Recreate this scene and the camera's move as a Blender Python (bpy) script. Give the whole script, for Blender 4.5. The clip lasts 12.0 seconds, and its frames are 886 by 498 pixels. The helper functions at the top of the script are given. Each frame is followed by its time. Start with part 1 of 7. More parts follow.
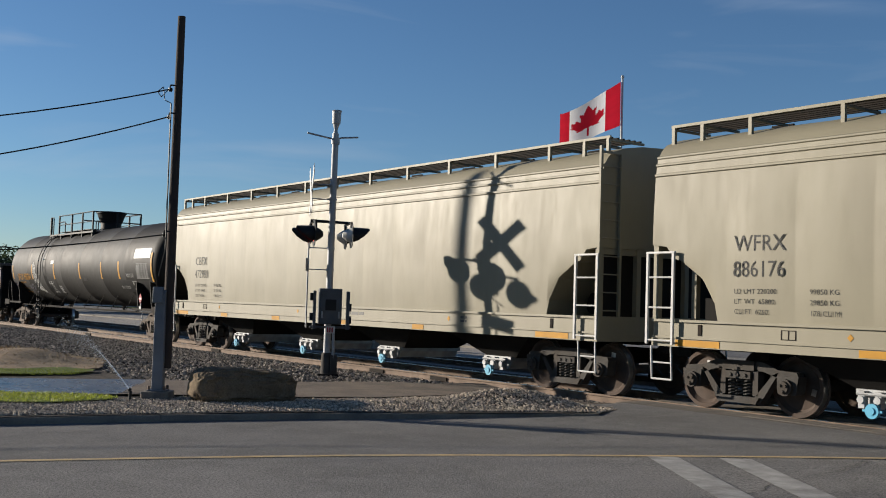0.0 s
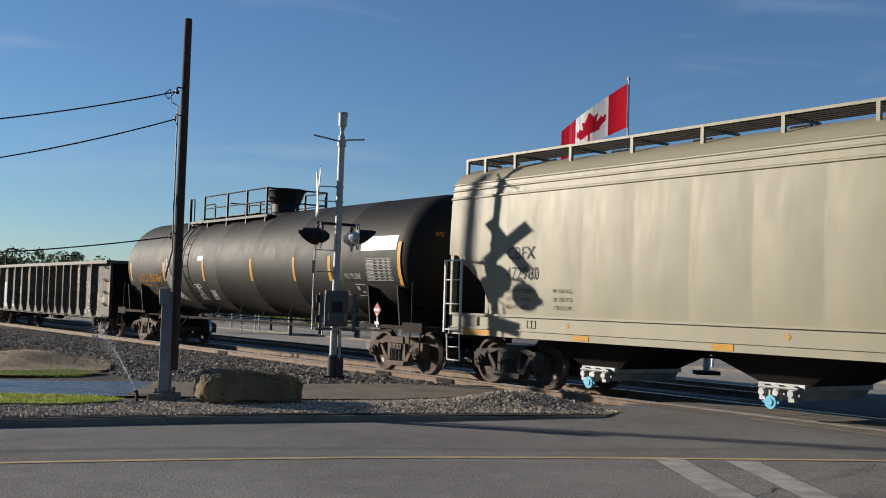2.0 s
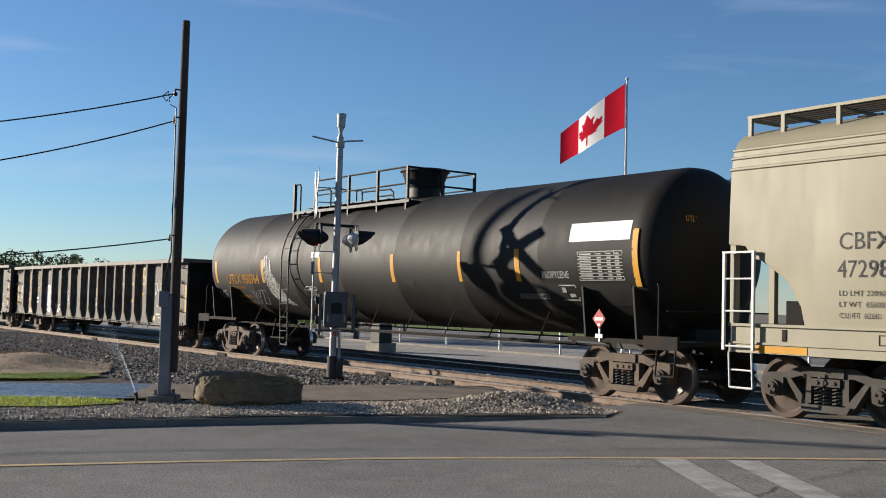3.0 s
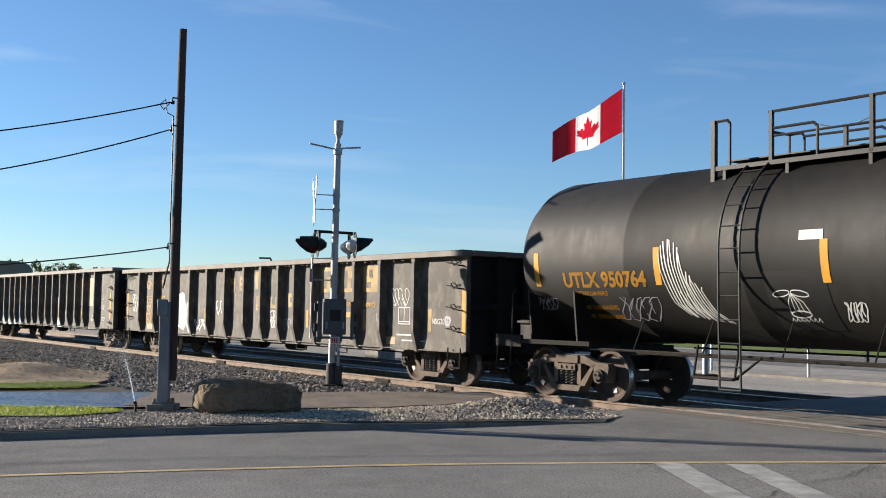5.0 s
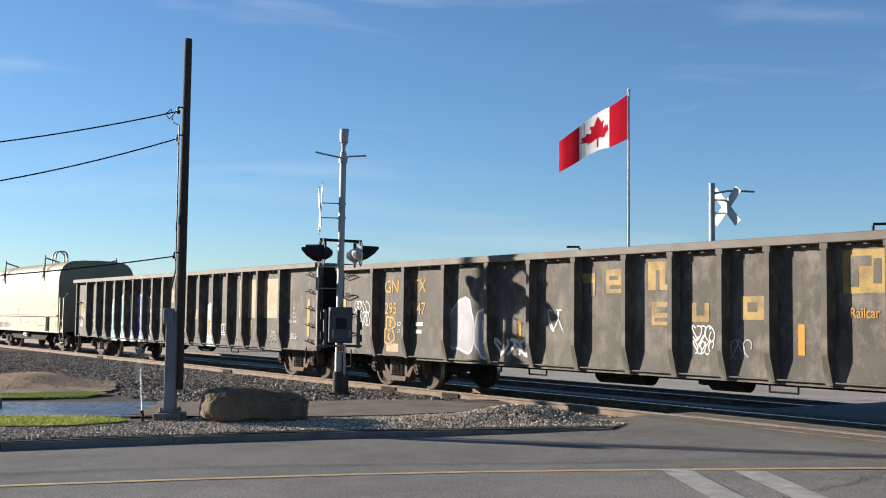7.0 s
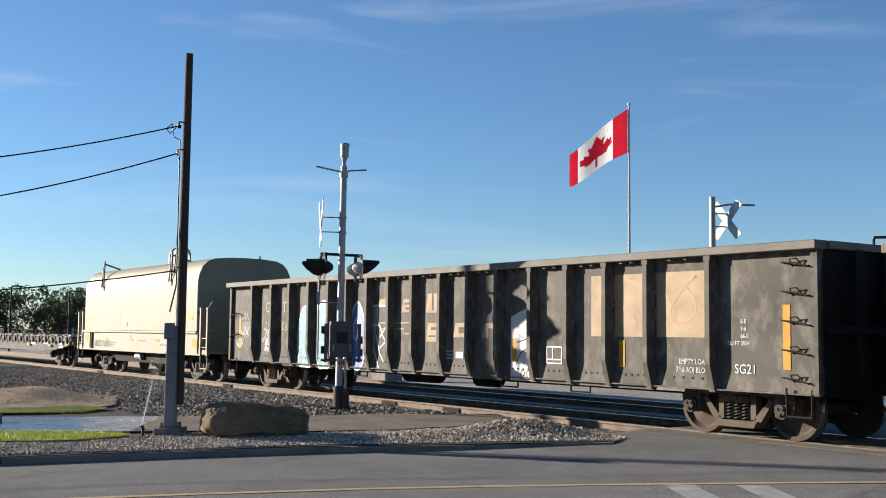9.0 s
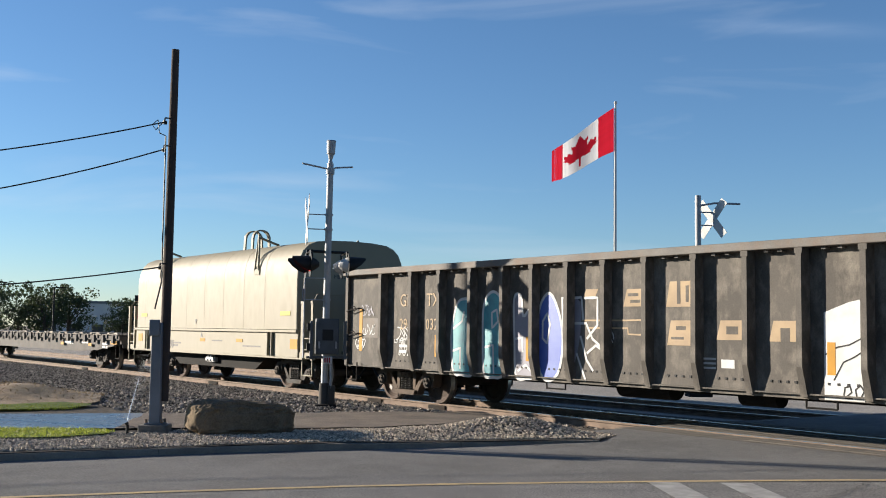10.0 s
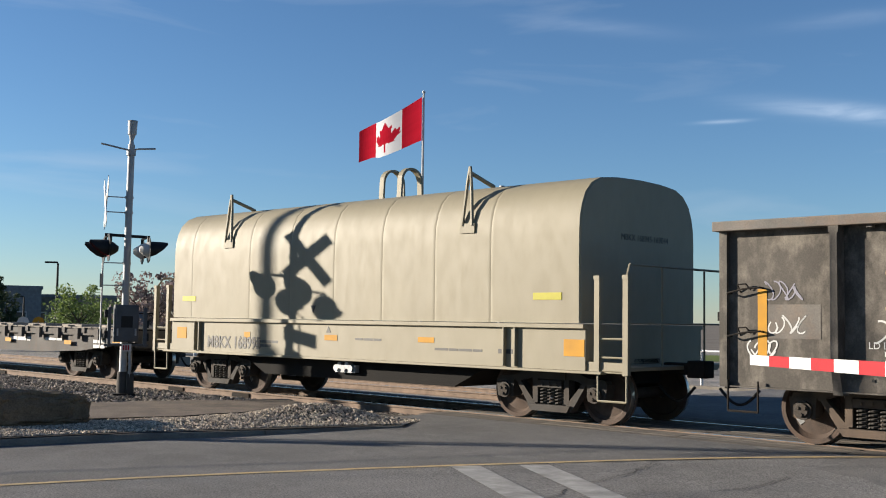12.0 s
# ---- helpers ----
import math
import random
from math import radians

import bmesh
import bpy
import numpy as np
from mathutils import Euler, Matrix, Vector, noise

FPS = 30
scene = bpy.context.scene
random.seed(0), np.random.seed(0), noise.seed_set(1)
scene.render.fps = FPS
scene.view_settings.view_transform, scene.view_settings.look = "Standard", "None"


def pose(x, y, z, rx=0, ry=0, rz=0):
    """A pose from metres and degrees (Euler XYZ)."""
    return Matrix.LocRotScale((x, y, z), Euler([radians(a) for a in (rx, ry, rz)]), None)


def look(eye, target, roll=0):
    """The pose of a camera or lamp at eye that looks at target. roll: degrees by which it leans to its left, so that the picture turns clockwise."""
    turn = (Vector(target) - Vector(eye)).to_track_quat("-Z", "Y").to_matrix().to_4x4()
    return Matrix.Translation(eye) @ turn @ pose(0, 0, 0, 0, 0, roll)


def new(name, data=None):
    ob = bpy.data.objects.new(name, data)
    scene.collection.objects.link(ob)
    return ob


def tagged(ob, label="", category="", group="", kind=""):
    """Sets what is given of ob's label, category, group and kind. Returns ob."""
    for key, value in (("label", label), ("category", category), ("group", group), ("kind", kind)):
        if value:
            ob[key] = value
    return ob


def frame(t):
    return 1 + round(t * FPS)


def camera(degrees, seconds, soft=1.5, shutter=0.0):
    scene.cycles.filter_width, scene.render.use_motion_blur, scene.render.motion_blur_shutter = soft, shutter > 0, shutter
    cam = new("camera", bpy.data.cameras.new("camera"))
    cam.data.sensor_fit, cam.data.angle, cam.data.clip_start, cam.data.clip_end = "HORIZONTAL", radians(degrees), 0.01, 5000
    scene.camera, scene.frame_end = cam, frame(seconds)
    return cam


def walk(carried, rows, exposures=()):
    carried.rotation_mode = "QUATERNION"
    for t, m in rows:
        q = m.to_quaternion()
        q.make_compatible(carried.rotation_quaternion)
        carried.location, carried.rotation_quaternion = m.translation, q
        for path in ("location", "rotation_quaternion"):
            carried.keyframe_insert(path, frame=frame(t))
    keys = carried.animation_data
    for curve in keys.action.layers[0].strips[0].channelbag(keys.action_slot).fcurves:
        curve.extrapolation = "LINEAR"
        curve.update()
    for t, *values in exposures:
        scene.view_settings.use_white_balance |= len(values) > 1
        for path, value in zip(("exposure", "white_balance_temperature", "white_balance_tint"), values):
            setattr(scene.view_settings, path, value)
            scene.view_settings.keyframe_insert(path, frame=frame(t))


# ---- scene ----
# ---- the track's frame: s runs along the track in the train's way, o from its middle towards the road's near side
BEAR, DIST, EYE = 54.335, 14.69, 1.546
SPEED = 7.235
CB, SB = math.cos(radians(BEAR)), math.sin(radians(BEAR))


def on_track(s, o, z=0.0):
    return Vector((SB * DIST + s * CB - o * SB, CB * DIST - s * SB - o * CB, z))


def to_track(x, y):
    return x * CB - y * SB, DIST - x * SB - y * CB


def car_pose(s):
    p = on_track(s, 0)
    return pose(p.x, p.y, 0, 0, 0, -BEAR)


# ---- camera: held in the hand at one spot, panning to the right at the end
cam = camera(43.97, 12.0, soft=1.0)
AIM = (
    (0, -0.00, 2.82, 1.73), (0.5, 0.03, 2.70, 1.78), (1, 0.11, 2.70, 1.84), (1.5, 0.22, 2.81, 1.84), (2, 0.33, 2.92, 1.75),
    (2.5, 0.33, 2.95, 1.58), (3, 0.28, 2.96, 1.47), (5, 0.20, 3.28, 1.01), (5.5, 0.23, 3.33, 0.93), (6, 0.33, 3.40, 0.83),
    (6.5, 0.43, 3.51, 0.78), (8.5, 0.65, 4.30, 0.60), (9, 0.55, 4.41, 0.64), (9.5, 0.31, 4.41, 0.72), (10, -0.17, 4.29, 0.80),
    (10.5, -1.06, 4.12, 0.85), (11, -2.70, 3.95, 0.89), (11.5, -5.64, 3.80, 0.81), (12, -10.24, 3.75, 0.82))


def aim(yaw, pitch, roll):
    a, b = radians(yaw), radians(pitch)
    way = Vector((-math.sin(a) * math.cos(b), math.cos(a) * math.cos(b), math.sin(b)))
    eye = Vector((0, 0, EYE))
    return look(eye, eye + way, roll)


walk(cam, [(t, aim(*a)) for t, *a in AIM],
     exposures=[(0, 0.92, 6250, 10), (1.5, 0.96, 6250, 10), (2.5, 1.12, 6250, 10), (3.2, 1.40, 6250, 10), (5.0, 1.64, 6250, 10), (6.5, 1.58, 6250, 10), (8.5, 1.56, 6250, 10), (12, 1.38, 6300, 10)])

# ---- sky and sun: a low sun from the west, over clear air with a few streaks of high cloud
SUN_AZ, SUN_EL = -70.0, 14.5
world = bpy.data.worlds.new("sky")
scene.world = world
world.use_nodes = True
wn, wl = world.node_tree.nodes, world.node_tree.links
sky = wn.new("ShaderNodeTexSky")
sky.sky_type, sky.sun_disc = "NISHITA", False
sky.sun_elevation, sky.sun_rotation = radians(SUN_EL), radians(SUN_AZ % 360)
sky.altitude, sky.air_density, sky.dust_density, sky.ozone_density = 600, 1.0, 0.1, 4.5
geo = wn.new("ShaderNodeTexCoord")
cmap = wn.new("ShaderNodeMapping")
cmap.inputs["Scale"].default_value = (1.6, 1.6, 9.0)
cmap.inputs["Rotation"].default_value = (0, radians(-6), 0)
cn = wn.new("ShaderNodeTexNoise")
cn.inputs["Scale"].default_value, cn.inputs["Detail"].default_value = 2.2, 7.0
cn.inputs["Distortion"].default_value = 0.6
cr = wn.new("ShaderNodeValToRGB")
cr.color_ramp.elements[0].position, cr.color_ramp.elements[1].position = 0.56, 0.86
cr.color_ramp.elements[1].color = (0.30, 0.30, 0.30, 1)
cmix = wn.new("ShaderNodeMixRGB")
cmix.inputs[2].default_value = (5.5, 5.9, 6.4, 1)
bg = wn["Background"]
bg.inputs["Strength"].default_value = 0.05
wl.new(geo.outputs["Generated"], cmap.inputs["Vector"])
wl.new(cmap.outputs["Vector"], cn.inputs["Vector"])
wl.new(cn.outputs["Fac"], cr.inputs["Fac"])
wl.new(cr.outputs["Color"], cmix.inputs[0])
wl.new(sky.outputs["Color"], cmix.inputs[1])
sxyz = wn.new("ShaderNodeSeparateXYZ")
wl.new(geo.outputs["Generated"], sxyz.inputs[0])


def calc(op, a, b=0.0):
    n = wn.new("ShaderNodeMath")
    n.operation = op
    for sock, v in zip(n.inputs, (a, b)):
        if isinstance(v, (int, float)):
            sock.default_value = v
        else:
            wl.new(v, sock)
    return n.outputs[0]


def wisp(x0, z0, slope, wide, thick, amount):
    """A streak of cirrus about the direction x0, z0."""
    dx = calc("SUBTRACT", sxyz.outputs[0], x0)
    dz = calc("SUBTRACT", calc("SUBTRACT", sxyz.outputs[2], z0), calc("MULTIPLY", dx, slope))
    far = calc("ADD", calc("POWER", calc("ABSOLUTE", calc("DIVIDE", dx, wide)), 2.0), calc("POWER", calc("ABSOLUTE", calc("DIVIDE", dz, thick)), 2.0))
    fall = calc("POWER", 2.718, calc("MULTIPLY", far, -1.0))
    return calc("MULTIPLY", calc("MULTIPLY", fall, calc("MULTIPLY", fine.outputs["Fac"], 1.6)), amount)


fine = wn.new("ShaderNodeTexNoise")
fine.inputs["Scale"].default_value, fine.inputs["Detail"].default_value, fine.inputs["Distortion"].default_value = 3.0, 8.0, 1.2
fmap = wn.new("ShaderNodeMapping")
fmap.inputs["Scale"].default_value = (4, 4, 30)
wl.new(geo.outputs["Generated"], fmap.inputs["Vector"])
wl.new(fmap.outputs["Vector"], fine.inputs["Vector"])
cover = calc("ADD", calc("ADD", wisp(0.50, 0.182, -0.16, 0.06, 0.007, 0.20), wisp(0.41, 0.178, 0.03, 0.018, 0.0016, 0.20)), calc("ADD", wisp(0.30, 0.262, -0.12, 0.06, 0.006, 0.05), wisp(0.50, 0.258, 0.05, 0.05, 0.006, 0.05)))
cmix2 = wn.new("ShaderNodeMixRGB")
cmix2.inputs[2].default_value = (11.0, 11.6, 12.4, 1)
wl.new(cover, cmix2.inputs[0])
wl.new(cmix.outputs["Color"], cmix2.inputs[1])
wl.new(cmix2.outputs["Color"], bg.inputs["Color"])

sun = new("sun", bpy.data.lights.new("sun", "SUN"))
sun.data.energy, sun.data.angle, sun.data.color = 4.4, radians(0.8), (1.0, 0.88, 0.72)
sa, se = radians(SUN_AZ), radians(SUN_EL)
TO_SUN = Vector((math.sin(sa) * math.cos(se), math.cos(sa) * math.cos(se), math.sin(se)))
sun.matrix_world = look(TO_SUN * 60, (0, 0, 0))


# ---- materials
def mat(name, base, alt=None, scale=3.0, rough=0.6, metal=0.0, bump=0.15, fine=60.0, dirt=None, dirt_amt=0.5,
        streak=0.0, rnd=0.0, spec=0.5, wave=0.0, speck=0.0):
    """A surface: two tones, dirt in patches or in streaks that run down, and a fine grain in relief."""
    m = bpy.data.materials.new(name)
    m.use_nodes = True
    n, l = m.node_tree.nodes, m.node_tree.links
    p = n["Principled BSDF"]
    p.inputs["Roughness"].default_value, p.inputs["Metallic"].default_value = rough, metal
    p.inputs["Specular IOR Level"].default_value = spec
    tc = n.new("ShaderNodeTexCoord")
    alt = alt or tuple(c * 0.8 for c in base)
    n1 = n.new("ShaderNodeTexNoise")
    n1.inputs["Scale"].default_value, n1.inputs["Detail"].default_value = scale, 6
    l.new(tc.outputs["Object"], n1.inputs["Vector"])
    r1 = n.new("ShaderNodeValToRGB")
    r1.color_ramp.elements[0].position, r1.color_ramp.elements[1].position = 0.35, 0.68
    r1.color_ramp.elements[0].color, r1.color_ramp.elements[1].color = (*base, 1), (*alt, 1)
    l.new(n1.outputs["Fac"], r1.inputs["Fac"])
    out = r1.outputs["Color"]
    if rnd:
        info = n.new("ShaderNodeObjectInfo")
        hs = n.new("ShaderNodeHueSaturation")
        mr = n.new("ShaderNodeMapRange")
        mr.inputs["To Min"].default_value, mr.inputs["To Max"].default_value = 1 - rnd, 1 + rnd
        l.new(info.outputs["Random"], mr.inputs["Value"])
        l.new(mr.outputs["Result"], hs.inputs["Value"])
        l.new(out, hs.inputs["Color"])
        out = hs.outputs["Color"]
    if dirt:
        mp = n.new("ShaderNodeMapping")
        mp.inputs["Scale"].default_value = (1, 1, 1 - 0.93 * streak)
        n2 = n.new("ShaderNodeTexNoise")
        n2.inputs["Scale"].default_value, n2.inputs["Detail"].default_value = 2.6 + 4 * streak, 8
        n2.inputs["Roughness"].default_value = 0.62
        r2 = n.new("ShaderNodeValToRGB")
        r2.color_ramp.elements[0].position, r2.color_ramp.elements[1].position = 0.46, 0.74
        r2.color_ramp.elements[1].color = (dirt_amt, dirt_amt, dirt_amt, 1)
        mx = n.new("ShaderNodeMixRGB")
        mx.inputs[2].default_value = (*dirt, 1)
        l.new(tc.outputs["Object"], mp.inputs["Vector"])
        l.new(mp.outputs["Vector"], n2.inputs["Vector"])
        l.new(n2.outputs["Fac"], r2.inputs["Fac"])
        l.new(r2.outputs["Color"], mx.inputs[0])
        l.new(out, mx.inputs[1])
        out = mx.outputs["Color"]
        rr = n.new("ShaderNodeMapRange")
        rr.inputs["To Min"].default_value, rr.inputs["To Max"].default_value = rough, min(1, rough + 0.25)
        l.new(n2.outputs["Fac"], rr.inputs["Value"])
        l.new(rr.outputs["Result"], p.inputs["Roughness"])
    if speck:
        n5 = n.new("ShaderNodeTexNoise")
        n5.inputs["Scale"].default_value, n5.inputs["Detail"].default_value = 42.0, 4
        n5.inputs["Roughness"].default_value = 0.8
        l.new(tc.outputs["Object"], n5.inputs["Vector"])
        m5 = n.new("ShaderNodeMapRange")
        m5.inputs["From Min"].default_value, m5.inputs["From Max"].default_value = 0.3, 0.7
        m5.inputs["To Min"].default_value, m5.inputs["To Max"].default_value = 1 - speck, 1 + speck
        l.new(n5.outputs["Fac"], m5.inputs["Value"])
        h5 = n.new("ShaderNodeHueSaturation")
        l.new(m5.outputs["Result"], h5.inputs["Value"])
        l.new(out, h5.inputs["Color"])
        out = h5.outputs["Color"]
    l.new(out, p.inputs["Base Color"])
    if bump:
        n3 = n.new("ShaderNodeTexNoise")
        n3.inputs["Scale"].default_value, n3.inputs["Detail"].default_value = fine, 4
        l.new(tc.outputs["Object"], n3.inputs["Vector"])
        bp = n.new("ShaderNodeBump")
        bp.inputs["Strength"].default_value, bp.inputs["Distance"].default_value = bump, 0.02
        l.new(n3.outputs["Fac"], bp.inputs["Height"])
        if wave:
            n4 = n.new("ShaderNodeTexNoise")
            n4.inputs["Scale"].default_value, n4.inputs["Detail"].default_value = 1.1, 1
            l.new(tc.outputs["Object"], n4.inputs["Vector"])
            b2 = n.new("ShaderNodeBump")
            b2.inputs["Strength"].default_value, b2.inputs["Distance"].default_value = wave, 0.08
            l.new(n4.outputs["Fac"], b2.inputs["Height"])
            l.new(b2.outputs["Normal"], bp.inputs["Normal"])
        l.new(bp.outputs["Normal"], p.inputs["Normal"])
    return m


def glow(name, base, strength):
    m = mat(name, base, rough=0.3, bump=0)
    p = m.node_tree.nodes["Principled BSDF"]
    p.inputs["Emission Color"].default_value, p.inputs["Emission Strength"].default_value = (*base, 1), strength
    return m


ASPHALT = mat("asphalt", (0.155, 0.150, 0.144), (0.110, 0.107, 0.102), 0.35, 0.9, 0, 0.5, 140, (0.191, 0.186, 0.178), 0.5, speck=0.4, spec=0.15)
COARSE = mat("coarse worn asphalt", (0.182, 0.176, 0.169), (0.128, 0.124, 0.118), 0.35, 0.9, 0, 0.8, 90, (0.227, 0.221, 0.211), 0.5, speck=0.7, spec=0.15)
PATHWAY = mat("path asphalt", (0.1652, 0.1377, 0.1126), (0.1175, 0.0988, 0.0826), 0.8, 0.9, 0, 0.5, 90, (0.243, 0.1944, 0.1458), 0.6, speck=0.35, spec=0.15)
WET = mat("wet asphalt", (0.05, 0.05, 0.052), (0.075, 0.072, 0.07), 1.2, 0.16, 0, 0.25, 30, (0.1, 0.095, 0.09), 0.6, spec=0.6)
CONCRETE = mat("kerb concrete", (0.2025, 0.1823, 0.1539), (0.1377, 0.1231, 0.1053), 2.0, 0.85, 0, 0.4, 120, (0.0804, 0.0765, 0.0713), 0.6, speck=0.2)
GROUND = mat("dry ground", (0.1836, 0.162, 0.135), (0.1296, 0.1134, 0.0972), 0.15, 0.95, 0, 0.6, 25, (0.2376, 0.216, 0.1836), 0.6, spec=0.1)
LOT = mat("gravel lot", (0.3024, 0.2793, 0.2488), (0.2268, 0.2121, 0.19), 0.4, 0.95, 0, 0.6, 30, (0.1995, 0.1785, 0.1575), 0.5, speck=0.7, spec=0.1)
BALLAST = mat("ballast bed", (0.0875, 0.0756, 0.063), (0.049, 0.0427, 0.0364), 6, 0.95, 0, 1.0, 22, (0.147, 0.126, 0.105), 0.5, speck=0.5, spec=0.1)
DIRT = mat("dirt bank", (0.3249, 0.2256, 0.1308), (0.1805, 0.1308, 0.0812), 3, 0.95, 0, 0.8, 25, (0.1561, 0.1398, 0.0779), 0.5, speck=0.4)
GRASS = mat("lawn grass", (0.1279, 0.1789, 0.023), (0.1923, 0.2174, 0.0384), 3, 0.7, 0, 0.6, 60)
YLINE = mat("worn yellow paint", (0.46, 0.33, 0.15), (0.34, 0.25, 0.13), 6, 0.8, 0, 0.3, 120, (0.16, 0.14, 0.11), 0.7)
WLINE = mat("worn white paint", (0.3229, 0.3171, 0.2981), (0.236, 0.2294, 0.2169), 5, 0.8, 0, 0.3, 120, (0.0745, 0.0715, 0.0684), 0.7)
RUST = mat("rusty rail", (0.19, 0.135, 0.097), (0.12, 0.085, 0.062), 5, 0.85, 0.1, 0.4, 60)
RAILTOP = mat("polished rail head", (0.62, 0.6, 0.58), (0.45, 0.43, 0.41), 8, 0.22, 0.95, 0.05, 80)
TIE = mat("weathered tie", (0.112, 0.0872, 0.0672), (0.056, 0.047, 0.0403), 5, 0.95, 0, 0.6, 40, rnd=0.35)
PLANK = mat("crossing plank", (0.125, 0.105, 0.082), (0.08, 0.068, 0.056), 3, 0.9, 0, 0.5, 50, (0.05, 0.045, 0.04), 0.6, rnd=0.25)
BEIGE = mat("beige enamel", (0.2049, 0.1853, 0.1263), (0.1897, 0.17, 0.117), 0.8, 0.44, 0, 0.03, 50, (0.1395, 0.1221, 0.0859), 0.14, streak=0.8, wave=0.13, spec=0.4)
COILP = mat("cream enamel", (0.2046, 0.1803, 0.1199), (0.1907, 0.1679, 0.1116), 0.9, 0.5, 0, 0.05, 50, (0.1318, 0.1075, 0.0702), 0.12, streak=0.6, wave=0.0)
BLACKT = mat("dull black tank paint", (0.009, 0.008, 0.007), (0.0063, 0.0058, 0.0053), 0.6, 0.5, 0, 0.06, 40, (0.0185, 0.0162, 0.0133), 0.4, streak=0.6, spec=0.2)
GONDO = mat("faded black gondola paint", (0.0482, 0.0421, 0.0353), (0.0843, 0.0748, 0.0636), 0.8, 0.6, 0, 0.04, 30, (0.1978, 0.1763, 0.1462), 0.8, streak=0.45, wave=0.22, spec=0.25, speck=0.22)
# Darker version of the gondola black, with the ends' shade in the colour.
GEND = mat("black end paint deepened for shade", (0.0072, 0.0066, 0.006), (0.012, 0.0108, 0.0096), 1.2, 0.65, 0, 0.08, 30, (0.024, 0.0204, 0.0168), 0.4, streak=0.6, spec=0.15)
CHORD = mat("rubbed grey top rail", (0.0902, 0.083, 0.074), (0.1354, 0.1219, 0.1065), 2.0, 0.55, 0, 0.1, 40, (0.1805, 0.1173, 0.0768), 0.6, spec=0.3, speck=0.2)
GRIME = mat("brake dust grime", (0.02, 0.0172, 0.0148), (0.0112, 0.0104, 0.0096), 4, 0.8, 0.1, 0.35, 40, (0.044, 0.03, 0.02), 0.55, spec=0.2)
TRUCKG = mat("dusty truck steel", (0.051, 0.0464, 0.0414), (0.0303, 0.0271, 0.0239), 4, 0.75, 0.1, 0.35, 40, (0.0638, 0.0414, 0.0255), 0.5)
TRUCKR = mat("rusty truck steel", (0.1001, 0.0711, 0.0501), (0.058, 0.0422, 0.0316), 4, 0.8, 0.05, 0.35, 40, (0.1318, 0.1054, 0.0764), 0.5)
WHEELM = mat("rusty wheel plate", (0.078, 0.054, 0.041), (0.046, 0.034, 0.027), 5, 0.75, 0.1, 0.3, 40, (0.11, 0.065, 0.042), 0.5)
TREAD = mat("bright wheel tread", (0.495, 0.477, 0.459), (0.36, 0.342, 0.324), 8, 0.3, 0.9, 0.1, 60)
# Near-black for parts under and between cars, with their shade in the colour.
DARK = mat("shade-darkened car paint", (0.0098, 0.0092, 0.0087), (0.012, 0.0108, 0.0096), 3, 0.8, 0, 0.3, 40, spec=0.12)
GALV = mat("galvanised steel", (0.4675, 0.476, 0.4845), (0.357, 0.3655, 0.3825), 9, 0.42, 0.75, 0.08, 60, (0.272, 0.2635, 0.255), 0.4)
ALU = mat("weathered aluminium paint", (0.34, 0.3464, 0.3536), (0.272, 0.2784, 0.2856), 5, 0.5, 0.35, 0.1, 60, (0.1768, 0.1696, 0.1632), 0.45)
GREYST = mat("grey painted steel", (0.1683, 0.1797, 0.1989), (0.1224, 0.1338, 0.153), 3, 0.5, 0.2, 0.1, 50, (0.0918, 0.0765, 0.0688), 0.4)
BLACK = mat("black paint", (0.0072, 0.0072, 0.0076), (0.012, 0.0116, 0.0112), 4, 0.55, 0, 0.1, 50, spec=0.25)
OLDYEL = mat("flaked yellow paint", (0.312, 0.195, 0.039), (0.234, 0.1482, 0.0351), 3, 0.6, 0, 0.05, 40, (0.0546, 0.0468, 0.0374), 0.9, speck=0.2)
WOOD = mat("creosoted pole wood", (0.0434, 0.0296, 0.0229), (0.0255, 0.0184, 0.0153), 3, 0.85, 0, 0.5, 40, (0.0612, 0.0434, 0.0332), 0.6, streak=1.0)
ROCK = mat("brown boulder stone", (0.16, 0.122, 0.080), (0.10, 0.076, 0.052), 4, 0.95, 0, 0.7, 12, (0.215, 0.175, 0.115), 0.5, speck=0.35, spec=0.15)
YELLOW = mat("reflective yellow", (0.44, 0.215, 0.012), (0.37, 0.18, 0.012), 4, 0.5, 0, 0.05, 60, (0.22, 0.14, 0.05), 0.35, spec=0.25)
TAN = mat("faded tan paint", (0.3315, 0.2387, 0.1326), (0.2785, 0.1989, 0.1193), 3, 0.6, 0, 0.1, 40, (0.1326, 0.0998, 0.0663), 0.5)
WHITE = mat("white paint", (0.5079, 0.5079, 0.4942), (0.4256, 0.4256, 0.4118), 4, 0.5, 0, 0.05, 60, (0.2745, 0.2609, 0.2399), 0.35)
TEXTK = mat("black lettering", (0.021, 0.0198, 0.018), (0.03, 0.0276, 0.024), 6, 0.55, 0, 0.05, 50)
TEAL = mat("teal spray paint", (0.039, 0.2574, 0.2808), (0.0234, 0.156, 0.195), 4, 0.5, 0, 0.1, 40)
BLUE = mat("blue spray paint", (0.039, 0.078, 0.3276), (0.0702, 0.117, 0.351), 3, 0.5, 0, 0.1, 40)
LILAC = mat("grey lilac spray paint", (0.2028, 0.195, 0.234), (0.156, 0.1482, 0.1794), 3, 0.55, 0, 0.1, 40)
RED = mat("red paint", (0.30, 0.010, 0.016), (0.25, 0.009, 0.014), 5, 0.5, 0, 0.05, 60, spec=0.25)
LIME = mat("lime yellow notice film", (0.36, 0.33, 0.03), (0.31, 0.28, 0.03), 6, 0.5, 0, 0.05, 60, spec=0.25)
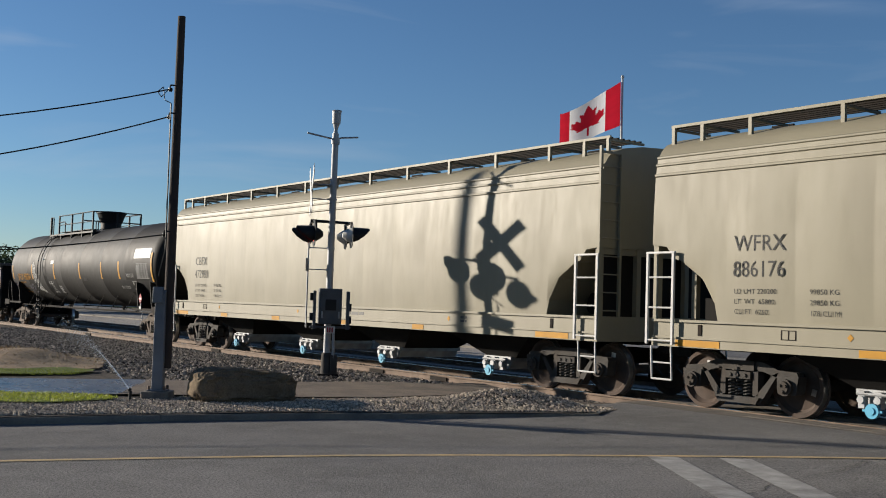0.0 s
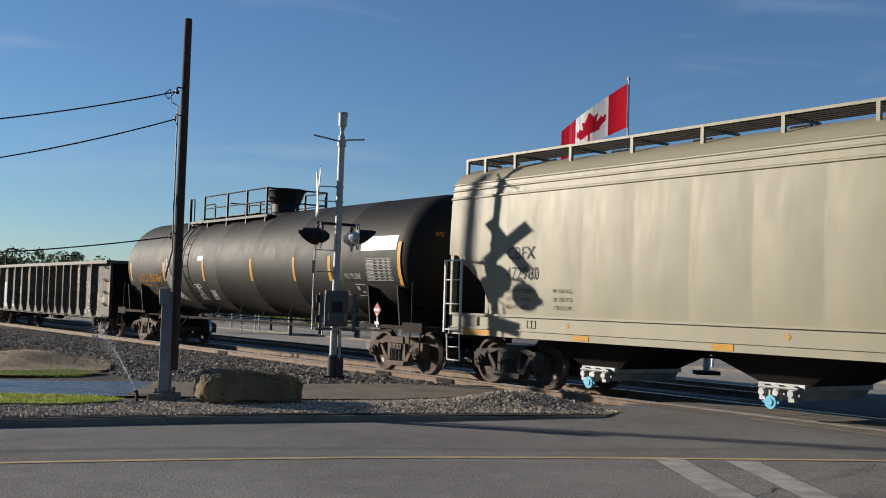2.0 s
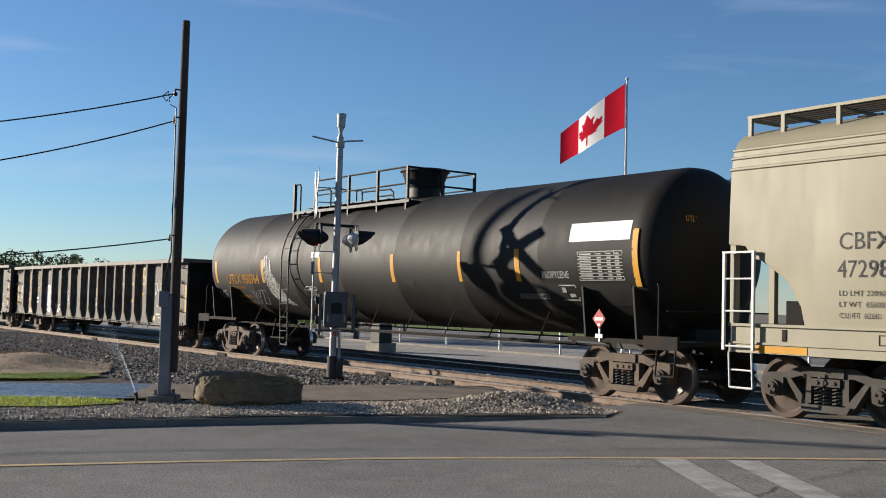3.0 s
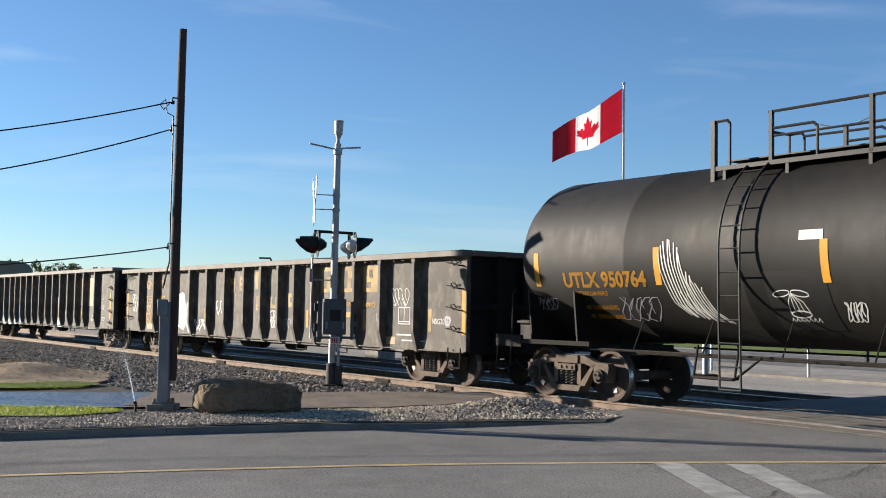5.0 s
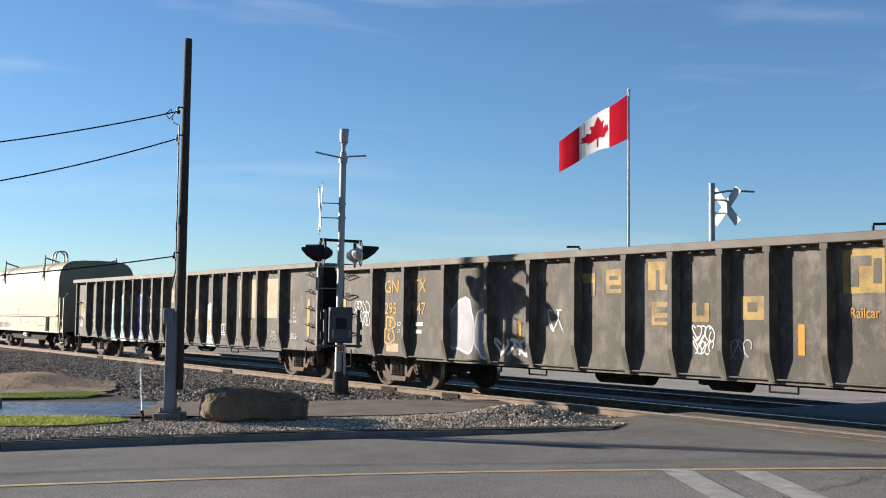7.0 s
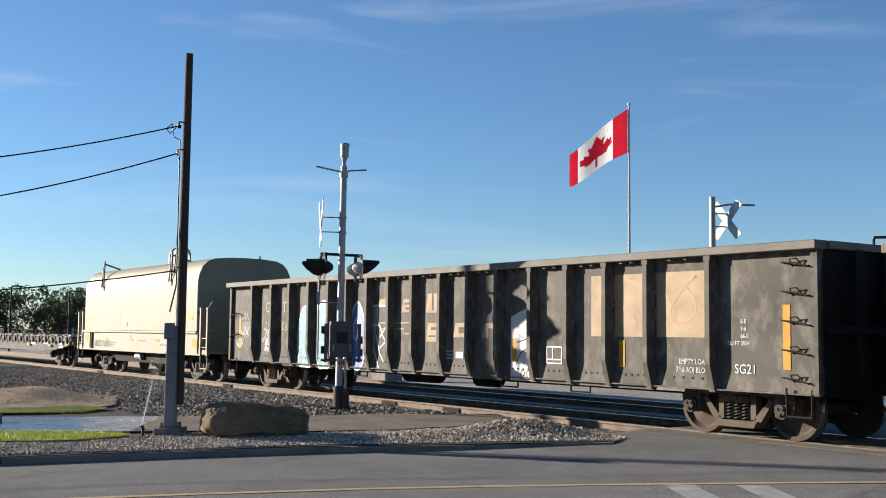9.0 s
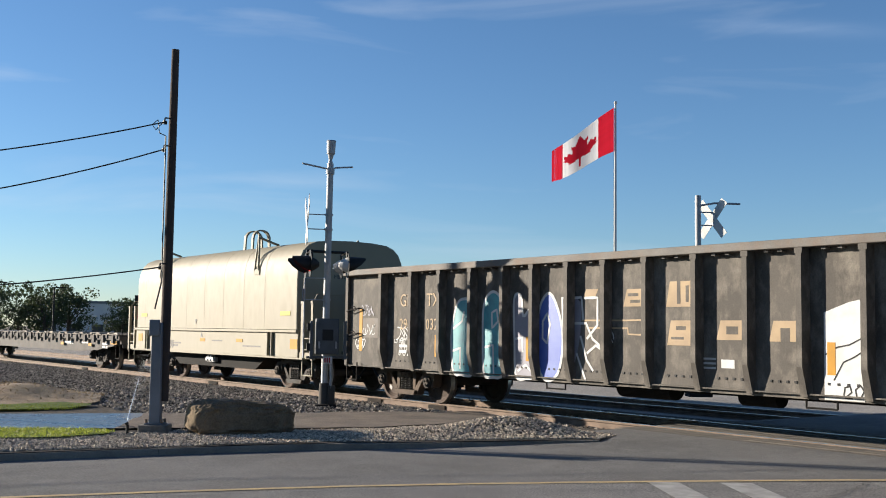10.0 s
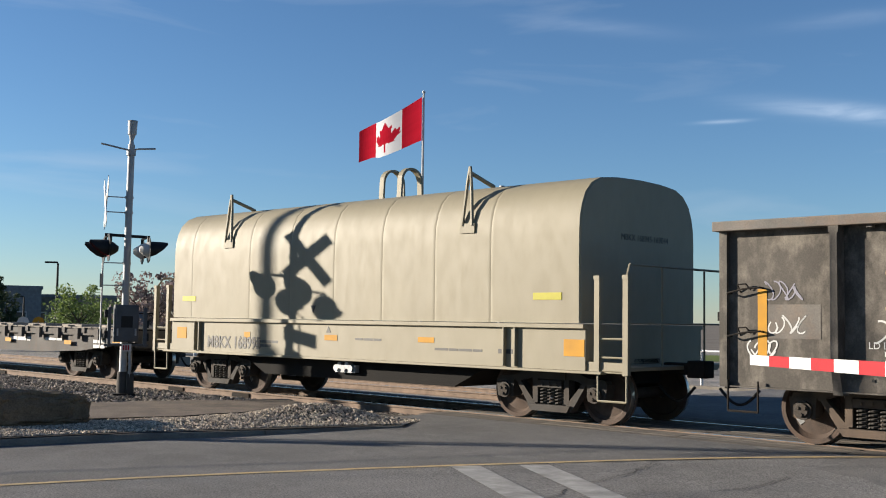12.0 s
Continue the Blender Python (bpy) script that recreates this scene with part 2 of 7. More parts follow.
CAPBLUE = mat("light blue plastic cap", (0.078, 0.3276, 0.4836), (0.0624, 0.2808, 0.429), 5, 0.4, 0, 0.05, 60)
FLAGRED = mat("red flag cloth", (0.38, 0.0095, 0.0228), (0.323, 0.0085, 0.019), 5, 0.8, 0, 0.1, 90)
FLAGWHITE = mat("white flag cloth", (0.6299, 0.6299, 0.6299), (0.5814, 0.5814, 0.589), 5, 0.8, 0, 0.1, 90)
LEAF = mat("dark foliage", (0.0528, 0.072, 0.0269), (0.0336, 0.048, 0.0192), 2, 0.7, 0, 0.3, 20)
LEAFL = mat("spring foliage", (0.162, 0.216, 0.0594), (0.108, 0.162, 0.0432), 2, 0.7, 0, 0.3, 20)
BLOSSOM = mat("pale blossom", (0.2808, 0.2184, 0.2028), (0.156, 0.117, 0.1014), 2, 0.7, 0, 0.3, 20)
BARK = mat("bark", (0.08, 0.06, 0.044), (0.048, 0.0384, 0.0288), 4, 0.9, 0, 0.5, 30)
REDLENS = glow("lit red lens", (0.85, 0.05, 0.04), 0.9)
WATER = mat("water spray", (0.8, 0.84, 0.88), (0.75, 0.8, 0.85), 5, 0.15, 0, 0, 60)


# ---- building tools
class Shape:
    """Collects the points and faces of one mesh."""

    def __init__(self):
        self.v, self.f, self.k = [], [], []

    def add(self, pts, faces, k=0):
        b = len(self.v)
        self.v += [tuple(p) for p in pts]
        self.f += [tuple(i + b for i in q) for q in faces]
        self.k += [k] * len(faces)
        return self

    def box(self, x0, x1, y0, y1, z0, z1, k=0):
        return self.hexa([(x0, y0, z0), (x1, y0, z0), (x1, y1, z0), (x0, y1, z0), (x0, y0, z1), (x1, y0, z1), (x1, y1, z1), (x0, y1, z1)], k)

    def hexa(self, p, k=0):
        return self.add(p, [(3, 2, 1, 0), (4, 5, 6, 7), (0, 1, 5, 4), (1, 2, 6, 5), (2, 3, 7, 6), (3, 0, 4, 7)], k)

    def cyl(self, a, b, r, r2=None, n=10, k=0, caps=True):
        a, b = Vector(a), Vector(b)
        r2 = r if r2 is None else r2
        q = (b - a).to_track_quat("Z", "Y")
        x, y = q @ Vector((1, 0, 0)), q @ Vector((0, 1, 0))
        ring = [(math.cos(i * math.tau / n), math.sin(i * math.tau / n)) for i in range(n)]
        pts = [a + (x * c + y * s) * r for c, s in ring] + [b + (x * c + y * s) * r2 for c, s in ring]
        faces = [(i, (i + 1) % n, n + (i + 1) % n, n + i) for i in range(n)]
        if caps:
            faces += [tuple(range(n - 1, -1, -1)), tuple(range(n, 2 * n))]
        return self.add(pts, faces, k)

    def tube(self, pts, r, n=6, k=0):
        for a, b in zip(pts, pts[1:]):
            self.cyl(a, b, r, n=n, k=k)
        return self

    def prism(self, poly, y0, y1, k=0):
        """A polygon in x and z, drawn out along y."""
        n = len(poly)
        pts = [(x, y0, z) for x, z in poly] + [(x, y1, z) for x, z in poly]
        faces = [tuple(range(n)), tuple(range(2 * n - 1, n - 1, -1))] + [(i, n + i, n + (i + 1) % n, (i + 1) % n) for i in range(n)]
        return self.add(pts, faces, k)

    def grid(self, rows, k=0, close=False, flip=False):
        m = len(rows[0])
        pts = [p for row in rows for p in row]
        faces = []
        for i in range(len(rows) - 1):
            for j in range(m if close else m - 1):
                q = (i * m + j, i * m + (j + 1) % m, (i + 1) * m + (j + 1) % m, (i + 1) * m + j)
                faces.append(q[::-1] if flip else q)
        return self.add(pts, faces, k)

    def lathe(self, profile, y_axis=True, n=28, k=0, centre=(0, 0, 0)):
        """A profile of (radius, along) turned round the y axis."""
        ks = k if isinstance(k, (list, tuple)) else None
        rows = [[(centre[0] + r * math.cos(i * math.tau / n), centre[1] + y, centre[2] + r * math.sin(i * math.tau / n)) for i in range(n)] for r, y in profile]
        before = len(self.k)
        self.grid(rows, 0 if ks else k, close=True)
        if ks:
            for i, v in enumerate(ks):
                self.k[before + i * n:before + (i + 1) * n] = [v] * n
        return self

    def mesh(self, name, mats, smooth=35):
        me = bpy.data.meshes.new(name)
        me.from_pydata(self.v, [], self.f)
        for m in mats if isinstance(mats, (list, tuple)) else [mats]:
            me.materials.append(m)
        if any(self.k):
            me.polygons.foreach_set("material_index", self.k)
        if smooth:
            me.shade_smooth()
            me.set_sharp_from_angle(angle=radians(smooth))
        me.update()
        return me


def part(name, shape, mats, parent, label="", at=None, smooth=35, bevel=0.0):
    me = shape if isinstance(shape, bpy.types.Mesh) else shape.mesh(name, mats, smooth)
    ob = new(name, me)
    ob.parent = parent
    if at is not None:
        ob.matrix_basis = at
    if label:
        ob["label"] = label
    if bevel:
        b = ob.modifiers.new("edges", "BEVEL")
        b.width, b.segments, b.limit_method = bevel, 2, "ANGLE"
    return ob


def thing(name, label, category, m=None, group="", kind="", data=None):
    ob = tagged(new(name, data), label, category, group, kind)
    if m is not None:
        ob.matrix_basis = m
    return ob


def one(name, shape, mats, label, category, m=None, group="", kind="", smooth=35, bevel=0.0):
    ob = thing(name, label, category, m, group, kind, shape.mesh(name, mats, smooth))
    if bevel:
        b = ob.modifiers.new("edges", "BEVEL")
        b.width, b.segments, b.limit_method = bevel, 2, "ANGLE"
    return ob


WORDS = {}


def lettering(body, size, x, z, y, material, parent, name="lettering", squeeze=1.0, face=-1, flat_x=None, bold=0.0):
    """Painted words on a side of a car: the left end of the base line at x, z. face: -1 near side; flat_x: on an end that faces along x."""
    key = (body, size, material.name, squeeze, bold)
    if key not in WORDS:
        c = bpy.data.curves.new(name, "FONT")
        c.body, c.size, c.extrude, c.resolution_u = body, size / 0.70, 0.0015, 3
        c.offset = bold
        tmp = new("tmp", c)
        bpy.context.view_layer.update()
        me = bpy.data.meshes.new_from_object(tmp.evaluated_get(bpy.context.evaluated_depsgraph_get()))
        bpy.data.objects.remove(tmp)
        me.materials.clear()
        me.materials.append(material)
        me.transform(Matrix.Diagonal((squeeze, 1, 1, 1)))
        WORDS[key] = me
    m = pose(x, y, z, 90, 0, 0) if flat_x is None else pose(flat_x, y, z, 90, 0, 90)
    return part(name, WORDS[key], None, parent, at=m)


def bars(rows, x, z, y, material, parent, name="small_print"):
    """Small print that cannot be read: rows of (offset, drop, [lengths], height)."""
    s = Shape()
    for dx, dz, lens, hgt in rows:
        cx = x + dx
        for w in lens:
            s.box(cx, cx + w, y - 0.002, y + 0.002, z - dz - hgt, z - dz)
            cx += w + hgt * 0.5
    return part(name, s, material, parent)


def varied(m, amount=0.5):
    """Lets each loose piece of a joined mesh have its own tone."""
    n, l = m.node_tree.nodes, m.node_tree.links
    p = n["Principled BSDF"]
    src = p.inputs["Base Color"].links[0].from_socket
    geo = n.new("ShaderNodeNewGeometry")
    mr = n.new("ShaderNodeMapRange")
    mr.inputs["To Min"].default_value, mr.inputs["To Max"].default_value = 1 - amount, 1 + amount
    hs = n.new("ShaderNodeHueSaturation")
    l.new(geo.outputs["Random Per Island"], mr.inputs["Value"])
    l.new(mr.outputs["Result"], hs.inputs["Value"])
    l.new(src, hs.inputs["Color"])
    l.new(hs.outputs["Color"], p.inputs["Base Color"])
    return m


STONE = varied(mat("ballast stone", (0.2565, 0.2232, 0.1852), (0.1425, 0.1235, 0.1045), 4, 0.95, 0, 0.3, 60, spec=0.15), 0.9)
PEBBLE = varied(mat("river pebble", (0.4019, 0.3377, 0.2565), (0.2651, 0.2265, 0.1838), 4, 0.9, 0, 0.3, 60, spec=0.2), 0.65)
BLADE = varied(mat("grass blade", (0.2719, 0.3234, 0.0281), (0.3094, 0.3375, 0.0469), 3, 0.6, 0, 0, 60), 0.35)
STRAW = varied(mat("dry straw", (0.324, 0.225, 0.1035), (0.225, 0.1485, 0.0675), 3, 0.8, 0, 0, 60), 0.4)
FLATP = mat("faded grey flat car paint", (0.072, 0.0677, 0.0634), (0.1008, 0.0936, 0.0864), 1.5, 0.65, 0, 0.06, 30, (0.1224, 0.0936, 0.072), 0.5, streak=0.5, spec=0.2, speck=0.2)
FADED = mat("faded red spray paint", (0.2808, 0.1248, 0.0702), (0.3276, 0.1872, 0.1092), 3, 0.6, 0, 0.1, 40)
WALLW = mat("white wall cladding", (0.546, 0.546, 0.5382), (0.4836, 0.4836, 0.4758), 1, 0.7, 0, 0.1, 20)
GLASS = mat("window glass", (0.03, 0.04, 0.05), (0.04, 0.05, 0.06), 1, 0.08, 0, 0, 20)


def translucent(m, share=0.5):
    """Thin cloth that lets light through."""
    n, l = m.node_tree.nodes, m.node_tree.links
    p, out = n["Principled BSDF"], n["Material Output"]
    t, mx = n.new("ShaderNodeBsdfTranslucent"), n.new("ShaderNodeMixShader")
    l.new(p.inputs["Base Color"].links[0].from_socket, t.inputs["Color"])
    mx.inputs[0].default_value = share
    l.new(p.outputs[0], mx.inputs[1])
    l.new(t.outputs[0], mx.inputs[2])
    l.new(mx.outputs[0], out.inputs["Surface"])


translucent(FLAGRED)
translucent(FLAGWHITE)
for leafy in (LEAF, LEAFL, BLOSSOM, BLADE, GRASS):
    translucent(leafy, 0.3)
BOXG = mat("dark grey enamel", (0.0663, 0.0702, 0.078), (0.0468, 0.0507, 0.0562), 4, 0.5, 0.1, 0.1, 50, (0.1092, 0.1014, 0.0936), 0.4)

# ---- trucks: side frames, springs, bearings and wheelsets
WHEEL_R, BASE = 0.457, 0.889


def wheelset_mesh():
    s = Shape()
    for side in (-1, 1):
        prof = [(0.10, 0.70), (0.13, 0.80), (0.20, 0.775), (0.34, 0.755), (0.385, 0.80), (0.395, 0.825), (WHEEL_R - 0.004, 0.825), (WHEEL_R, 0.815),
                (WHEEL_R + 0.004, 0.725), (WHEEL_R + 0.028, 0.71), (WHEEL_R + 0.028, 0.692), (0.39, 0.685), (0.36, 0.715), (0.20, 0.725), (0.10, 0.70)]
        prof = [(r, side * y) for r, y in prof]
        marks = [1 if i in (6, 7) else 0 for i in range(len(prof) - 1)]
        if side < 0:
            prof, marks = prof[::-1], marks[::-1]
        s.lathe(prof, n=36, k=marks)
    s.cyl((0, -0.98, 0), (0, 0.98, 0), 0.085, n=14)
    s.box(-0.30, -0.22, -0.777, -0.768, -0.05, 0.05, 1)
    return s.mesh("wheelset", [WHEELM, TREAD], 30)


def side_frame_mesh(material, name):
    """A cast side frame in x and z about the truck's middle, at the rail's height."""
    s = Shape()
    y0, y1 = -0.075, 0.075
    top = [(-1.08, 0.60), (-1.05, 0.68), (-0.72, 0.70), (-0.45, 0.80), (0.45, 0.80), (0.72, 0.70), (1.05, 0.68), (1.08, 0.60), (0.70, 0.585), (0.45, 0.66), (-0.45, 0.66), (-0.70, 0.585)]
    s.prism(top, y0, y1)
    for d in (-1, 1):
        def q(pts):
            pts = [(d * x, z) for x, z in pts]
            return pts if d > 0 else pts[::-1]
        s.prism(q([(0.74, 0.67), (0.62, 0.62), (0.28, 0.24), (0.40, 0.17)]), y0, y1)
        s.prism(q([(0.26, 0.68), (0.26, 0.28), (0.36, 0.28), (0.36, 0.68)]), y0, y1)
        s.prism(q([(1.10, 0.62), (0.72, 0.62), (0.74, 0.36), (0.80, 0.34), (0.80, 0.55), (0.98, 0.55), (0.98, 0.34), (1.06, 0.36)]), y0 - 0.03, y1 + 0.03)
    s.prism([(-0.42, 0.26), (-0.36, 0.16), (0.36, 0.16), (0.42, 0.26)], y0 - 0.06, y1 + 0.06)
    s.prism([(-0.30, 0.66), (-0.30, 0.80), (0.30, 0.80), (0.30, 0.66)], y0 - 0.03, y1 + 0.03)
    s.box(-0.24, 0.24, y0 - 0.035, y1, 0.53, 0.64)
    for x in (-0.14, 0, 0.14):
        s.cyl((x, y0 - 0.036, 0.585), (x, y0 - 0.055, 0.585), 0.028, n=8)
    return s.mesh(name, material, 30)


def spring_mesh():
    s = Shape()
    turns, n = 5, 10
    pts = [(0.062 * math.cos(i * math.tau / n), 0.062 * math.sin(i * math.tau / n), 0.26 + 0.25 * i / (turns * n)) for i in range(turns * n + 1)]
    s.tube(pts, 0.015, 5)
    return s.mesh("spring", TRUCKG)


def bearing_mesh():
    s = Shape()
    s.cyl((0, 0, 0), (0, -0.09, 0), 0.125, n=18)
    s.cyl((0, -0.09, 0), (0, -0.12, 0), 0.10, 0.085, n=18)
    for i in range(3):
        a = i * math.tau / 3 + 0.5
        s.cyl((0.055 * math.cos(a), -0.12, 0.055 * math.sin(a)), (0.055 * math.cos(a), -0.14, 0.055 * math.sin(a)), 0.022, n=6)
    return s.mesh("bearing_cap", [TRUCKG])


def bolster_mesh():
    s = Shape()
    s.box(-0.2, 0.2, -0.95, 0.95, 0.52, 0.78)
    s.cyl((0, 0, 0.7), (0, 0, 0.98), 0.22, n=14)
    for x in (-0.42, 0.42):
        s.box(x - 0.06, x + 0.06, -0.75, 0.75, 0.36, 0.48)
        for y in (-0.74, 0.74):
            s.box(x - 0.06, x + 0.06, y - 0.06, y + 0.06, 0.25, 0.60)
    return s.mesh("truck", [GRIME])


WHEELSET, SPRING, BEARING, BOLSTER = wheelset_mesh(), spring_mesh(), bearing_mesh(), bolster_mesh()
FRAME_G, FRAME_R = side_frame_mesh(TRUCKG, "side_frame"), side_frame_mesh(TRUCKR, "side_frame")
SPINNING = []


def truck(car, x, rusty=False):
    t = part("truck", BOLSTER, None, car, "cast steel truck with coil springs", pose(x, 0, 0))
    for y in (-0.99, 0.99):
        part("side_frame", FRAME_R if rusty else FRAME_G, None, t, at=pose(0, y, 0))
    for x1 in (-0.15, 0, 0.15):
        part("spring", SPRING, None, t, at=pose(x1, -1.02, 0))
    for x1 in (-BASE, BASE):
        part("bearing_cap", BEARING, None, t, at=pose(x1, -1.06, WHEEL_R))
        w = part("wheelset", WHEELSET, None, t, "rust-brown wheelset with bright worn treads", pose(x1, 0, WHEEL_R, 0, random.uniform(0, 80), 0))
        SPINNING.append(w)
    return t


def coupler(car, x, way):
    s = Shape()
    s.box(min(x, x + way * 0.55), max(x, x + way * 0.55), -0.09, 0.09, 0.78, 0.96)
    s.box(min(x + way * 0.45, x + way * 0.75), max(x + way * 0.45, x + way * 0.75), -0.15, 0.15, 0.74, 1.0)
    part("coupler", s, GRIME, car, bevel=0.02)
    h = Shape()
    h.tube([(x + way * (0.05 + 0.07 * i), -0.28, 0.62 - 0.22 * math.sin(i * math.pi / 9)) for i in range(10)], 0.022, 6)
    part("air_hose", h, BLACK, car)


def grab(s, x0, x1, z, y, off=-0.09):
    s.tube([(x0, y, z), (x0, y + off, z), (x1, y + off, z), (x1, y, z)], 0.011, 5)


CARS = []


def new_car(name, label, category, s, group=""):
    car = thing(name, label, category, car_pose(s), group)
    CARS.append((car, s))
    return car


# ---- covered hopper cars
HL, HT = 9.50, 8.17


def hopper_body():
    """Bulged beige sides with panel seams, pressed ridges under the roof, and sloping ends."""
    sec = [(1.585, 1.40), (1.60, 1.75), (1.612, 2.15), (1.616, 2.6), (1.605, 3.05), (1.588, 3.45), (1.578, 3.68), (1.605, 3.695), (1.605, 3.725), (1.565, 3.74), (1.555, 3.85),
           (1.58, 3.865), (1.58, 3.89), (1.54, 3.905), (1.53, 3.975), (1.55, 3.99), (1.55, 4.015), (1.50, 4.035), (1.44, 4.13), (1.34, 4.23), (1.05, 4.34), (0.6, 4.41), (0, 4.44)]

    def low(e):
        ks = ((0, 2.58), (0.30, 2.55), (0.45, 2.36), (0.58, 2.33), (1.02, 2.05), (1.27, 1.66), (1.33, 1.40), (40, 1.40))
        for (a, za), (b, zb) in zip(ks, ks[1:]):
            if e <= b:
                return za + (zb - za) * (e - a) / (b - a)

    edges = [-HL, -HL + 0.30, -HL + 0.45, -HL + 0.58, -HL + 1.02, -HL + 1.27, -HL + 1.33]
    seams = [-HL + 1.5 + i * (2 * HL - 3) / 13 for i in range(14)]
    for a, b in zip(seams, seams[1:]):
        edges += [a, a + 0.03, a + (b - a) * 0.2, a + (b - a) * 0.35, (a + b) / 2, a + (b - a) * 0.65, a + (b - a) * 0.8, b - 0.03]
    edges += [-x for x in edges[:7]][::-1]
    rows = []
    for x in edges:
        e = HL - abs(x)
        z0 = low(e)
        u = ((x - seams[0]) / (seams[1] - seams[0])) % 1.0
        bulge = 0.016 * math.sin(math.pi * u) if seams[0] < x < seams[-1] else 0.0
        ring = []
        for y, z in sec:
            k = bulge if 1.5 < z < 3.5 else 0
            ring.append((x, -(y + k), max(z, z0)))
        ring += [(x, -y, z) for x, y, z in ring[-2::-1]]
        rows.append(ring)
    s = Shape().grid(rows)
    for ring, flip in ((rows[0], False), (rows[-1], True)):
        s.add(ring, [tuple(range(len(ring)))[::-1 if flip else 1]])
    for r0, r1 in zip(rows, rows[1:]):
        s.add([r0[0], r1[0], r1[-1], r0[-1]], [(0, 1, 2, 3)])
    return s.mesh("body", BEIGE, 28)


RAIL_POSTS = [-9.37, -8.77, -7.83, -6.23, -4.67, -3.11, -1.56, 0, 1.56, 3.11, 4.67, 6.23, 7.83, 8.77, 9.37]


def hopper_rail():
    """The angle along the outer edge of the roof walk."""
    return Shape().box(-9.42, 9.42, -0.02, 0.02, 4.505, 4.55).mesh("roof_rail", BEIGE)


def hopper_rail_post():
    return Shape().box(-0.032, 0.032, -0.028, 0.028, 4.20, 4.505).box(-0.025, 0.025, 0.0, 0.86, 4.46, 4.50).mesh("rail_post", BEIGE)


def hopper_grate():
    s = Shape()
    for y in (-1.24, -1.10, -0.96, -0.82, -0.68, -0.54, 0.54, 0.68, 0.82, 0.96, 1.10, 1.24):
        s.box(-9.40, 9.40, y - 0.022, y + 0.022, 4.502, 4.53)
    for i in range(9):
        x = -8 + i * 2.0
        s.box(x - 0.5, x + 0.5, -0.28, 0.28, 4.43, 4.50)
        s.cyl((x - 0.2, -0.3, 4.5), (x + 0.2, -0.3, 4.5), 0.03, n=6)
    return s.mesh("roof_walkway", GRIME)


def hopper_sill(y):
    s = Shape()
    a, b = sorted((y * 1.60, y * 1.52))
    s.box(-HL + 0.05, HL - 0.05, a, b, 1.13, 1.36)
    a, b = sorted((y * 1.64, y * 1.50))
    s.box(-HL + 0.02, HL - 0.02, a, b, 1.36, 1.40)
    a, b = sorted((y * 1.625, y * 1.50))
    s.box(-HL + 0.02, HL - 0.02, a, b, 1.10, 1.13)
    a, b = sorted((y * 1.60, y * 1.56))
    s.box(-HL, HL, a, b, 0.97, 1.10)
    return s.mesh("side_sill", BEIGE)


def end_platform():
    s = Shape()
    s.box(-0.06, 0, -1.55, 1.55, 0.97, 1.40)
    s.box(-1.53, -0.07, -1.5, 1.5, 1.28, 1.33)
    return s.mesh("end_platform", BEIGE)


END_POST = Shape().box(-0.05, 0.05, -0.05, 0.05, 1.40, 2.62).mesh("end_post", BEIGE)
END_BEAM = Shape().box(-0.04, 0.04, -1.50, 1.50, 2.47, 2.58).mesh("end_beam", BEIGE)
# Dark in place of beige: shade of the car gap is in its colour.
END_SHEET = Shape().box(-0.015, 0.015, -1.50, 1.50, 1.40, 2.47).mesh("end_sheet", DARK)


def hopper_ladder():
    """The bent outer bar of a corner ladder; its rungs and stirrup are parts of their own."""
    return Shape().box(-0.022, 0.022, -0.02, 0.02, 1.0, 2.46).box(0.518, 0.562, -0.02, 0.02, 1.0, 2.46).box(-0.03, 0.57, -0.02, 0.02, 2.44, 2.47).mesh("ladder", WHITE)


LADDER_RUNG = Shape().cyl((0, 0, 0), (0.54, 0, 0), 0.015, n=6).mesh("rung", WHITE)
LADDER_STIRRUP = Shape().tube([(0.10, 0, 0.97), (0.10, 0.03, 0.45), (0.52, 0.03, 0.45), (0.52, 0, 0.97)], 0.017, 6).tube([(0.10, 0.03, 0.71), (0.52, 0.03, 0.71)], 0.014, 6).mesh("stirrup", WHITE)


def corner_ladder(car, x, y):
    lad = part("ladder", H_LADDER, None, car, "white-painted steel ladder", pose(x, y, 0))
    for z in (1.06, 1.58, 2.06):
        part("rung", LADDER_RUNG, None, lad, at=pose(0, 0, z))
    part("stirrup", LADDER_STIRRUP, None, lad)


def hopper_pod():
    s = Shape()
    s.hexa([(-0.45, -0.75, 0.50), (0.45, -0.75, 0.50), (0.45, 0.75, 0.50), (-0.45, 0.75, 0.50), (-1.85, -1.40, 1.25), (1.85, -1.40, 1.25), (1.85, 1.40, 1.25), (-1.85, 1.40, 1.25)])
    # The near-black colour holds the shade under the beige car.
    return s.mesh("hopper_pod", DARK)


def hopper_gate():
    s = Shape()
    s.box(-0.42, 0.42, -0.86, 0.86, 0.43, 0.52)
    s.hexa([(-0.30, -0.80, 0.28), (0.30, -0.80, 0.28), (0.30, 0.80, 0.28), (-0.30, 0.80, 0.28), (-0.4, -0.80, 0.43), (0.4, -0.80, 0.43), (0.4, 0.80, 0.43), (-0.4, 0.80, 0.43)])
    for x in (-0.28, -0.02, 0.25):
        s.cyl((x, -0.86, 0.38), (x, -0.98, 0.38), 0.055, n=10)
        s.box(x - 0.05, x + 0.05, -0.95, -0.86, 0.26, 0.50)
    s.cyl((-0.36, -0.94, 0.46), (0.36, -0.94, 0.46), 0.022, n=6)
    return s.mesh("outlet_gate", ALU)


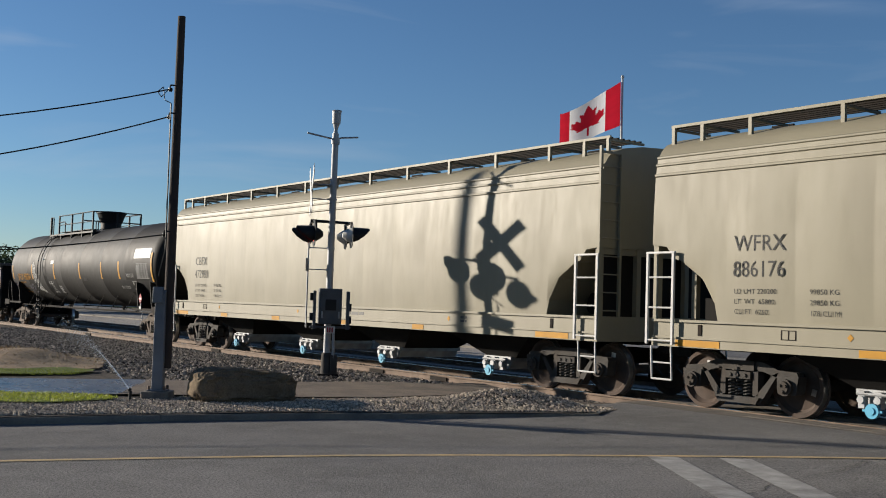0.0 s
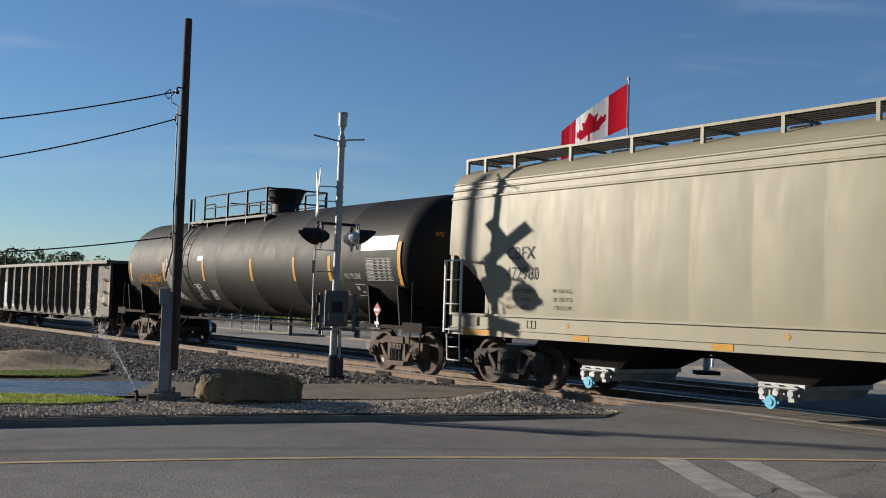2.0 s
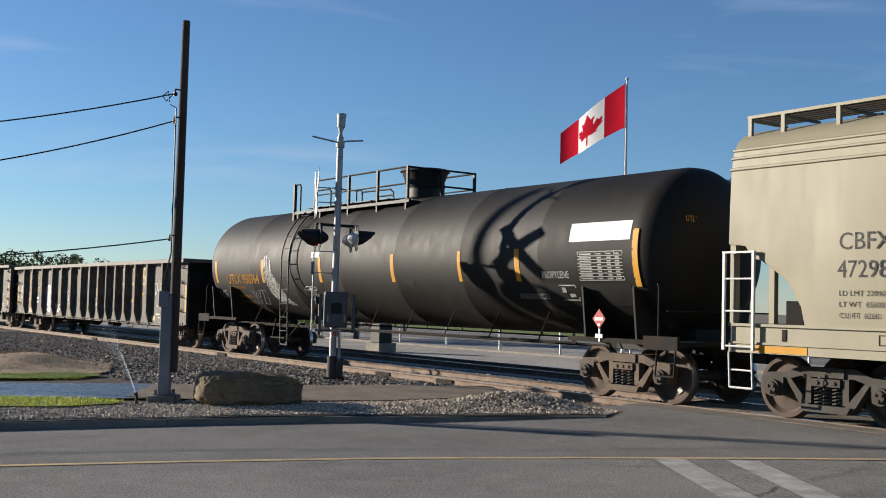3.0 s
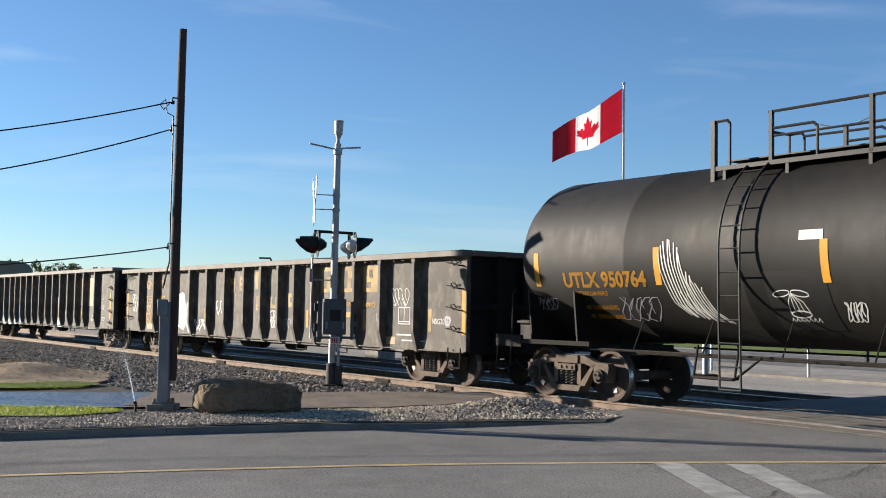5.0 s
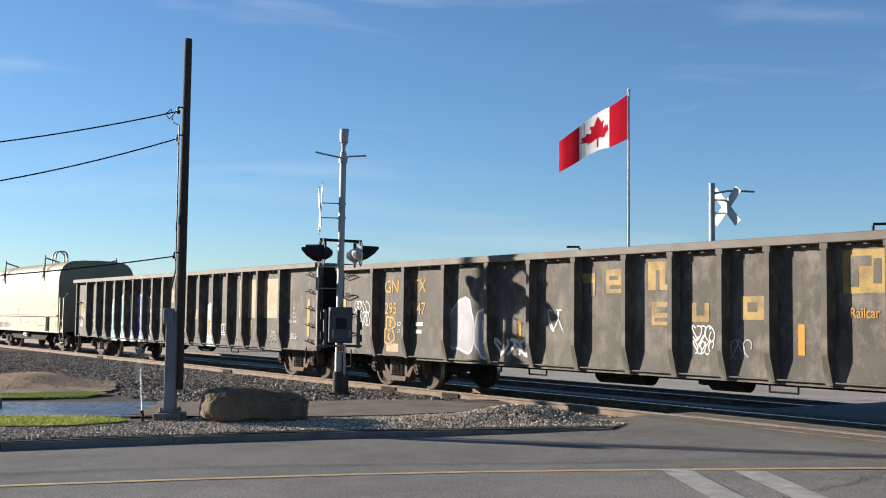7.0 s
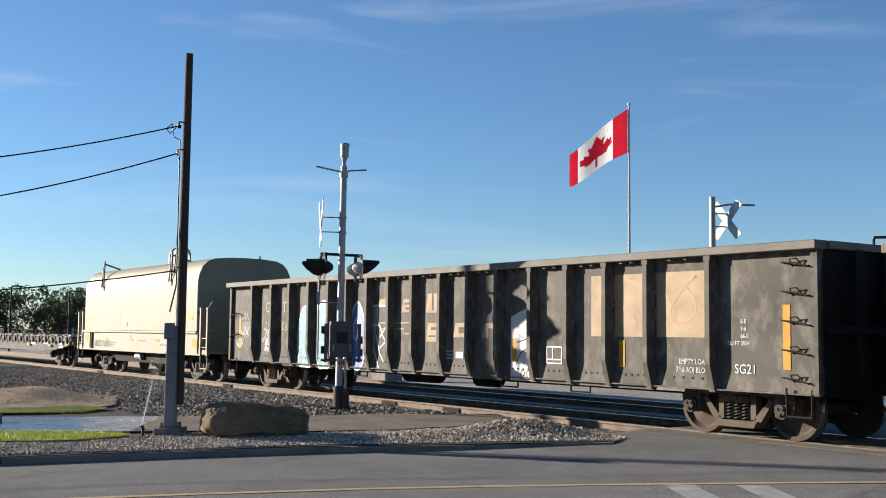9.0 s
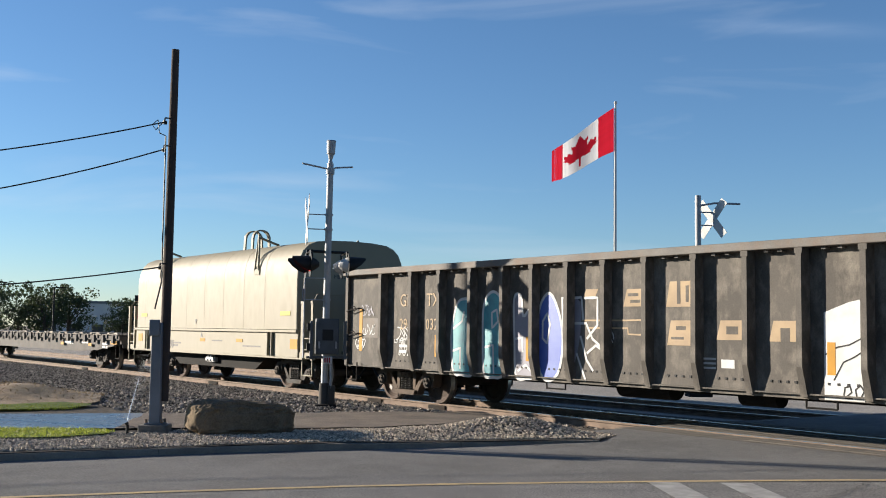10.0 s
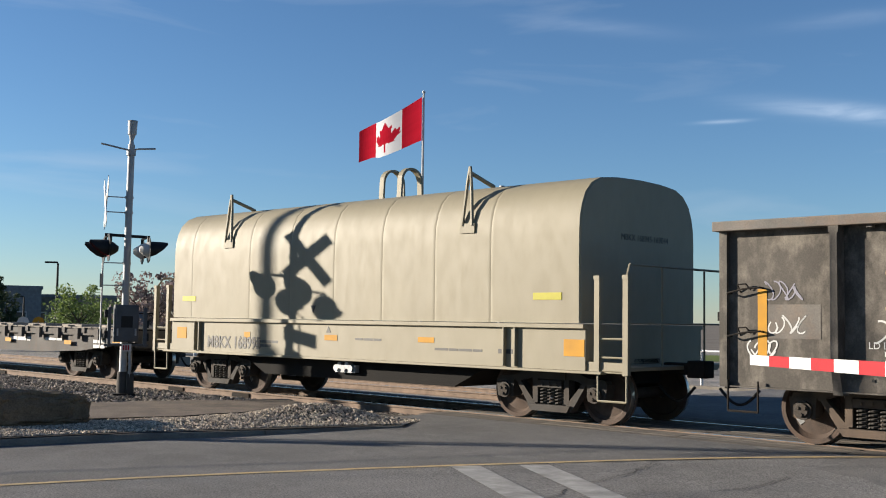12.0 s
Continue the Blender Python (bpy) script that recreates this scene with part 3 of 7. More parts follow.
def hopper_cap():
    s = Shape()
    s.cyl((0, -0.98, 0.30), (0, -1.04, 0.30), 0.105, n=16)
    s.cyl((0, -1.04, 0.30), (0, -1.055, 0.30), 0.05, n=10)
    s.box(-0.15, 0.15, -1.03, -1.0, 0.285, 0.315)
    return s.mesh("outlet_cap", CAPBLUE)


def on_hopper(ob):
    """Lays lettering on the bulged side."""
    ks = ((1.40, 1.585), (1.75, 1.60), (2.15, 1.612), (2.6, 1.616), (3.05, 1.605))
    me, m = ob.data.copy(), ob.matrix_basis.copy()
    for v in me.vertices:
        p = m @ v.co
        for (za, ya), (zb, yb) in zip(ks, ks[1:]):
            if za <= p.z <= zb:
                p.y = -(ya + (yb - ya) * (p.z - za) / (zb - za)) - 0.0195
        v.co = p
    ob.data, ob.matrix_basis = me, Matrix.Identity(4)


H_BODY, H_RAIL, H_POST, H_GRATE, H_SILL, H_LADDER = hopper_body(), hopper_rail(), hopper_rail_post(), hopper_grate(), hopper_sill(-1), hopper_ladder()
H_SILL2, H_PLAT = hopper_sill(1), end_platform()
H_POD, H_GATE, H_CAP = hopper_pod(), hopper_gate(), hopper_cap()


def hopper(s, mark, number, weights, label, shift=0.0):
    car = new_car("covered_hopper", label, "hopper car", s, "covered hopper cars")
    for nm, me in (("body", H_BODY), ("roof_walkway", H_GRATE), ("side_sill", H_SILL), ("side_sill", H_SILL2)):
        part(nm, me, None, car)
    for side in (-1, 1):
        rail = part("roof_rail", H_RAIL, None, car, at=pose(0, side * 1.30, 0))
        for x in RAIL_POSTS:
            part("rail_post", H_POST, None, rail, at=pose(x, 0, 0, 0, 0, 0 if side < 0 else 180))
    for d in (-1, 1):
        for y in (-1.53, -0.62, 0.62, 1.53):
            part("end_post", END_POST, None, car, at=pose(d * (HL - 0.05), y, 0))
        part("end_beam", END_BEAM, None, car, at=pose(d * (HL - 0.06), 0, 0))
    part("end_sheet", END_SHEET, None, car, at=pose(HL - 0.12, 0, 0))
    part("end_platform", H_PLAT, None, car, at=pose(HL, 0, 0))
    part("end_platform", H_PLAT, None, car, at=pose(-HL, 0, 0, 0, 0, 180))
    for x in (-HL - 0.03, HL - 0.48):
        for y in (-1.68, 1.68):
            corner_ladder(car, x, y)
    tall = part("end_ladder", Shape().box(HL + 0.045, HL + 0.095, -1.68, -1.63, 1.0, 4.32).box(HL + 0.045, HL + 0.095, -1.20, -1.15, 1.4, 4.24).box(HL + 0.05, HL + 0.09, -1.66, -1.17, 4.20, 4.24), BEIGE, car)
    for i in range(9):
        part("rung", Shape().cyl((HL + 0.07, -1.66, 1.5 + i * 0.31), (HL + 0.07, -1.18, 1.5 + i * 0.31), 0.012, n=5), BEIGE, tall)
    # Underframe is coloured with the shade below the hopper painted in.
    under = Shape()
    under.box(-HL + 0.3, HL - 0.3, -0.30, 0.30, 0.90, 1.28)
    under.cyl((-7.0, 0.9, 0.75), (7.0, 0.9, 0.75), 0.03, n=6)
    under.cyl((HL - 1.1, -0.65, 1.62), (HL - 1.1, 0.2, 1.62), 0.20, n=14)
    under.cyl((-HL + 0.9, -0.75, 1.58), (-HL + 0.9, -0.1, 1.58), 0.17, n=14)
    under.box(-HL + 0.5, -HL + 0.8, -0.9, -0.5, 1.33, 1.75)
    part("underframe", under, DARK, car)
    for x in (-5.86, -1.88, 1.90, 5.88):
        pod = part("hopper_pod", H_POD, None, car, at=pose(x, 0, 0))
        part("outlet_gate", H_GATE, None, pod, "bare metal outlet gate")
        part("outlet_cap", H_CAP, None, pod, "light blue outlet cap", pose(-0.06, 0, -0.06))
    for x in (-HT, HT):
        truck(car, x)
    coupler(car, -HL, -1)
    coupler(car, HL, 1)
    for x, w in ((-HL + 0.51, 0.88), (-HL + 3.75, 0.42), (-2.6, 0.42), (0.9, 0.42), (3.9, 0.42), (HL - 1.6, 0.88)):
        part("reflector", Shape().box(x, x + w, -1.607, -1.60, 0.985, 1.085), YELLOW, car, "yellow reflective strip")
    dots = Shape()
    for x in (-HL + 3.62, -1.2, 5.2):
        dots.prism([(x - 0.05, 1.24), (x, 1.19), (x + 0.05, 1.24), (x, 1.29)], -1.606, -1.60)
    part("marker", dots, YELLOW, car)
    brk = Shape()
    for x in (-HL + 0.97, HL - 1.2):
        brk.box(x, x + 0.07, -1.612, -1.60, 1.16, 1.33)
    for x in (-HL + 2.50,):
        for a in (0, 0.13):
            brk.box(x + a, x + a + 0.11, -1.607, -1.60, 1.165, 1.175)
            brk.box(x + a, x + a + 0.11, -1.607, -1.60, 1.295, 1.305)
        for a in (0, 0.12, 0.24):
            brk.box(x + a, x + a + 0.012, -1.607, -1.60, 1.165, 1.305)
    part("sill_slot", brk, GRIME, car)
    on_hopper(lettering(mark, 0.235, shift - HL + 1.66, 2.45, -1.636, TEXTK, car, squeeze=0.97))
    on_hopper(lettering(number, 0.235, shift - HL + 1.64, 2.07, -1.636, TEXTK, car, squeeze=0.93))
    for (a, b), z in zip(weights, (1.82, 1.67, 1.52)):
        on_hopper(lettering(a, 0.072, shift - HL + 1.66, z, -1.636, TEXTK, car, squeeze=1.12))
        on_hopper(lettering(b, 0.072, shift - HL + 2.98, z, -1.636, TEXTK, car, squeeze=1.12))
    bars([(0, 0, [0.16, 0.3, 0.2], 0.07)], 1.2, 1.29, -1.602, TEXTK, car)
    bars([(0, 0, [0.10, 0.08], 0.05), (0, 0.07, [0.12, 0.06], 0.05)], 5.6, 1.30, -1.602, TEXTK, car)
    return car


# ---- the tank car
TR, TC, TL, TT = 1.505, 2.575, 8.55, 7.95


def tank_car(s):
    car = new_car("tank_car", "dull black pressure tank car with yellow lettering", "tank car", s)
    prof = []
    for i in range(9):
        a = i / 8 * math.pi / 2
        prof.append((TR * math.sin(a), -TL - 0.82 * math.cos(a)))
    seams = [-TL + 2 * TL * i / 7 for i in range(1, 7)]
    xs = sorted([-TL] + [x + d for x in seams for d in (-0.02, 0, 0.02)] + [TL])
    for x in xs[1:-1]:
        prof.append((TR + (0.005 if x in seams else 0), x))
    prof += [(r, -y) for r, y in prof[:9][::-1]]
    n = 56
    rows = [[(x, r * math.sin(j * math.tau / n), TC + r * math.cos(j * math.tau / n)) for j in range(n)] for r, x in prof]
    part("tank_shell", Shape().grid(rows, close=True, flip=True).mesh("tank_shell", BLACKT, 50), None, car)
    for d in (-1, 1):
        sad = Shape()
        x = d * TT
        poly = [(-1.40, 1.02), (1.40, 1.02), (1.50, 1.95)] + [((TR - 0.02) * math.sin(a), TC + (TR - 0.02) * math.cos(a)) for a in [radians(v) for v in range(115, 250, 8)]] + [(-1.50, 1.95)]
        for xo in (-0.62, 0.62):
            n0 = len(poly)
            pts = [(x + xo - 0.02, y, z) for y, z in poly] + [(x + xo + 0.02, y, z) for y, z in poly]
            sad.add(pts, [tuple(range(n0)), tuple(range(2 * n0 - 1, n0 - 1, -1))] + [(i, n0 + i, n0 + (i + 1) % n0, (i + 1) % n0) for i in range(n0)])
        sad.box(x - 1.0, x + 1.0, -0.38, 0.38, 0.85, 1.25)
        part("saddle", sad, BLACKT, car)
    fr = Shape()
    for d in (-1, 1):
        x0, x1 = sorted((d * (TT - 1.3), d * (TL + 1.0)))
        fr.box(x0, x1, -0.34, 0.34, 0.84, 1.02)
        x0, x1 = sorted((d * (TL + 0.25), d * (TL + 1.0)))
        fr.box(x0, x1, -1.45, 1.45, 0.98, 1.06)
        fr.box(x0, x1, -1.48, -1.42, 0.92, 1.14)
        x0, x1 = sorted((d * (TT - 1.0), d * (TL + 0.3)))
        fr.box(x0, x1, -1.47, -1.41, 0.99, 1.07)
    for y in (-1.35, 1.35):
        fr.cyl((-TT + 0.9, y, 0.95), (TT - 0.9, y, 0.95), 0.022, n=6)
        for i in range(9):
            x = -6 + i * 1.5
            fr.cyl((x, y, 0.95), (x, y * 0.8, 1.5), 0.014, n=5)
    fr.cyl((-TT + 0.6, -0.8, 0.90), (TT - 0.6, -0.8, 0.90), 0.03, n=6)
    part("frame", fr, GRIME, car)
    rail = Shape()
    for d in (-1, 1):
        x = d * (TL + 0.55)
        rail.tube([(x, -1.44, 1.06), (x, -1.44, 1.92), (x - d * 0.06, -1.40, 2.0)], 0.018, 6)
        rail.tube([(d * (TL + 0.55), -1.46, 1.0), (d * (TL + 0.55), -1.50, 0.50), (d * (TL + 0.95), -1.50, 0.50), (d * (TL + 0.95), -1.46, 1.0)], 0.016, 6)
        rail.tube([(d * (TL + 0.7), -1.40, 1.55), (d * (TL + 0.7), 1.40, 1.55)], 0.016, 6)
    part("hand_rail", rail, GRIME, car)
    brake = Shape()
    brake.cyl((-TL - 0.62, -1.0, 1.25), (-TL - 0.62, -0.55, 1.25), 0.14, n=14)
    brake.box(-TL - 0.78, -TL - 0.45, -1.05, -0.85, 1.05, 1.42)
    brake.cyl((-TL - 0.80, -1.1, 1.38), (-TL - 0.40, -1.1, 1.38), 0.03, n=8)
    part("brake_valve", brake, TRUCKG, car)
    top = Shape()
    top.cyl((0.15, 0, 4.02), (0.15, 0, 4.32), 0.40, n=24)
    top.cyl((0.15, 0, 4.32), (0.15, 0, 4.70), 0.42, 0.56, n=24)
    top.cyl((0.15, 0, 4.70), (0.15, 0, 4.76), 0.60, 0.57, n=24)
    part("valve_housing", top, BLACK, car, "black flared valve housing")
    plat = Shape()
    plat.box(-4.65, 0.95, -0.98, -0.92, 3.88, 3.95)
    plat.box(-4.65, 0.95, -0.95, -0.60, 3.91, 3.93)
    plat.box(-4.65, -0.55, -0.60, 0.60, 4.07, 4.09)
    plat.box(-4.65, 0.95, 0.92, 0.98, 3.88, 3.95)
    for x in (-4.4, -3.2, -1.8, -0.45, 0.8):
        plat.hexa([(x - 0.03, -0.97, 3.62), (x + 0.03, -0.97, 3.62), (x + 0.03, -0.90, 3.70), (x - 0.03, -0.90, 3.70), (x - 0.03, -0.97, 3.90), (x + 0.03, -0.97, 3.90), (x + 0.03, -0.70, 3.90), (x - 0.03, -0.70, 3.90)])
    part("top_platform", plat, BLACK, car)
    r = 0.024
    rails = Shape()
    for y in (-0.95, 0.95):
        for x in (-3.5, -1.78, -0.44, 0.85):
            rails.box(x - 0.03, x + 0.03, y - 0.03, y + 0.03, 3.90, 4.72)
        rails.tube([(-3.55, y, 4.70), (0.85, y, 4.70)], r, 6)
        rails.tube([(-3.5, y, 4.32), (0.85, y, 4.32)], r * 0.8, 6)
        rails.tube([(-4.6, y, 3.90), (-4.6, y, 4.68), (-4.35, y, 4.68), (-4.3, y, 4.62), (-4.3, y, 3.92)], r, 6)
        rails.tube([(-3.5, y, 4.44), (-2.75, y, 4.44), (-2.68, y, 4.38), (-2.68, y, 3.92)], r, 6)
    for z in (4.70, 4.32):
        rails.tube([(0.85, -0.95, z), (0.85, 0.95, z)], r, 6)
    rails.box(0.82, 0.88, -0.03, 0.03, 4.05, 4.72)
    rails.tube([(-4.6, 0.95, 4.68), (-4.6, 0.4, 4.68)], r, 6)
    rails.box(-4.66, -4.58, -0.99, -0.91, 3.70, 4.70)
    rails.tube([(-4.3, 0.95, 4.62), (-2.85, 0.95, 4.60), (-2.70, 0.95, 4.50), (-2.70, 0.95, 3.95)], r, 6)
    part("platform_railing", rails, BLACK, car, "black tube safety railing")
    chain = Shape().tube([(-2.68 + 0.30 * i, -0.95, 4.40 - 0.10 * math.sin(i * math.pi / 3)) for i in range(4)], 0.008, 5)
    part("safety_chain", chain, BLACK, car)
    arc = [(-(TR + 0.14) * math.sin(radians(a)), TC + (TR + 0.14) * math.cos(radians(a))) for a in range(36, 92, 6)] + [(-1.64, 1.8), (-1.62, 1.2), (-1.60, 0.45)]
    lad = part("side_ladder", Shape().tube([(-3.94, y, z) for y, z in arc] + [(-3.54, y, z) for y, z in arc[::-1]], 0.019, 6), BLACK, car, "black steel side ladder")
    rung = Shape().cyl((-3.94, 0, 0), (-3.54, 0, 0), 0.013, n=6).mesh("rung", BLACK)
    for a in (42, 54, 66, 78, 90):
        part("rung", rung, None, lad, at=pose(0, -(TR + 0.14) * math.sin(radians(a)), TC + (TR + 0.14) * math.cos(radians(a))))
    for z in (2.22, 1.86, 1.50, 1.15, 0.80):
        part("rung", rung, None, lad, at=pose(0, -1.63, z))
    step = Shape()
    step.tube([(-4.5, -1.45, 1.1), (-4.5, -1.55, 0.6), (-3.7, -1.55, 0.6), (-3.7, -1.45, 1.1)], 0.02, 6)
    step.box(-4.5, -3.7, -1.62, -1.45, 0.60, 0.63)
    step.tube([(-3.7, -1.5, 0.63), (-3.3, -1.42, 0.95)], 0.02, 6)
    part("step", step, GRIME, car)

    def curved(x0, x1, z0, z1, material, name, lift=0.006, label=""):
        sh = Shape()
        rr = TR + lift
        a0, a1 = math.asin(max(-1, min(1, (z0 - TC) / TR))), math.asin(max(-1, min(1, (z1 - TC) / TR)))
        k = max(2, int((a1 - a0) / 0.06))
        sh.grid([[(x, -rr * math.cos(a0 + (a1 - a0) * i / k), TC + rr * math.sin(a0 + (a1 - a0) * i / k)) for i in range(k + 1)] for x in (x0, x1)], flip=True)
        return part(name, sh, material, car, label)

    def wrap(ob, lift=0.006):
        """Lays a flat painted mark on the round shell."""
        me, m = ob.data.copy(), ob.matrix_basis.copy()
        for v in me.vertices:
            p = m @ v.co
            p.y = -math.sqrt(max(0.01, TR ** 2 - (p.z - TC) ** 2)) - lift
            v.co = p
        ob.data, ob.matrix_basis = me, Matrix.Identity(4)
        return ob

    for x, w in ((-8.42, 0.13), (-5.42, 0.13), (-2.25, 0.13), (1.05, 0.13), (3.58, 0.11), (5.42, 0.14)):
        curved(x, x + w, 2.05 if w < 0.2 else 1.95, 2.66, YELLOW, "reflector", label="yellow reflective strip")
    curved(8.53, 8.66, 1.95, 2.92, YELLOW, "reflector", 0.0, "yellow reflective strip")
    curved(6.96, 8.48, 2.74, 3.07, WHITE, "white_panel", label="blank white painted patch")
    curved(-2.60, -2.2, 2.66, 2.80, WHITE, "white_panel")
    for x0, x1, z0, z1 in ((-3.27, -2.2, 1.38, 2.23), (5.5, 6.75, 1.62, 2.02), (7.2, 8.4, 1.62, 2.0), (1.5, 1.9, 1.98, 2.10)):
        curved(x0, x1, z0, z1, BLACK, "black_panel", 0.004, "fresh black paint patch")
    wrap(lettering("UTLX 950764", 0.25, -7.66, 2.03, -1.522, YELLOW, car, squeeze=0.98, bold=0.013))
    wrap(lettering("THE TANK CAR PEOPLE", 0.07, -7.45, 1.88, -1.40, YELLOW, car, squeeze=0.78, bold=0.003))
    wrap(lettering("LD LMT 133900 LB 60 650 KG", 0.07, -7.40, 1.64, -1.3, YELLOW, car, squeeze=0.72, bold=0.003))
    wrap(lettering("LT WT  101000 LB 46 650 KG", 0.07, -7.40, 1.48, -1.3, YELLOW, car, squeeze=0.72, bold=0.003))
    wrap(lettering("PROPYLENE", 0.13, 6.18, 2.10, -1.505, WHITE, car, squeeze=0.75))
    wrap(lettering("NON ODORIZED", 0.10, 5.35, 1.72, -1.30, WHITE, car, squeeze=0.78))
    fr2 = Shape()
    for z in [2.06, 2.12, 2.18, 2.24, 2.30, 2.36, 2.42, 2.48, 2.555]:
        fr2.box(7.19, 8.30, -1.516, -1.490, z - 0.007, z + 0.007)
    for x in (7.19, 7.65, 7.9, 8.1, 8.30):
        fr2.box(x - 0.007, x + 0.007, -1.516, -1.490, 2.06, 2.56)
    for z in [2.09, 2.15, 2.21, 2.27, 2.33, 2.39, 2.45, 2.515]:
        for x in (7.24, 7.69, 7.93, 8.13):
            fr2.box(x, x + (0.30 if x < 7.5 else 0.10), -1.514, -1.490, z - 0.012, z + 0.010)
    wrap(part("data_table", fr2, WHITE, car, "white painted table of small print"))
    box = Shape()
    for x in (6.58, 7.0):
        box.box(x, x + 0.02, -1.44, -1.38, 1.70, 1.98)
    for z in (1.70, 1.96):
        box.box(6.58, 7.02, -1.44, -1.38, z, z + 0.02)
    box.box(6.63, 6.74, -1.43, -1.38, 1.84, 1.93)
    box.box(6.80, 6.95, -1.43, -1.38, 1.76, 1.82)
    wrap(part("stencil_box", box, WHITE, car))
    dia = Shape().prism([(7.61, 1.39), (7.77, 1.56), (7.93, 1.39), (7.77, 1.22)], -1.50, -1.49)
    plate = part("hazard_placard", dia, RED, car, "red diamond hazard placard")
    part("small_print", Shape().box(7.67, 7.87, -1.505, -1.495, 1.36, 1.42).box(7.74, 7.80, -1.505, -1.495, 1.27, 1.31), WHITE, plate)
    part("placard_stem", Shape().box(7.75, 7.79, -1.49, -1.46, 1.0, 1.24).box(7.68, 7.86, -1.50, -1.48, 1.06, 1.13), ALU, car)
    for x in (-TT, TT):
        truck(car, x, True)
    coupler(car, -TL - 0.9, -1)
    coupler(car, TL + 0.9, 1)
    lettering("UTLX 950764", 0.10, 0, 3.05, -0.95, YELLOW, car, flat_x=TL + 0.66, squeeze=0.9)
    return car, curved

# ---- gondola cars
def gondola(s, length, z_top, label, ribs, grabs, grabs_rear, corner, yel):
    """High-sided open wagon. ribs: the places of the side posts along the car; grabs, grabs_rear: the heights of the corner steps at the two ends."""
    car = new_car("gondola_car", label, "gondola car", s, "gondola cars")
    h = length / 2
    zb = 0.70
    for d in (-1, 1):
        a, b = sorted((d * 1.48, d * 1.43))
        part("side_sheet", Shape().box(-h, h, a, b, zb + 0.05, z_top - 0.06).box(-h + 3.2, h - 3.2, a, b, zb - 0.03, zb + 0.05), GONDO, car)
        a, b = sorted((d * 1.55, d * 1.482))
        part("bottom_flange", Shape().box(-h, h, a, b, zb + 0.03, zb + 0.05), GONDO, car)
    part("floor", Shape().box(-h + 0.06, h - 0.06, -1.425, 1.425, zb + 0.28, zb + 0.36), GONDO, car)
    for d in (-1, 1):
        x0, x1 = sorted((d * h, d * (h - 0.06)))
        # End walls take the blacker tone that stands in for their shade.
        end = part("end_wall", Shape().box(x0, x1, -1.43, 1.43, zb, z_top - 0.06), GEND, car, "black pressed end wall deepened for shade")
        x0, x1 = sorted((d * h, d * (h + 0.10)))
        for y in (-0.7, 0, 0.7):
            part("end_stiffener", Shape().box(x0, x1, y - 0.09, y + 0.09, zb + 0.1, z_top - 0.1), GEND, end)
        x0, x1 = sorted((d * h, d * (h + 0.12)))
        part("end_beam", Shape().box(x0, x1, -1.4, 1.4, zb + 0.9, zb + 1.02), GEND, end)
    cap = Shape()
    for d in (-1, 1):
        a, b = sorted((d * 1.67, d * 1.40))
        cap.box(-h - 0.05, h + 0.05, a, b, z_top - 0.13, z_top)
    for x in (-h - 0.10, h - 0.06):
        cap.box(x, x + 0.16, -1.40, 1.40, z_top - 0.12, z_top - 0.005)
    part("top_chord", cap, CHORD, car, "dented steel top rail", bevel=0.012)
    post = Shape()
    z2 = zb + 0.42
    for ya, za, wa, wb, yb, zc, wc, wd in ((-1.56, zb, 0.06, 0.10, -1.665, z2, 0.048, 0.06), (-1.665, z2, 0.048, 0.06, -1.665, z_top - 0.13, 0.045, 0.055)):
        post.hexa([(-wa, ya, za), (wa, ya, za), (wb, -1.475, za), (-wb, -1.475, za), (-wc, yb, zc), (wc, yb, zc), (wd, -1.475, zc), (-wd, -1.475, zc)])
    post.box(-0.065, 0.065, -1.668, -1.60, z_top - 0.21, z_top - 0.13)
    pm = post.mesh("side_post", GONDO)
    for x in ribs:
        part("side_post", pm, None, car, at=pose(x, 0, 0))
        part("side_post", pm, None, car, at=pose(x, 0, 0, 0, 0, 180))
    tab = Shape().box(-0.035, 0.035, -1.60, -1.50, z_top - 0.165, z_top - 0.13).mesh("lading_anchor", CHORD)
    rs = sorted(ribs)
    for a, b in zip(rs, rs[1:]):
        for u in (0.36, 0.62):
            part("lading_anchor", tab, None, car, at=pose(a + (b - a) * u, 0, 0))
    for d in (-1, 1):
        x0, x1 = sorted((d * h, d * (h - corner)))
        part("corner_post", Shape().box(x0, x1, -1.56 if corner > 0.05 else -1.50, -1.40, zb + 0.05, z_top - 0.13), GONDO, car)
        for z in (grabs if d > 0 else grabs_rear):
            g = Shape()
            xa, xb = d * (h - 0.14), d * (h - 0.60)
            xm = (xa + xb) / 2
            g.tube([(xb, -1.48, z), (xb, -1.58, z + 0.01), (xm, -1.60, z - 0.01), (xa, -1.60, z - 0.06), (xa, -1.48, z - 0.06)], 0.013, 5)
            g.tube([(xm - 0.10, -1.48, z - 0.05), (xm - 0.10, -1.56, z + 0.05), (xm + 0.02, -1.56, z + 0.06), (xm + 0.06, -1.50, z - 0.02)], 0.010, 5)
            part("grab_iron", g, GRIME, car)
        st = Shape().tube([(d * (h - 0.12), -1.55, zb + 0.12), (d * (h - 0.12), -1.55, 0.42), (d * (h - 0.55), -1.55, 0.42), (d * (h - 0.55), -1.55, zb + 0.12)], 0.016, 6)
        part("stirrup", st, GRIME, car)
        x0, x1 = sorted((d * (h - yel), d * (h - yel - 0.13)))
        part("reflector", Shape().box(x0, x1, -1.488, -1.48, 1.08, 2.02), YELLOW, car, "yellow reflective strip")
    # Underside shade is put into the underframe's dark colour.
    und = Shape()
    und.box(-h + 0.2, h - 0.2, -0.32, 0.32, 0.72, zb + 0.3)
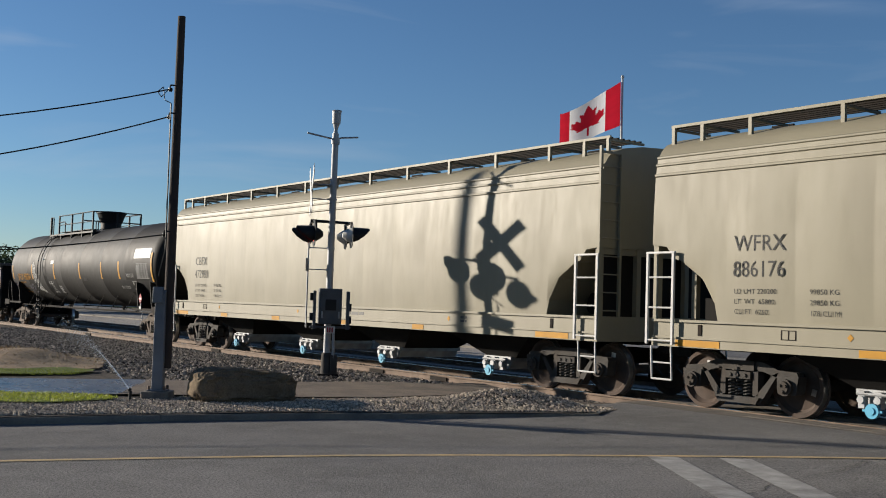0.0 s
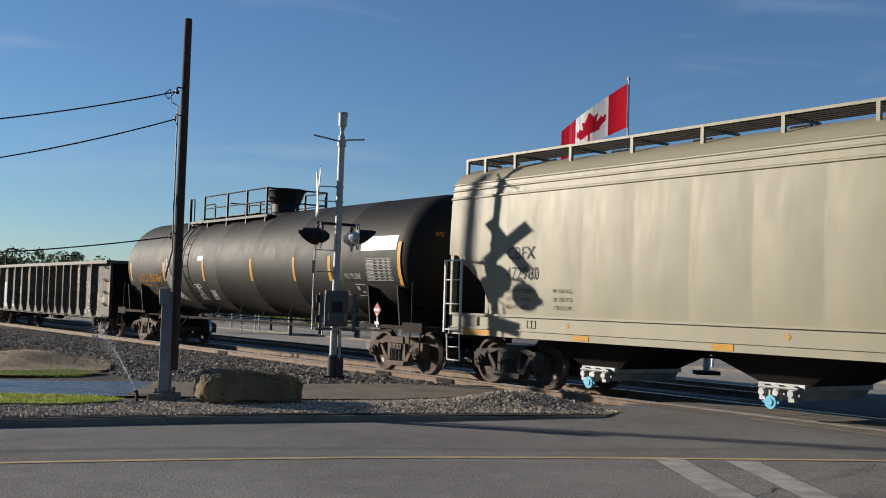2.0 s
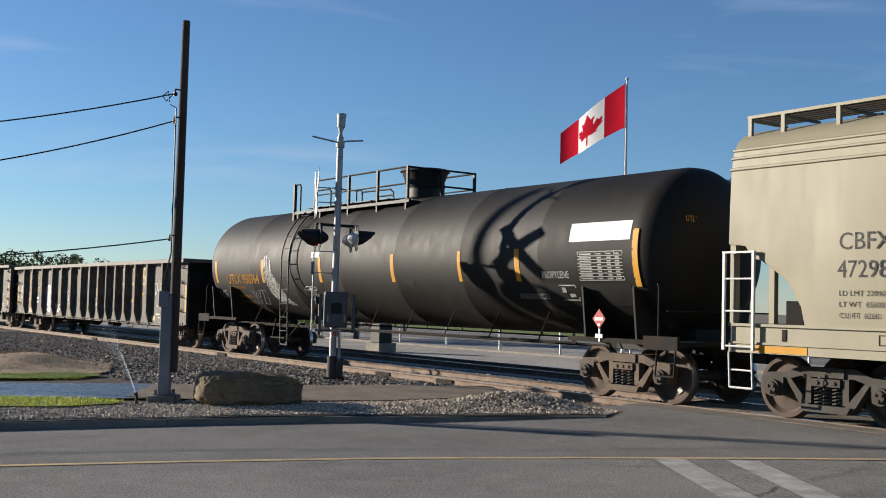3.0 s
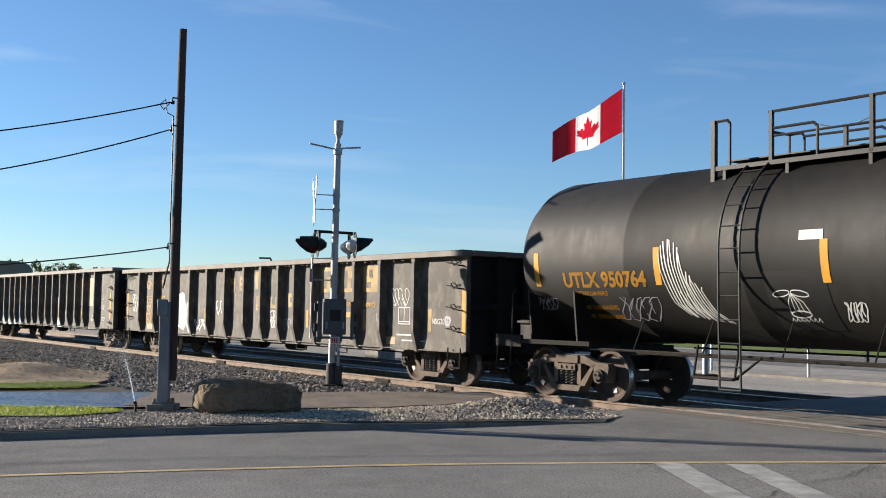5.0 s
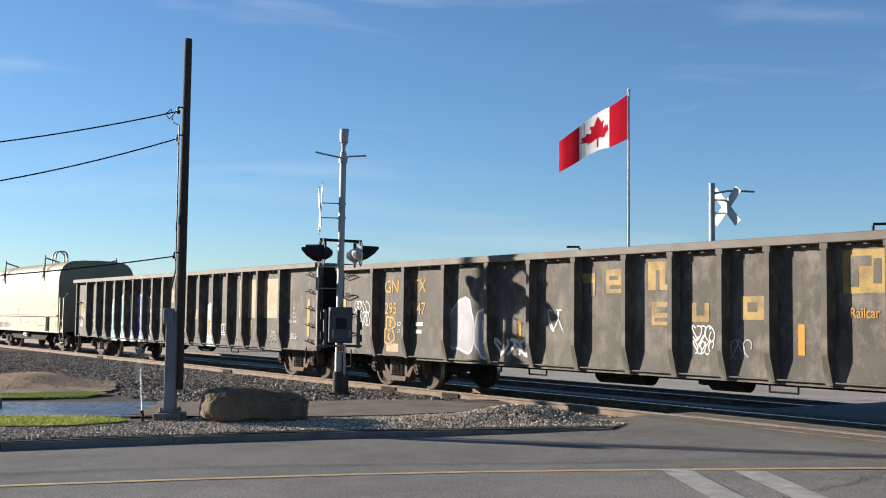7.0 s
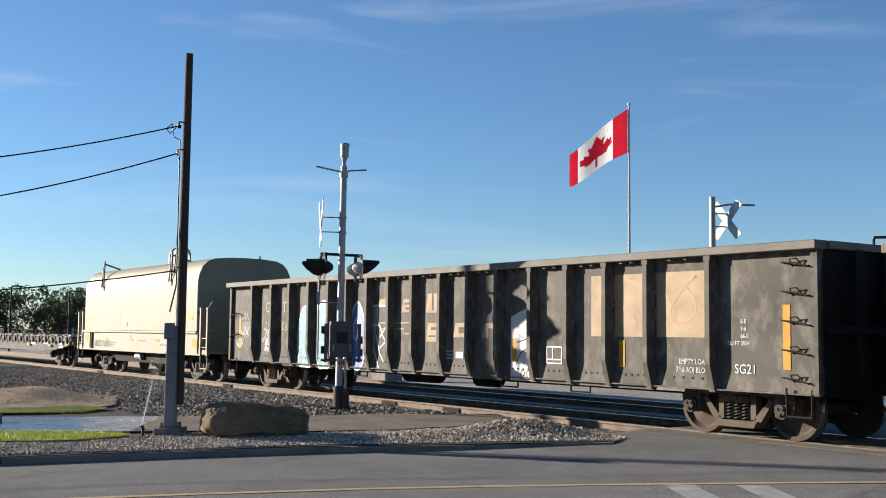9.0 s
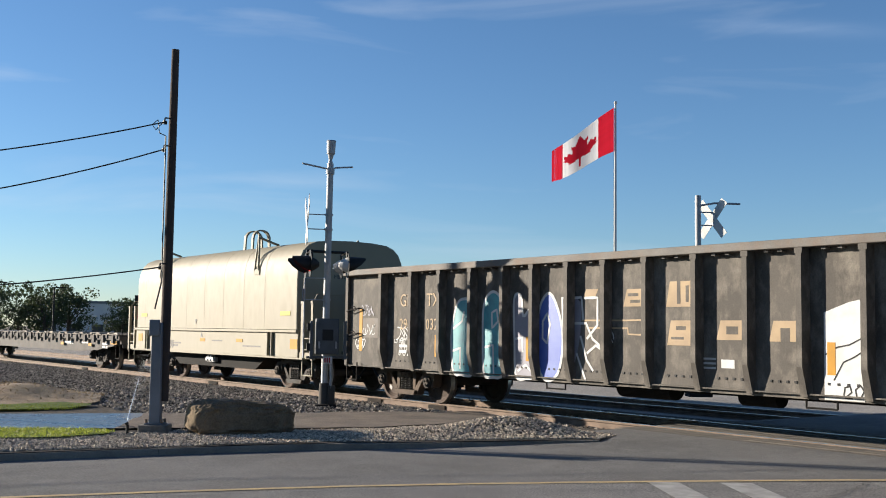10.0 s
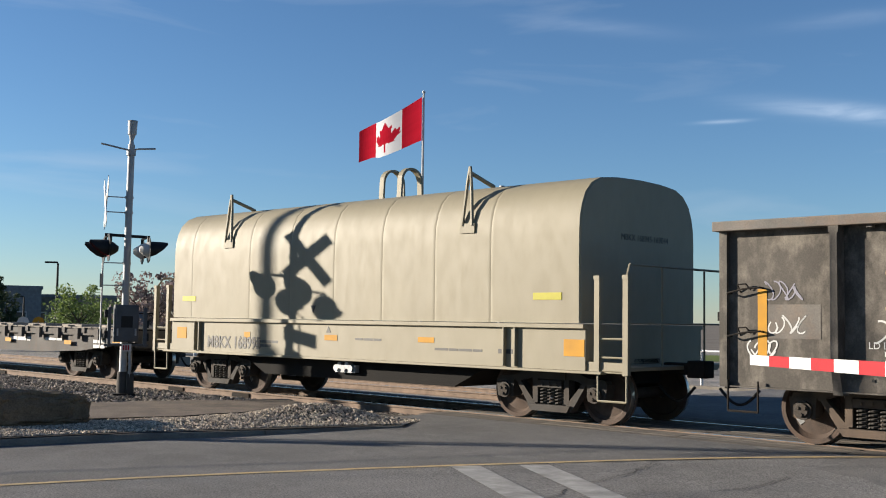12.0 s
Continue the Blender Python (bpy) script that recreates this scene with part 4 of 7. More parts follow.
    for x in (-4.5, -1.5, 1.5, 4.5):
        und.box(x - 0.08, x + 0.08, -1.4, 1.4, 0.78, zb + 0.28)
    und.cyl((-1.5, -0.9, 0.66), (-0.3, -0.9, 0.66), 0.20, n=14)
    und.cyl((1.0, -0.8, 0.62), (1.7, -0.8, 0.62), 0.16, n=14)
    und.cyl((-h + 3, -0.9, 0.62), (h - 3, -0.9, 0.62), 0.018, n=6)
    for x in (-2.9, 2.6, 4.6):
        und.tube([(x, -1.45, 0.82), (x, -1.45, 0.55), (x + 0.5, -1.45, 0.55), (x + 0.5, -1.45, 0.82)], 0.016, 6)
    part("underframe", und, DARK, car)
    for d in (-1, 1):
        truck(car, d * (h - 1.85), True)
        coupler(car, d * (h + 0.05), d)
    return car


def panel(car, x0, x1, z0, z1, material, name, label="", y=-1.4835):
    return part(name, Shape().box(x0, x1, y - 0.0015, y + 0.0015, z0, z1), material, car, label)


def ribbon(s, pts, w, y, k=0):
    """A painted stroke of width w along points in x and z."""
    rows = []
    if len(pts) < 9:
        pts = [(a[0] + (b[0] - a[0]) * j / 5, a[1] + (b[1] - a[1]) * j / 5) for a, b in zip(pts, pts[1:]) for j in range(5)] + [pts[-1]]
    n = len(pts)
    closed = n > 3 and pts[0] == pts[-1]
    for i, (x, z) in enumerate(pts):
        xa, za = pts[i - 1] if i else (pts[-2] if closed else pts[0])
        xb, zb = pts[i + 1] if i < n - 1 else (pts[1] if closed else pts[-1])
        d = math.hypot(xb - xa, zb - za) or 1e-6
        nx, nz = -(zb - za) / d * w / 2, (xb - xa) / d * w / 2
        rows.append([(x - nx, y, z - nz), (x + nx, y, z + nz)])
    s.grid(rows, k, flip=True)


def scrawl(car, x0, x1, z0, z1, material, seed, n=5, w=0.03, label="sprayed scrawl", y=-1.486):
    """Loops and strokes of spray paint that spell nothing."""
    rng = random.Random(seed)
    s = Shape()
    for i in range(n):
        cx, step = x0 + (x1 - x0) * (i + 0.5) / n, (x1 - x0) / n
        ph, tw = rng.uniform(0, 6), rng.uniform(1.5, 3.2)
        pts = []
        for j in range(15):
            u = j / 14
            pts.append((cx + step * 0.62 * math.sin(ph + tw * 3 * u), z0 + (z1 - z0) * (0.5 + 0.5 * math.cos(ph * 2 + tw * 2.1 * u + i))))
        ribbon(s, pts, w, y - 0.0005 * i)
    return part("graffiti", s, material, car, label)


def blob(cx, cz, rx, rz, seed, n=22, sq=0.7):
    rng = random.Random(seed)
    ph = rng.uniform(0, 6)
    pts = []
    for i in range(n):
        a = i * math.tau / n
        c, d = math.cos(a), math.sin(a)
        k = 1 + 0.10 * math.sin(3 * a + ph) + 0.06 * math.sin(5 * a + 2 * ph)
        pts.append((cx + rx * k * math.copysign(abs(c) ** sq, c), cz + rz * k * math.copysign(abs(d) ** sq, d)))
    return pts


def throw_up(car, cx, cz, rx, rz, fill, edge, seed, label):
    """A filled letter-like shape with an outline."""
    pts = blob(cx, cz, rx, rz, seed)
    y = -1.485
    s = Shape()
    s.add([(x, y, z) for x, z in pts], [tuple(range(len(pts)))], 0)
    ribbon(s, pts + pts[:1], 0.05, y - 0.002, 1)
    rng = random.Random(seed + 5)
    ribbon(s, [(cx + rng.uniform(-0.3, 0.3) * rx, cz + rz * v) for v in (0.5, 0.15, -0.2, -0.5)], 0.045, y - 0.002, 1)
    return part("graffiti", s, [fill, edge], car, label)


def smooth_loop(pts, n=4):
    """Rounds a closed outline."""
    out, m = [], len(pts)
    for i in range(m):
        p0, p1, p2, p3 = (pts[(i + k - 1) % m] for k in range(4))
        for j in range(n):
            u = j / n
            out.append(tuple(0.5 * (2 * b + (c - a) * u + (2 * a - 5 * b + 4 * c - d) * u * u + (3 * b - a - 3 * c + d) * u ** 3) for a, b, c, d in zip(p0, p1, p2, p3)))
    return out


def letter(car, pts, fill, edge, label, strokes=(), w=0.055, round_off=True):
    """A filled spray-paint shape with an outline and inner strokes."""
    y = -1.4855
    loop = smooth_loop(pts) if round_off else list(pts)
    s = Shape()
    s.add([(x, y, z) for x, z in loop], [tuple(range(len(loop)))], 0)
    if edge:
        ribbon(s, loop + loop[:1], w, y - 0.002, 1)
        for st in strokes:
            ribbon(s, list(st), w * 0.8, y - 0.0025, 1)
    me = s.mesh("graffiti", [fill, edge] if edge else fill)
    return part("graffiti", me, None, car, label)


# ---- the coil car
def coil_car(s):
    car = new_car("coil_car", "cream covered steel-coil car with a rounded hood", "coil car", s)
    h = 5.55
    sill = Shape()
    for d in (-1, 1):
        a, b = sorted((d * 1.61, d * 1.55))
        sill.box(-h, h, a, b, 0.84, 1.46)
        a, b = sorted((d * 1.67, d * 1.50))
        sill.box(-h, h, a, b, 1.46, 1.53)
        a, b = sorted((d * 1.645, d * 1.50))
        sill.box(-h - 0.3, h + 0.3, a, b, 0.80, 0.845)
        for x in (-h + 0.95, -h + 1.12, h - 1.55, h - 1.32):
            a, b = sorted((d * 1.68, d * 1.61))
            sill.box(x - 0.02, x + 0.02, a, b, 0.86, 1.46)
    for x in (-h, h - 0.05):
        sill.box(x, x + 0.05, -1.55, 1.55, 0.84, 1.53)
    for d in (-1, 1):
        x0, x1 = sorted((d * h, d * (h + 0.72)))
        sill.box(x0, x1, -1.5, 1.5, 0.86, 0.92)
        sill.box(x0, x1, -1.58, -1.50, 0.82, 0.98)
    part("side_sill", sill, COILP, car, bevel=0.008)
    sec = [(1.58, 1.54), (1.585, 2.2), (1.585, 2.90), (1.57, 3.14), (1.52, 3.34), (1.43, 3.53), (1.27, 3.685), (1.05, 3.775), (0.6, 3.82), (0, 3.835)]
    xs = [-h - 0.03, -h]
    seams = [-h + 0.70, -h + 2.75, -h + 4.05, -h + 5.35, -h + 6.65, -h + 7.95, -h + 9.2]
    for x in seams:
        xs += [x - 0.06, x - 0.012, x, x + 0.012, x + 0.06]
    xs += [h - 0.15, h - 0.12]
    rows = []
    for x in xs:
        k = 0.004 if x in seams else 0
        tight = 0.02 if x in (xs[0], xs[-1]) else 0
        ring = [(x, -(y - k - tight), z - (k + tight if z > 3 else 0)) for y, z in sec]
        rows.append(ring + [(x, -y, z) for x, y, z in ring[-2::-1]])
    hood = Shape().grid(rows)
    for ring, flip in ((rows[0], False), (rows[-1], True)):
        hood.add(ring, [tuple(range(len(ring)))[::-1 if flip else 1]])
    part("hood", hood.mesh("hood", COILP, 30), None, car, "cream rounded sheet-steel hood")
    for x in (-3.55, 3.14):
        for d in (-1, 1):
            br = Shape()
            br.box(x - 0.16, x + 0.16, d * 1.575 - 0.03, d * 1.575 + 0.03, 2.98, 3.14)
            for k in (-1, 1):
                br.tube([(x + k * 0.11, d * 1.60, 3.10), (x + k * 0.05, d * 1.56, 3.75), (x, d * 1.54, 4.08)], 0.03, 6)
            br.tube([(x, d * 1.54, 3.98), (x, d * 0.95, 3.80)], 0.035, 6)
            part("lifting_bracket", br, COILP, car)
    for x in (-0.36, 0.14):
        arch = Shape()
        pts = [(-0.29, 3.80)] + [(-0.27 * math.cos(i * math.pi / 10), 4.22 + 0.25 * math.sin(i * math.pi / 10)) for i in range(11)] + [(0.29, 3.80)]
        for (ya, za), (yb, zc) in zip(pts, pts[1:]):
            ia, ib, oa, ob = 0.9 * ya, 0.9 * yb, 1.06 * ya, 1.06 * yb
            arch.hexa([(x - 0.06, ia, za - 0.02), (x + 0.06, ia, za - 0.02), (x + 0.06, ib, zc - 0.02), (x - 0.06, ib, zc - 0.02), (x - 0.06, oa, za + 0.02), (x + 0.06, oa, za + 0.02), (x + 0.06, ob, zc + 0.02), (x - 0.06, ob, zc + 0.02)])
        part("lifting_hoop", arch, COILP, car)
    for d in (-1, 1):
        lad = Shape()
        for x in (d * (h + 0.20), d * (h + 0.70)):
            lad.box(x - 0.045, x + 0.045, -1.62, -1.54, 0.80, 2.18)
            lad.box(x - 0.05, x + 0.05, -1.63, -1.53, 2.18, 2.24)
        for z in (0.86, 1.05, 1.32):
            lad.cyl((d * (h + 0.20), -1.58, z), (d * (h + 0.70), -1.58, z), 0.016, n=6)
        lad.tube([(d * (h + 0.20), -1.58, 0.82), (d * (h + 0.20), -1.58, 0.42), (d * (h + 0.70), -1.58, 0.42), (d * (h + 0.70), -1.58, 0.82)], 0.018, 6)
        lad.tube([(d * (h + 0.70), -1.58, 2.2), (d * (h + 0.66), -1.45, 2.40), (d * (h + 0.66), 1.45, 2.40), (d * (h + 0.68), 1.52, 2.2), (d * (h + 0.7), 1.55, 0.9)], 0.02, 6)
        for y in (-0.6, 0.6):
            lad.cyl((d * (h + 0.66), y, 0.92), (d * (h + 0.66), y, 2.40), 0.018, n=6)
        lad.cyl((d * (h + 0.66), -1.45, 1.55), (d * (h + 0.66), 1.45, 1.55), 0.016, n=6)
        part("end_railing", lad, COILP, car, "cream end ladder and railing")
    # Shade beneath the coil car is painted into this dark underframe.
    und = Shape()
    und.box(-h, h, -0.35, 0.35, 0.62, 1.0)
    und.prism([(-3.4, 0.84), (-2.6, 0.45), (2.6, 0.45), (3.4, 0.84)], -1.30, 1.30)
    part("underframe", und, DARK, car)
    valve = Shape()
    for i in range(5):
        valve.cyl((-0.25 + i * 0.1, -1.34, 0.66 + 0.05 * (i % 2)), (-0.25 + i * 0.1, -1.46, 0.66 + 0.05 * (i % 2)), 0.065, n=10)
    valve.box(-0.3, 0.25, -1.42, -1.32, 0.58, 0.72)
    part("brake_valve", valve, ALU, car)
    for x, w, z0, z1 in ((-h + 0.22, 0.36, 1.10, 1.34), (h - 0.40, 0.38, 1.05, 1.30), (-0.4, 0.36, 1.16, 1.26), (2.05, 0.38, 1.18, 1.27), (-2.9, 0.2, 1.16, 1.27)):
        part("reflector", Shape().box(x, x + w, -1.617, -1.61, z0, z1), YELLOW, car, "yellow reflective strip")
    for x, w in ((h - 1.02, 0.55), (-h + 0.35, 0.5)):
        part("notice", Shape().box(x, x + w, -1.592, -1.582, 1.89, 2.0), LIME, car, "lime yellow notice with small print")
    lettering("MBKX 168995", 0.235, -h + 1.36, 0.94, -1.616, TEXTK, car, squeeze=0.92, bold=0.006)
    bars([(0, 0, [0.2, 0.3, 0.2], 0.05), (0, 0.08, [0.3, 0.2], 0.05), (5.0, 0.02, [0.3, 0.2, 0.3, 0.2], 0.04), (3.0, -0.1, [0.2, 0.25, 0.2], 0.04), (6.4, 0.0, [0.3], 0.07)], -h + 3.0, 1.12, -1.612, TEXTK, car)
    tri = Shape().prism([(-0.85, 1.80), (-0.78, 1.66), (-0.71, 1.80)], -1.592, -1.582).prism([(-0.36, 1.30), (-0.22, 1.30), (-0.29, 1.42)], -1.616, -1.61)
    part("marker", tri, TEXTK, car)
    lettering("MBKX 168945-169044", 0.10, -0.55, 2.85, -0.55, TEXTK, car, flat_x=h - 0.116)
    for d in (-1, 1):
        truck(car, d * 4.47)
        coupler(car, d * (h + 0.35), d)
    return car


# ---- the empty flat car
def flat_car(s, length):
    car = new_car("flat_car", "empty flat car with a worn pale plank deck", "flat car", s, "flat cars")
    h = length / 2
    b = Shape()
    for d in (-1, 1):
        a, c = sorted((d * 1.50, d * 1.44))
        b.prism([(-h, 0.95), (-h + 2.5, 0.70), (-h + 4.5, 0.62), (h - 4.5, 0.62), (h - 2.5, 0.70), (h, 0.95), (h, 1.22), (-h, 1.22)], a, c)
        a, c = sorted((d * 1.58, d * 1.44))
        b.box(-h, h, a, c, 1.08, 1.22)
    for x in (-h, h - 0.06):
        b.box(x, x + 0.06, -1.44, 1.44, 0.82, 1.22)
    b.box(-h, h, -0.35, 0.35, 0.7, 1.18)
    part("body", b, FLATP, car)
    pk = Shape().box(-0.10, 0.10, -1.66, -1.58, 0.98, 1.24).mesh("stake_pocket", FLATP)
    pt = Shape().box(0.22, 0.36, -1.62, -1.58, 1.14, 1.26).mesh("tie_down", FLATP)
    n = int(length / 1.0)
    for i in range(n):
        x = -h + 0.5 + i * (length - 1) / (n - 1)
        part("stake_pocket", pk, None, car, at=pose(x, 0, 0))
        part("tie_down", pt, None, car, at=pose(x, 0, 0))
    d0 = Shape()
    d0.box(-h + 0.05, h - 0.05, -1.56, 1.56, 1.222, 1.25)
    deck = part("deck", d0, DARK, car)
    pl = Shape().box(-0.115, 0.115, -1.55, 1.55, 1.25, 1.275).mesh("plank", DECKW)
    n = int((length - 0.2) / 0.25)
    for i in range(n):
        part("plank", pl, None, deck, at=pose(-h + 0.2 + i * 0.25, random.uniform(-0.03, 0.03), random.uniform(-0.004, 0.004)))
    for i in range(7):
        x = h - 1.5 - i * 1.9
        part("bolster", Shape().box(x - 0.5, x + 0.5, -1.3, -1.18, 1.275, 1.33).box(x - 0.1, x + 0.1, -1.45, 1.0, 1.275, 1.32), DECKW, car)
    for x, w in ((h - 0.85, 0.62), (h - 3.2, 0.35), (h - 6.5, 0.35), (-h + 1.0, 0.6)):
        part("reflector", Shape().box(x, x + w, -1.588, -1.58, 0.93 if w > 0.5 else 0.84, 1.05 if w > 0.5 else 0.94), YELLOW, car, "yellow reflective strip")
    bars([(0, 0, [0.2, 0.3], 0.08), (0, 0.12, [0.3, 0.2], 0.08), (-2.5, 0, [0.6, 0.3], 0.06), (-4.5, 0, [0.4, 0.5, 0.2], 0.10)], h - 1.9, 0.98, -1.505, WHITE, car)
    for d in (-1, 1):
        part("end_rail", Shape().tube([(d * (h - 0.1), -1.45, 1.2), (d * (h - 0.1), -1.45, 1.62), (d * (h - 0.1), -0.9, 1.62), (d * (h - 0.1), -0.9, 1.2)], 0.018, 6), GRIME, car)
        part("stirrup", Shape().tube([(d * (h - 0.1), -1.5, 0.9), (d * (h - 0.1), -1.5, 0.45), (d * (h - 0.5), -1.5, 0.45), (d * (h - 0.5), -1.5, 0.9)], 0.016, 6), GRIME, car)
    for d in (-1, 1):
        truck(car, d * (h - 3.3))
        coupler(car, d * (h - 0.05), d)
    return car


DECKW = mat("bleached deck plank", (0.3276, 0.2886, 0.2418), (0.2184, 0.195, 0.1638), 2, 0.85, 0, 0.4, 40, (0.117, 0.1014, 0.0858), 0.5, rnd=0.25)

W1 = (("LD LMT 220200", "99850 KG"), ("LT  WT  65800", "29850 KG"), ("CU FT  6260", "178 CU M"))
W2 = (("LD LMT 220400", "99 950 KG"), ("LT WT  65600", "29 750 KG"), ("CU FT  6260", "178 CU M"))
hopper(-2.91, "WFRX", "886176", W1, "beige covered hopper car with black lettering, coupled in front")
hopper(-23.17, "CBFX", "472980", W2, "beige covered hopper car with black lettering, behind its twin", 0.24)
TANK, curved = tank_car(-43.35)

GA, GB = -63.69, -84.52
ribs_a = [x - GA for x in (-71.95, -70.65, -69.15, -67.68, -66.4, -65.16, -63.9, -62.86, -61.85, -60.97, -60.0, -59.02, -58.02, -56.9, -55.55)]
gon_a = gondola(GA, 19.7, 2.80, "black open gondola car with yellow lettering and white graffiti", [x for x in ribs_a if abs(x) < 9.2], (2.55, 2.08, 1.64, 1.20), (2.55, 2.08, 1.64, 1.20), 0.03, 0.04)
ribs_b = [x - GB for x in (-92.75, -91.58, -90.55, -89.51, -88.51, -87.65, -86.71, -85.79, -84.84, -83.80, -82.82, -81.88, -80.87, -79.86, -78.87, -77.90, -76.58)]
gon_b = gondola(GB, 19.72, 2.92, "black open gondola car with teal and blue graffiti", [x for x in ribs_b if abs(x) < 9.2], (2.62, 2.20, 1.78, 1.36, 0.96), (2.03, 1.46), 0.11, 0.52)
coil_car(-102.1)
flat_car(-109.35 - 13.5, 27.0)

# ---- lettering, patches and spray paint on the gondolas
def x_a(s):
    return s - GA


def x_b(s):
    return s - GB


for a, b in ((-59.82, -59.10), (-58.86, -58.12), (-57.86, -57.23)):
    panel(gon_a, x_a(a), x_a(b), 1.97, 2.57, OLDYEL, "yellow_patch", "faded yellow painted block")
cut = Shape()
for a, w, z0, z1 in ((-59.72, 0.34, 2.34, 2.48), (-59.72, 0.14, 2.06, 2.34), (-59.35, 0.12, 2.10, 2.44), (-58.74, 0.16, 2.06, 2.48), (-58.42, 0.14, 2.06, 2.30), (-57.74, 0.2, 2.06, 2.2), (-57.6, 0.14, 2.3, 2.48)):
    cut.box(x_a(a), x_a(a) + w, -1.4875, -1.4855, z0, z1)
part("dark_mark", cut, GONDO, gon_a)
lettering("Railcar", 0.14, x_a(-59.72), 1.64, -1.487, YELLOW, gon_a, squeeze=0.85)
lettering("Pooling", 0.14, x_a(-58.82), 1.64, -1.487, YELLOW, gon_a, squeeze=0.85)
lettering("Experts", 0.14, x_a(-57.84), 1.64, -1.487, YELLOW, gon_a, squeeze=0.85)
bars([(0, 0, [0.12, 0.40], 0.12)], x_a(-58.82), 1.50, -1.487, YELLOW, gon_a)
for a, b, z0, z1 in ((-65.28, -64.77, 1.99, 2.39), (-64.50, -63.94, 2.03, 2.44), (-63.50, -62.95, 2.07, 2.54), (-63.42, -62.92, 1.50, 1.88), (-62.56, -62.20, 1.56, 1.86), (-61.58, -61.16, 1.60, 1.95), (-57.85, -57.74, 1.10, 1.58), (-55.20, -55.08, 1.12, 1.60)):
    panel(gon_a, x_a(a), x_a(b), z0, z1, OLDYEL, "yellow_patch", "faded yellow painted block")
for a in (-60.56, -66.9, -70.75):
    panel(gon_a, x_a(a), x_a(a) + 0.11, 1.10, 1.54, YELLOW, "reflector", "yellow reflective strip")
cut = Shape()
for a, w, z0, z1 in ((-65.13, 0.30, 1.98, 2.22), (-65.16, 0.08, 2.22, 2.28), (-64.40, 0.26, 2.10, 2.17), (-64.42, 0.22, 2.26, 2.33), (-63.33, 0.08, 2.06, 2.40), (-63.12, 0.06, 2.16, 2.56), (-63.30, 0.22, 1.70, 1.80), (-63.36, 0.30, 1.56, 1.62), (-62.46, 0.16, 1.66, 1.88), (-61.46, 0.18, 1.72, 1.86)):
    cut.box(x_a(a), x_a(a) + w, -1.4875, -1.4855, z0, z1)
part("dark_mark", cut, GONDO, gon_a)
panel(gon_a, x_a(-56.89), x_a(-56.45), 0.82, 0.98, TAN, "tan_patch", "tan painted block", y=-1.4855)
panel(gon_a, x_a(-71.55), x_a(-71.05), 0.82, 1.0, TAN, "tan_patch", "tan painted block", y=-1.4855)
lettering("GN", 0.28, x_a(-71.66), 2.13, -1.487, YELLOW, gon_a, squeeze=1.0)
lettering("295", 0.25, x_a(-71.64), 1.66, -1.487, YELLOW, gon_a, squeeze=0.95)
lettering("TX", 0.28, x_a(-70.52), 2.13, -1.487, YELLOW, gon_a, squeeze=1.0)
lettering("147", 0.25, x_a(-70.52), 1.66, -1.487, YELLOW, gon_a, squeeze=0.95)
lettering("LD LMT", 0.085, x_a(-71.12), 1.40, -1.487, WHITE, gon_a)
lettering("LT WT", 0.085, x_a(-71.12), 1.24, -1.487, WHITE, gon_a)
bars([(0, 0, [0.3], 0.08), (0, 0.16, [0.25], 0.08)], x_a(-70.4), 1.48, -1.487, WHITE, gon_a)
throw_up(gon_a, x_a(-71.40), 1.45, 0.18, 0.14, GONDO, YELLOW, 3, "pale yellow sprayed loop")
throw_up(gon_a, x_a(-71.45), 1.16, 0.20, 0.16, GONDO, YELLOW, 4, "pale yellow sprayed loop")
throw_up(gon_a, x_a(-68.70), 1.40, 0.42, 0.52, LILAC, WHITE, 5, "pale grey sprayed bubble shape with white outline")
throw_up(gon_a, x_a(-67.98), 1.30, 0.26, 0.48, LILAC, WHITE, 6, "pale grey sprayed bubble shape with white outline")
scrawl(gon_a, x_a(-67.6), x_a(-66.4), 0.88, 1.18, WHITE, 7, 6, 0.06)
scrawl(gon_a, x_a(-72.95), x_a(-72.3), 1.68, 1.95, WHITE, 8, 5, 0.022)
scrawl(gon_a, x_a(-72.9), x_a(-72.3), 1.38, 1.72, WHITE, 58, 6, 0.022)
scrawl(gon_a, x_a(-56.62), x_a(-55.95), 1.66, 2.04, WHITE, 9, 5, 0.017)
scrawl(gon_a, x_a(-57.25), x_a(-56.9), 1.25, 1.55, LILAC, 10, 4, 0.02)
scrawl(gon_a, x_a(-62.54), x_a(-62.10), 1.26, 1.50, WHITE, 11, 5, 0.022)
scrawl(gon_a, x_a(-62.52), x_a(-62.12), 1.06, 1.26, WHITE, 71, 5, 0.022)
lettering("NSG20", 0.115, x_a(-55.07), 1.29, -1.487, WHITE, gon_a, squeeze=0.95)
throw_up(gon_a, x_a(-54.50), 1.36, 0.08, 0.08, GONDO, LILAC, 72, "small pale stencilled ring")
scrawl(gon_a, x_a(-66.0), x_a(-65.6), 1.35, 1.75, WHITE, 12, 3, 0.025)
scrawl(gon_a, x_a(-61.9), x_a(-61.4), 1.0, 1.3, LILAC, 13, 4, 0.025)
fr = Shape()
for a, b in (((-56.34, 1.27), (-55.90, 1.27)), ((-55.90, 1.27), (-55.90, 1.63)), ((-55.90, 1.63), (-56.34, 1.63)), ((-56.34, 1.63), (-56.34, 1.27)), ((-56.12, 1.27), (-56.12, 1.63)), ((-56.34, 1.32), (-55.90, 1.32))):
    ribbon(fr, [(x_a(a[0]), a[1]), (x_a(b[0]), b[1])], 0.017, -1.487)
part("stencil_box", fr, WHITE, gon_a)
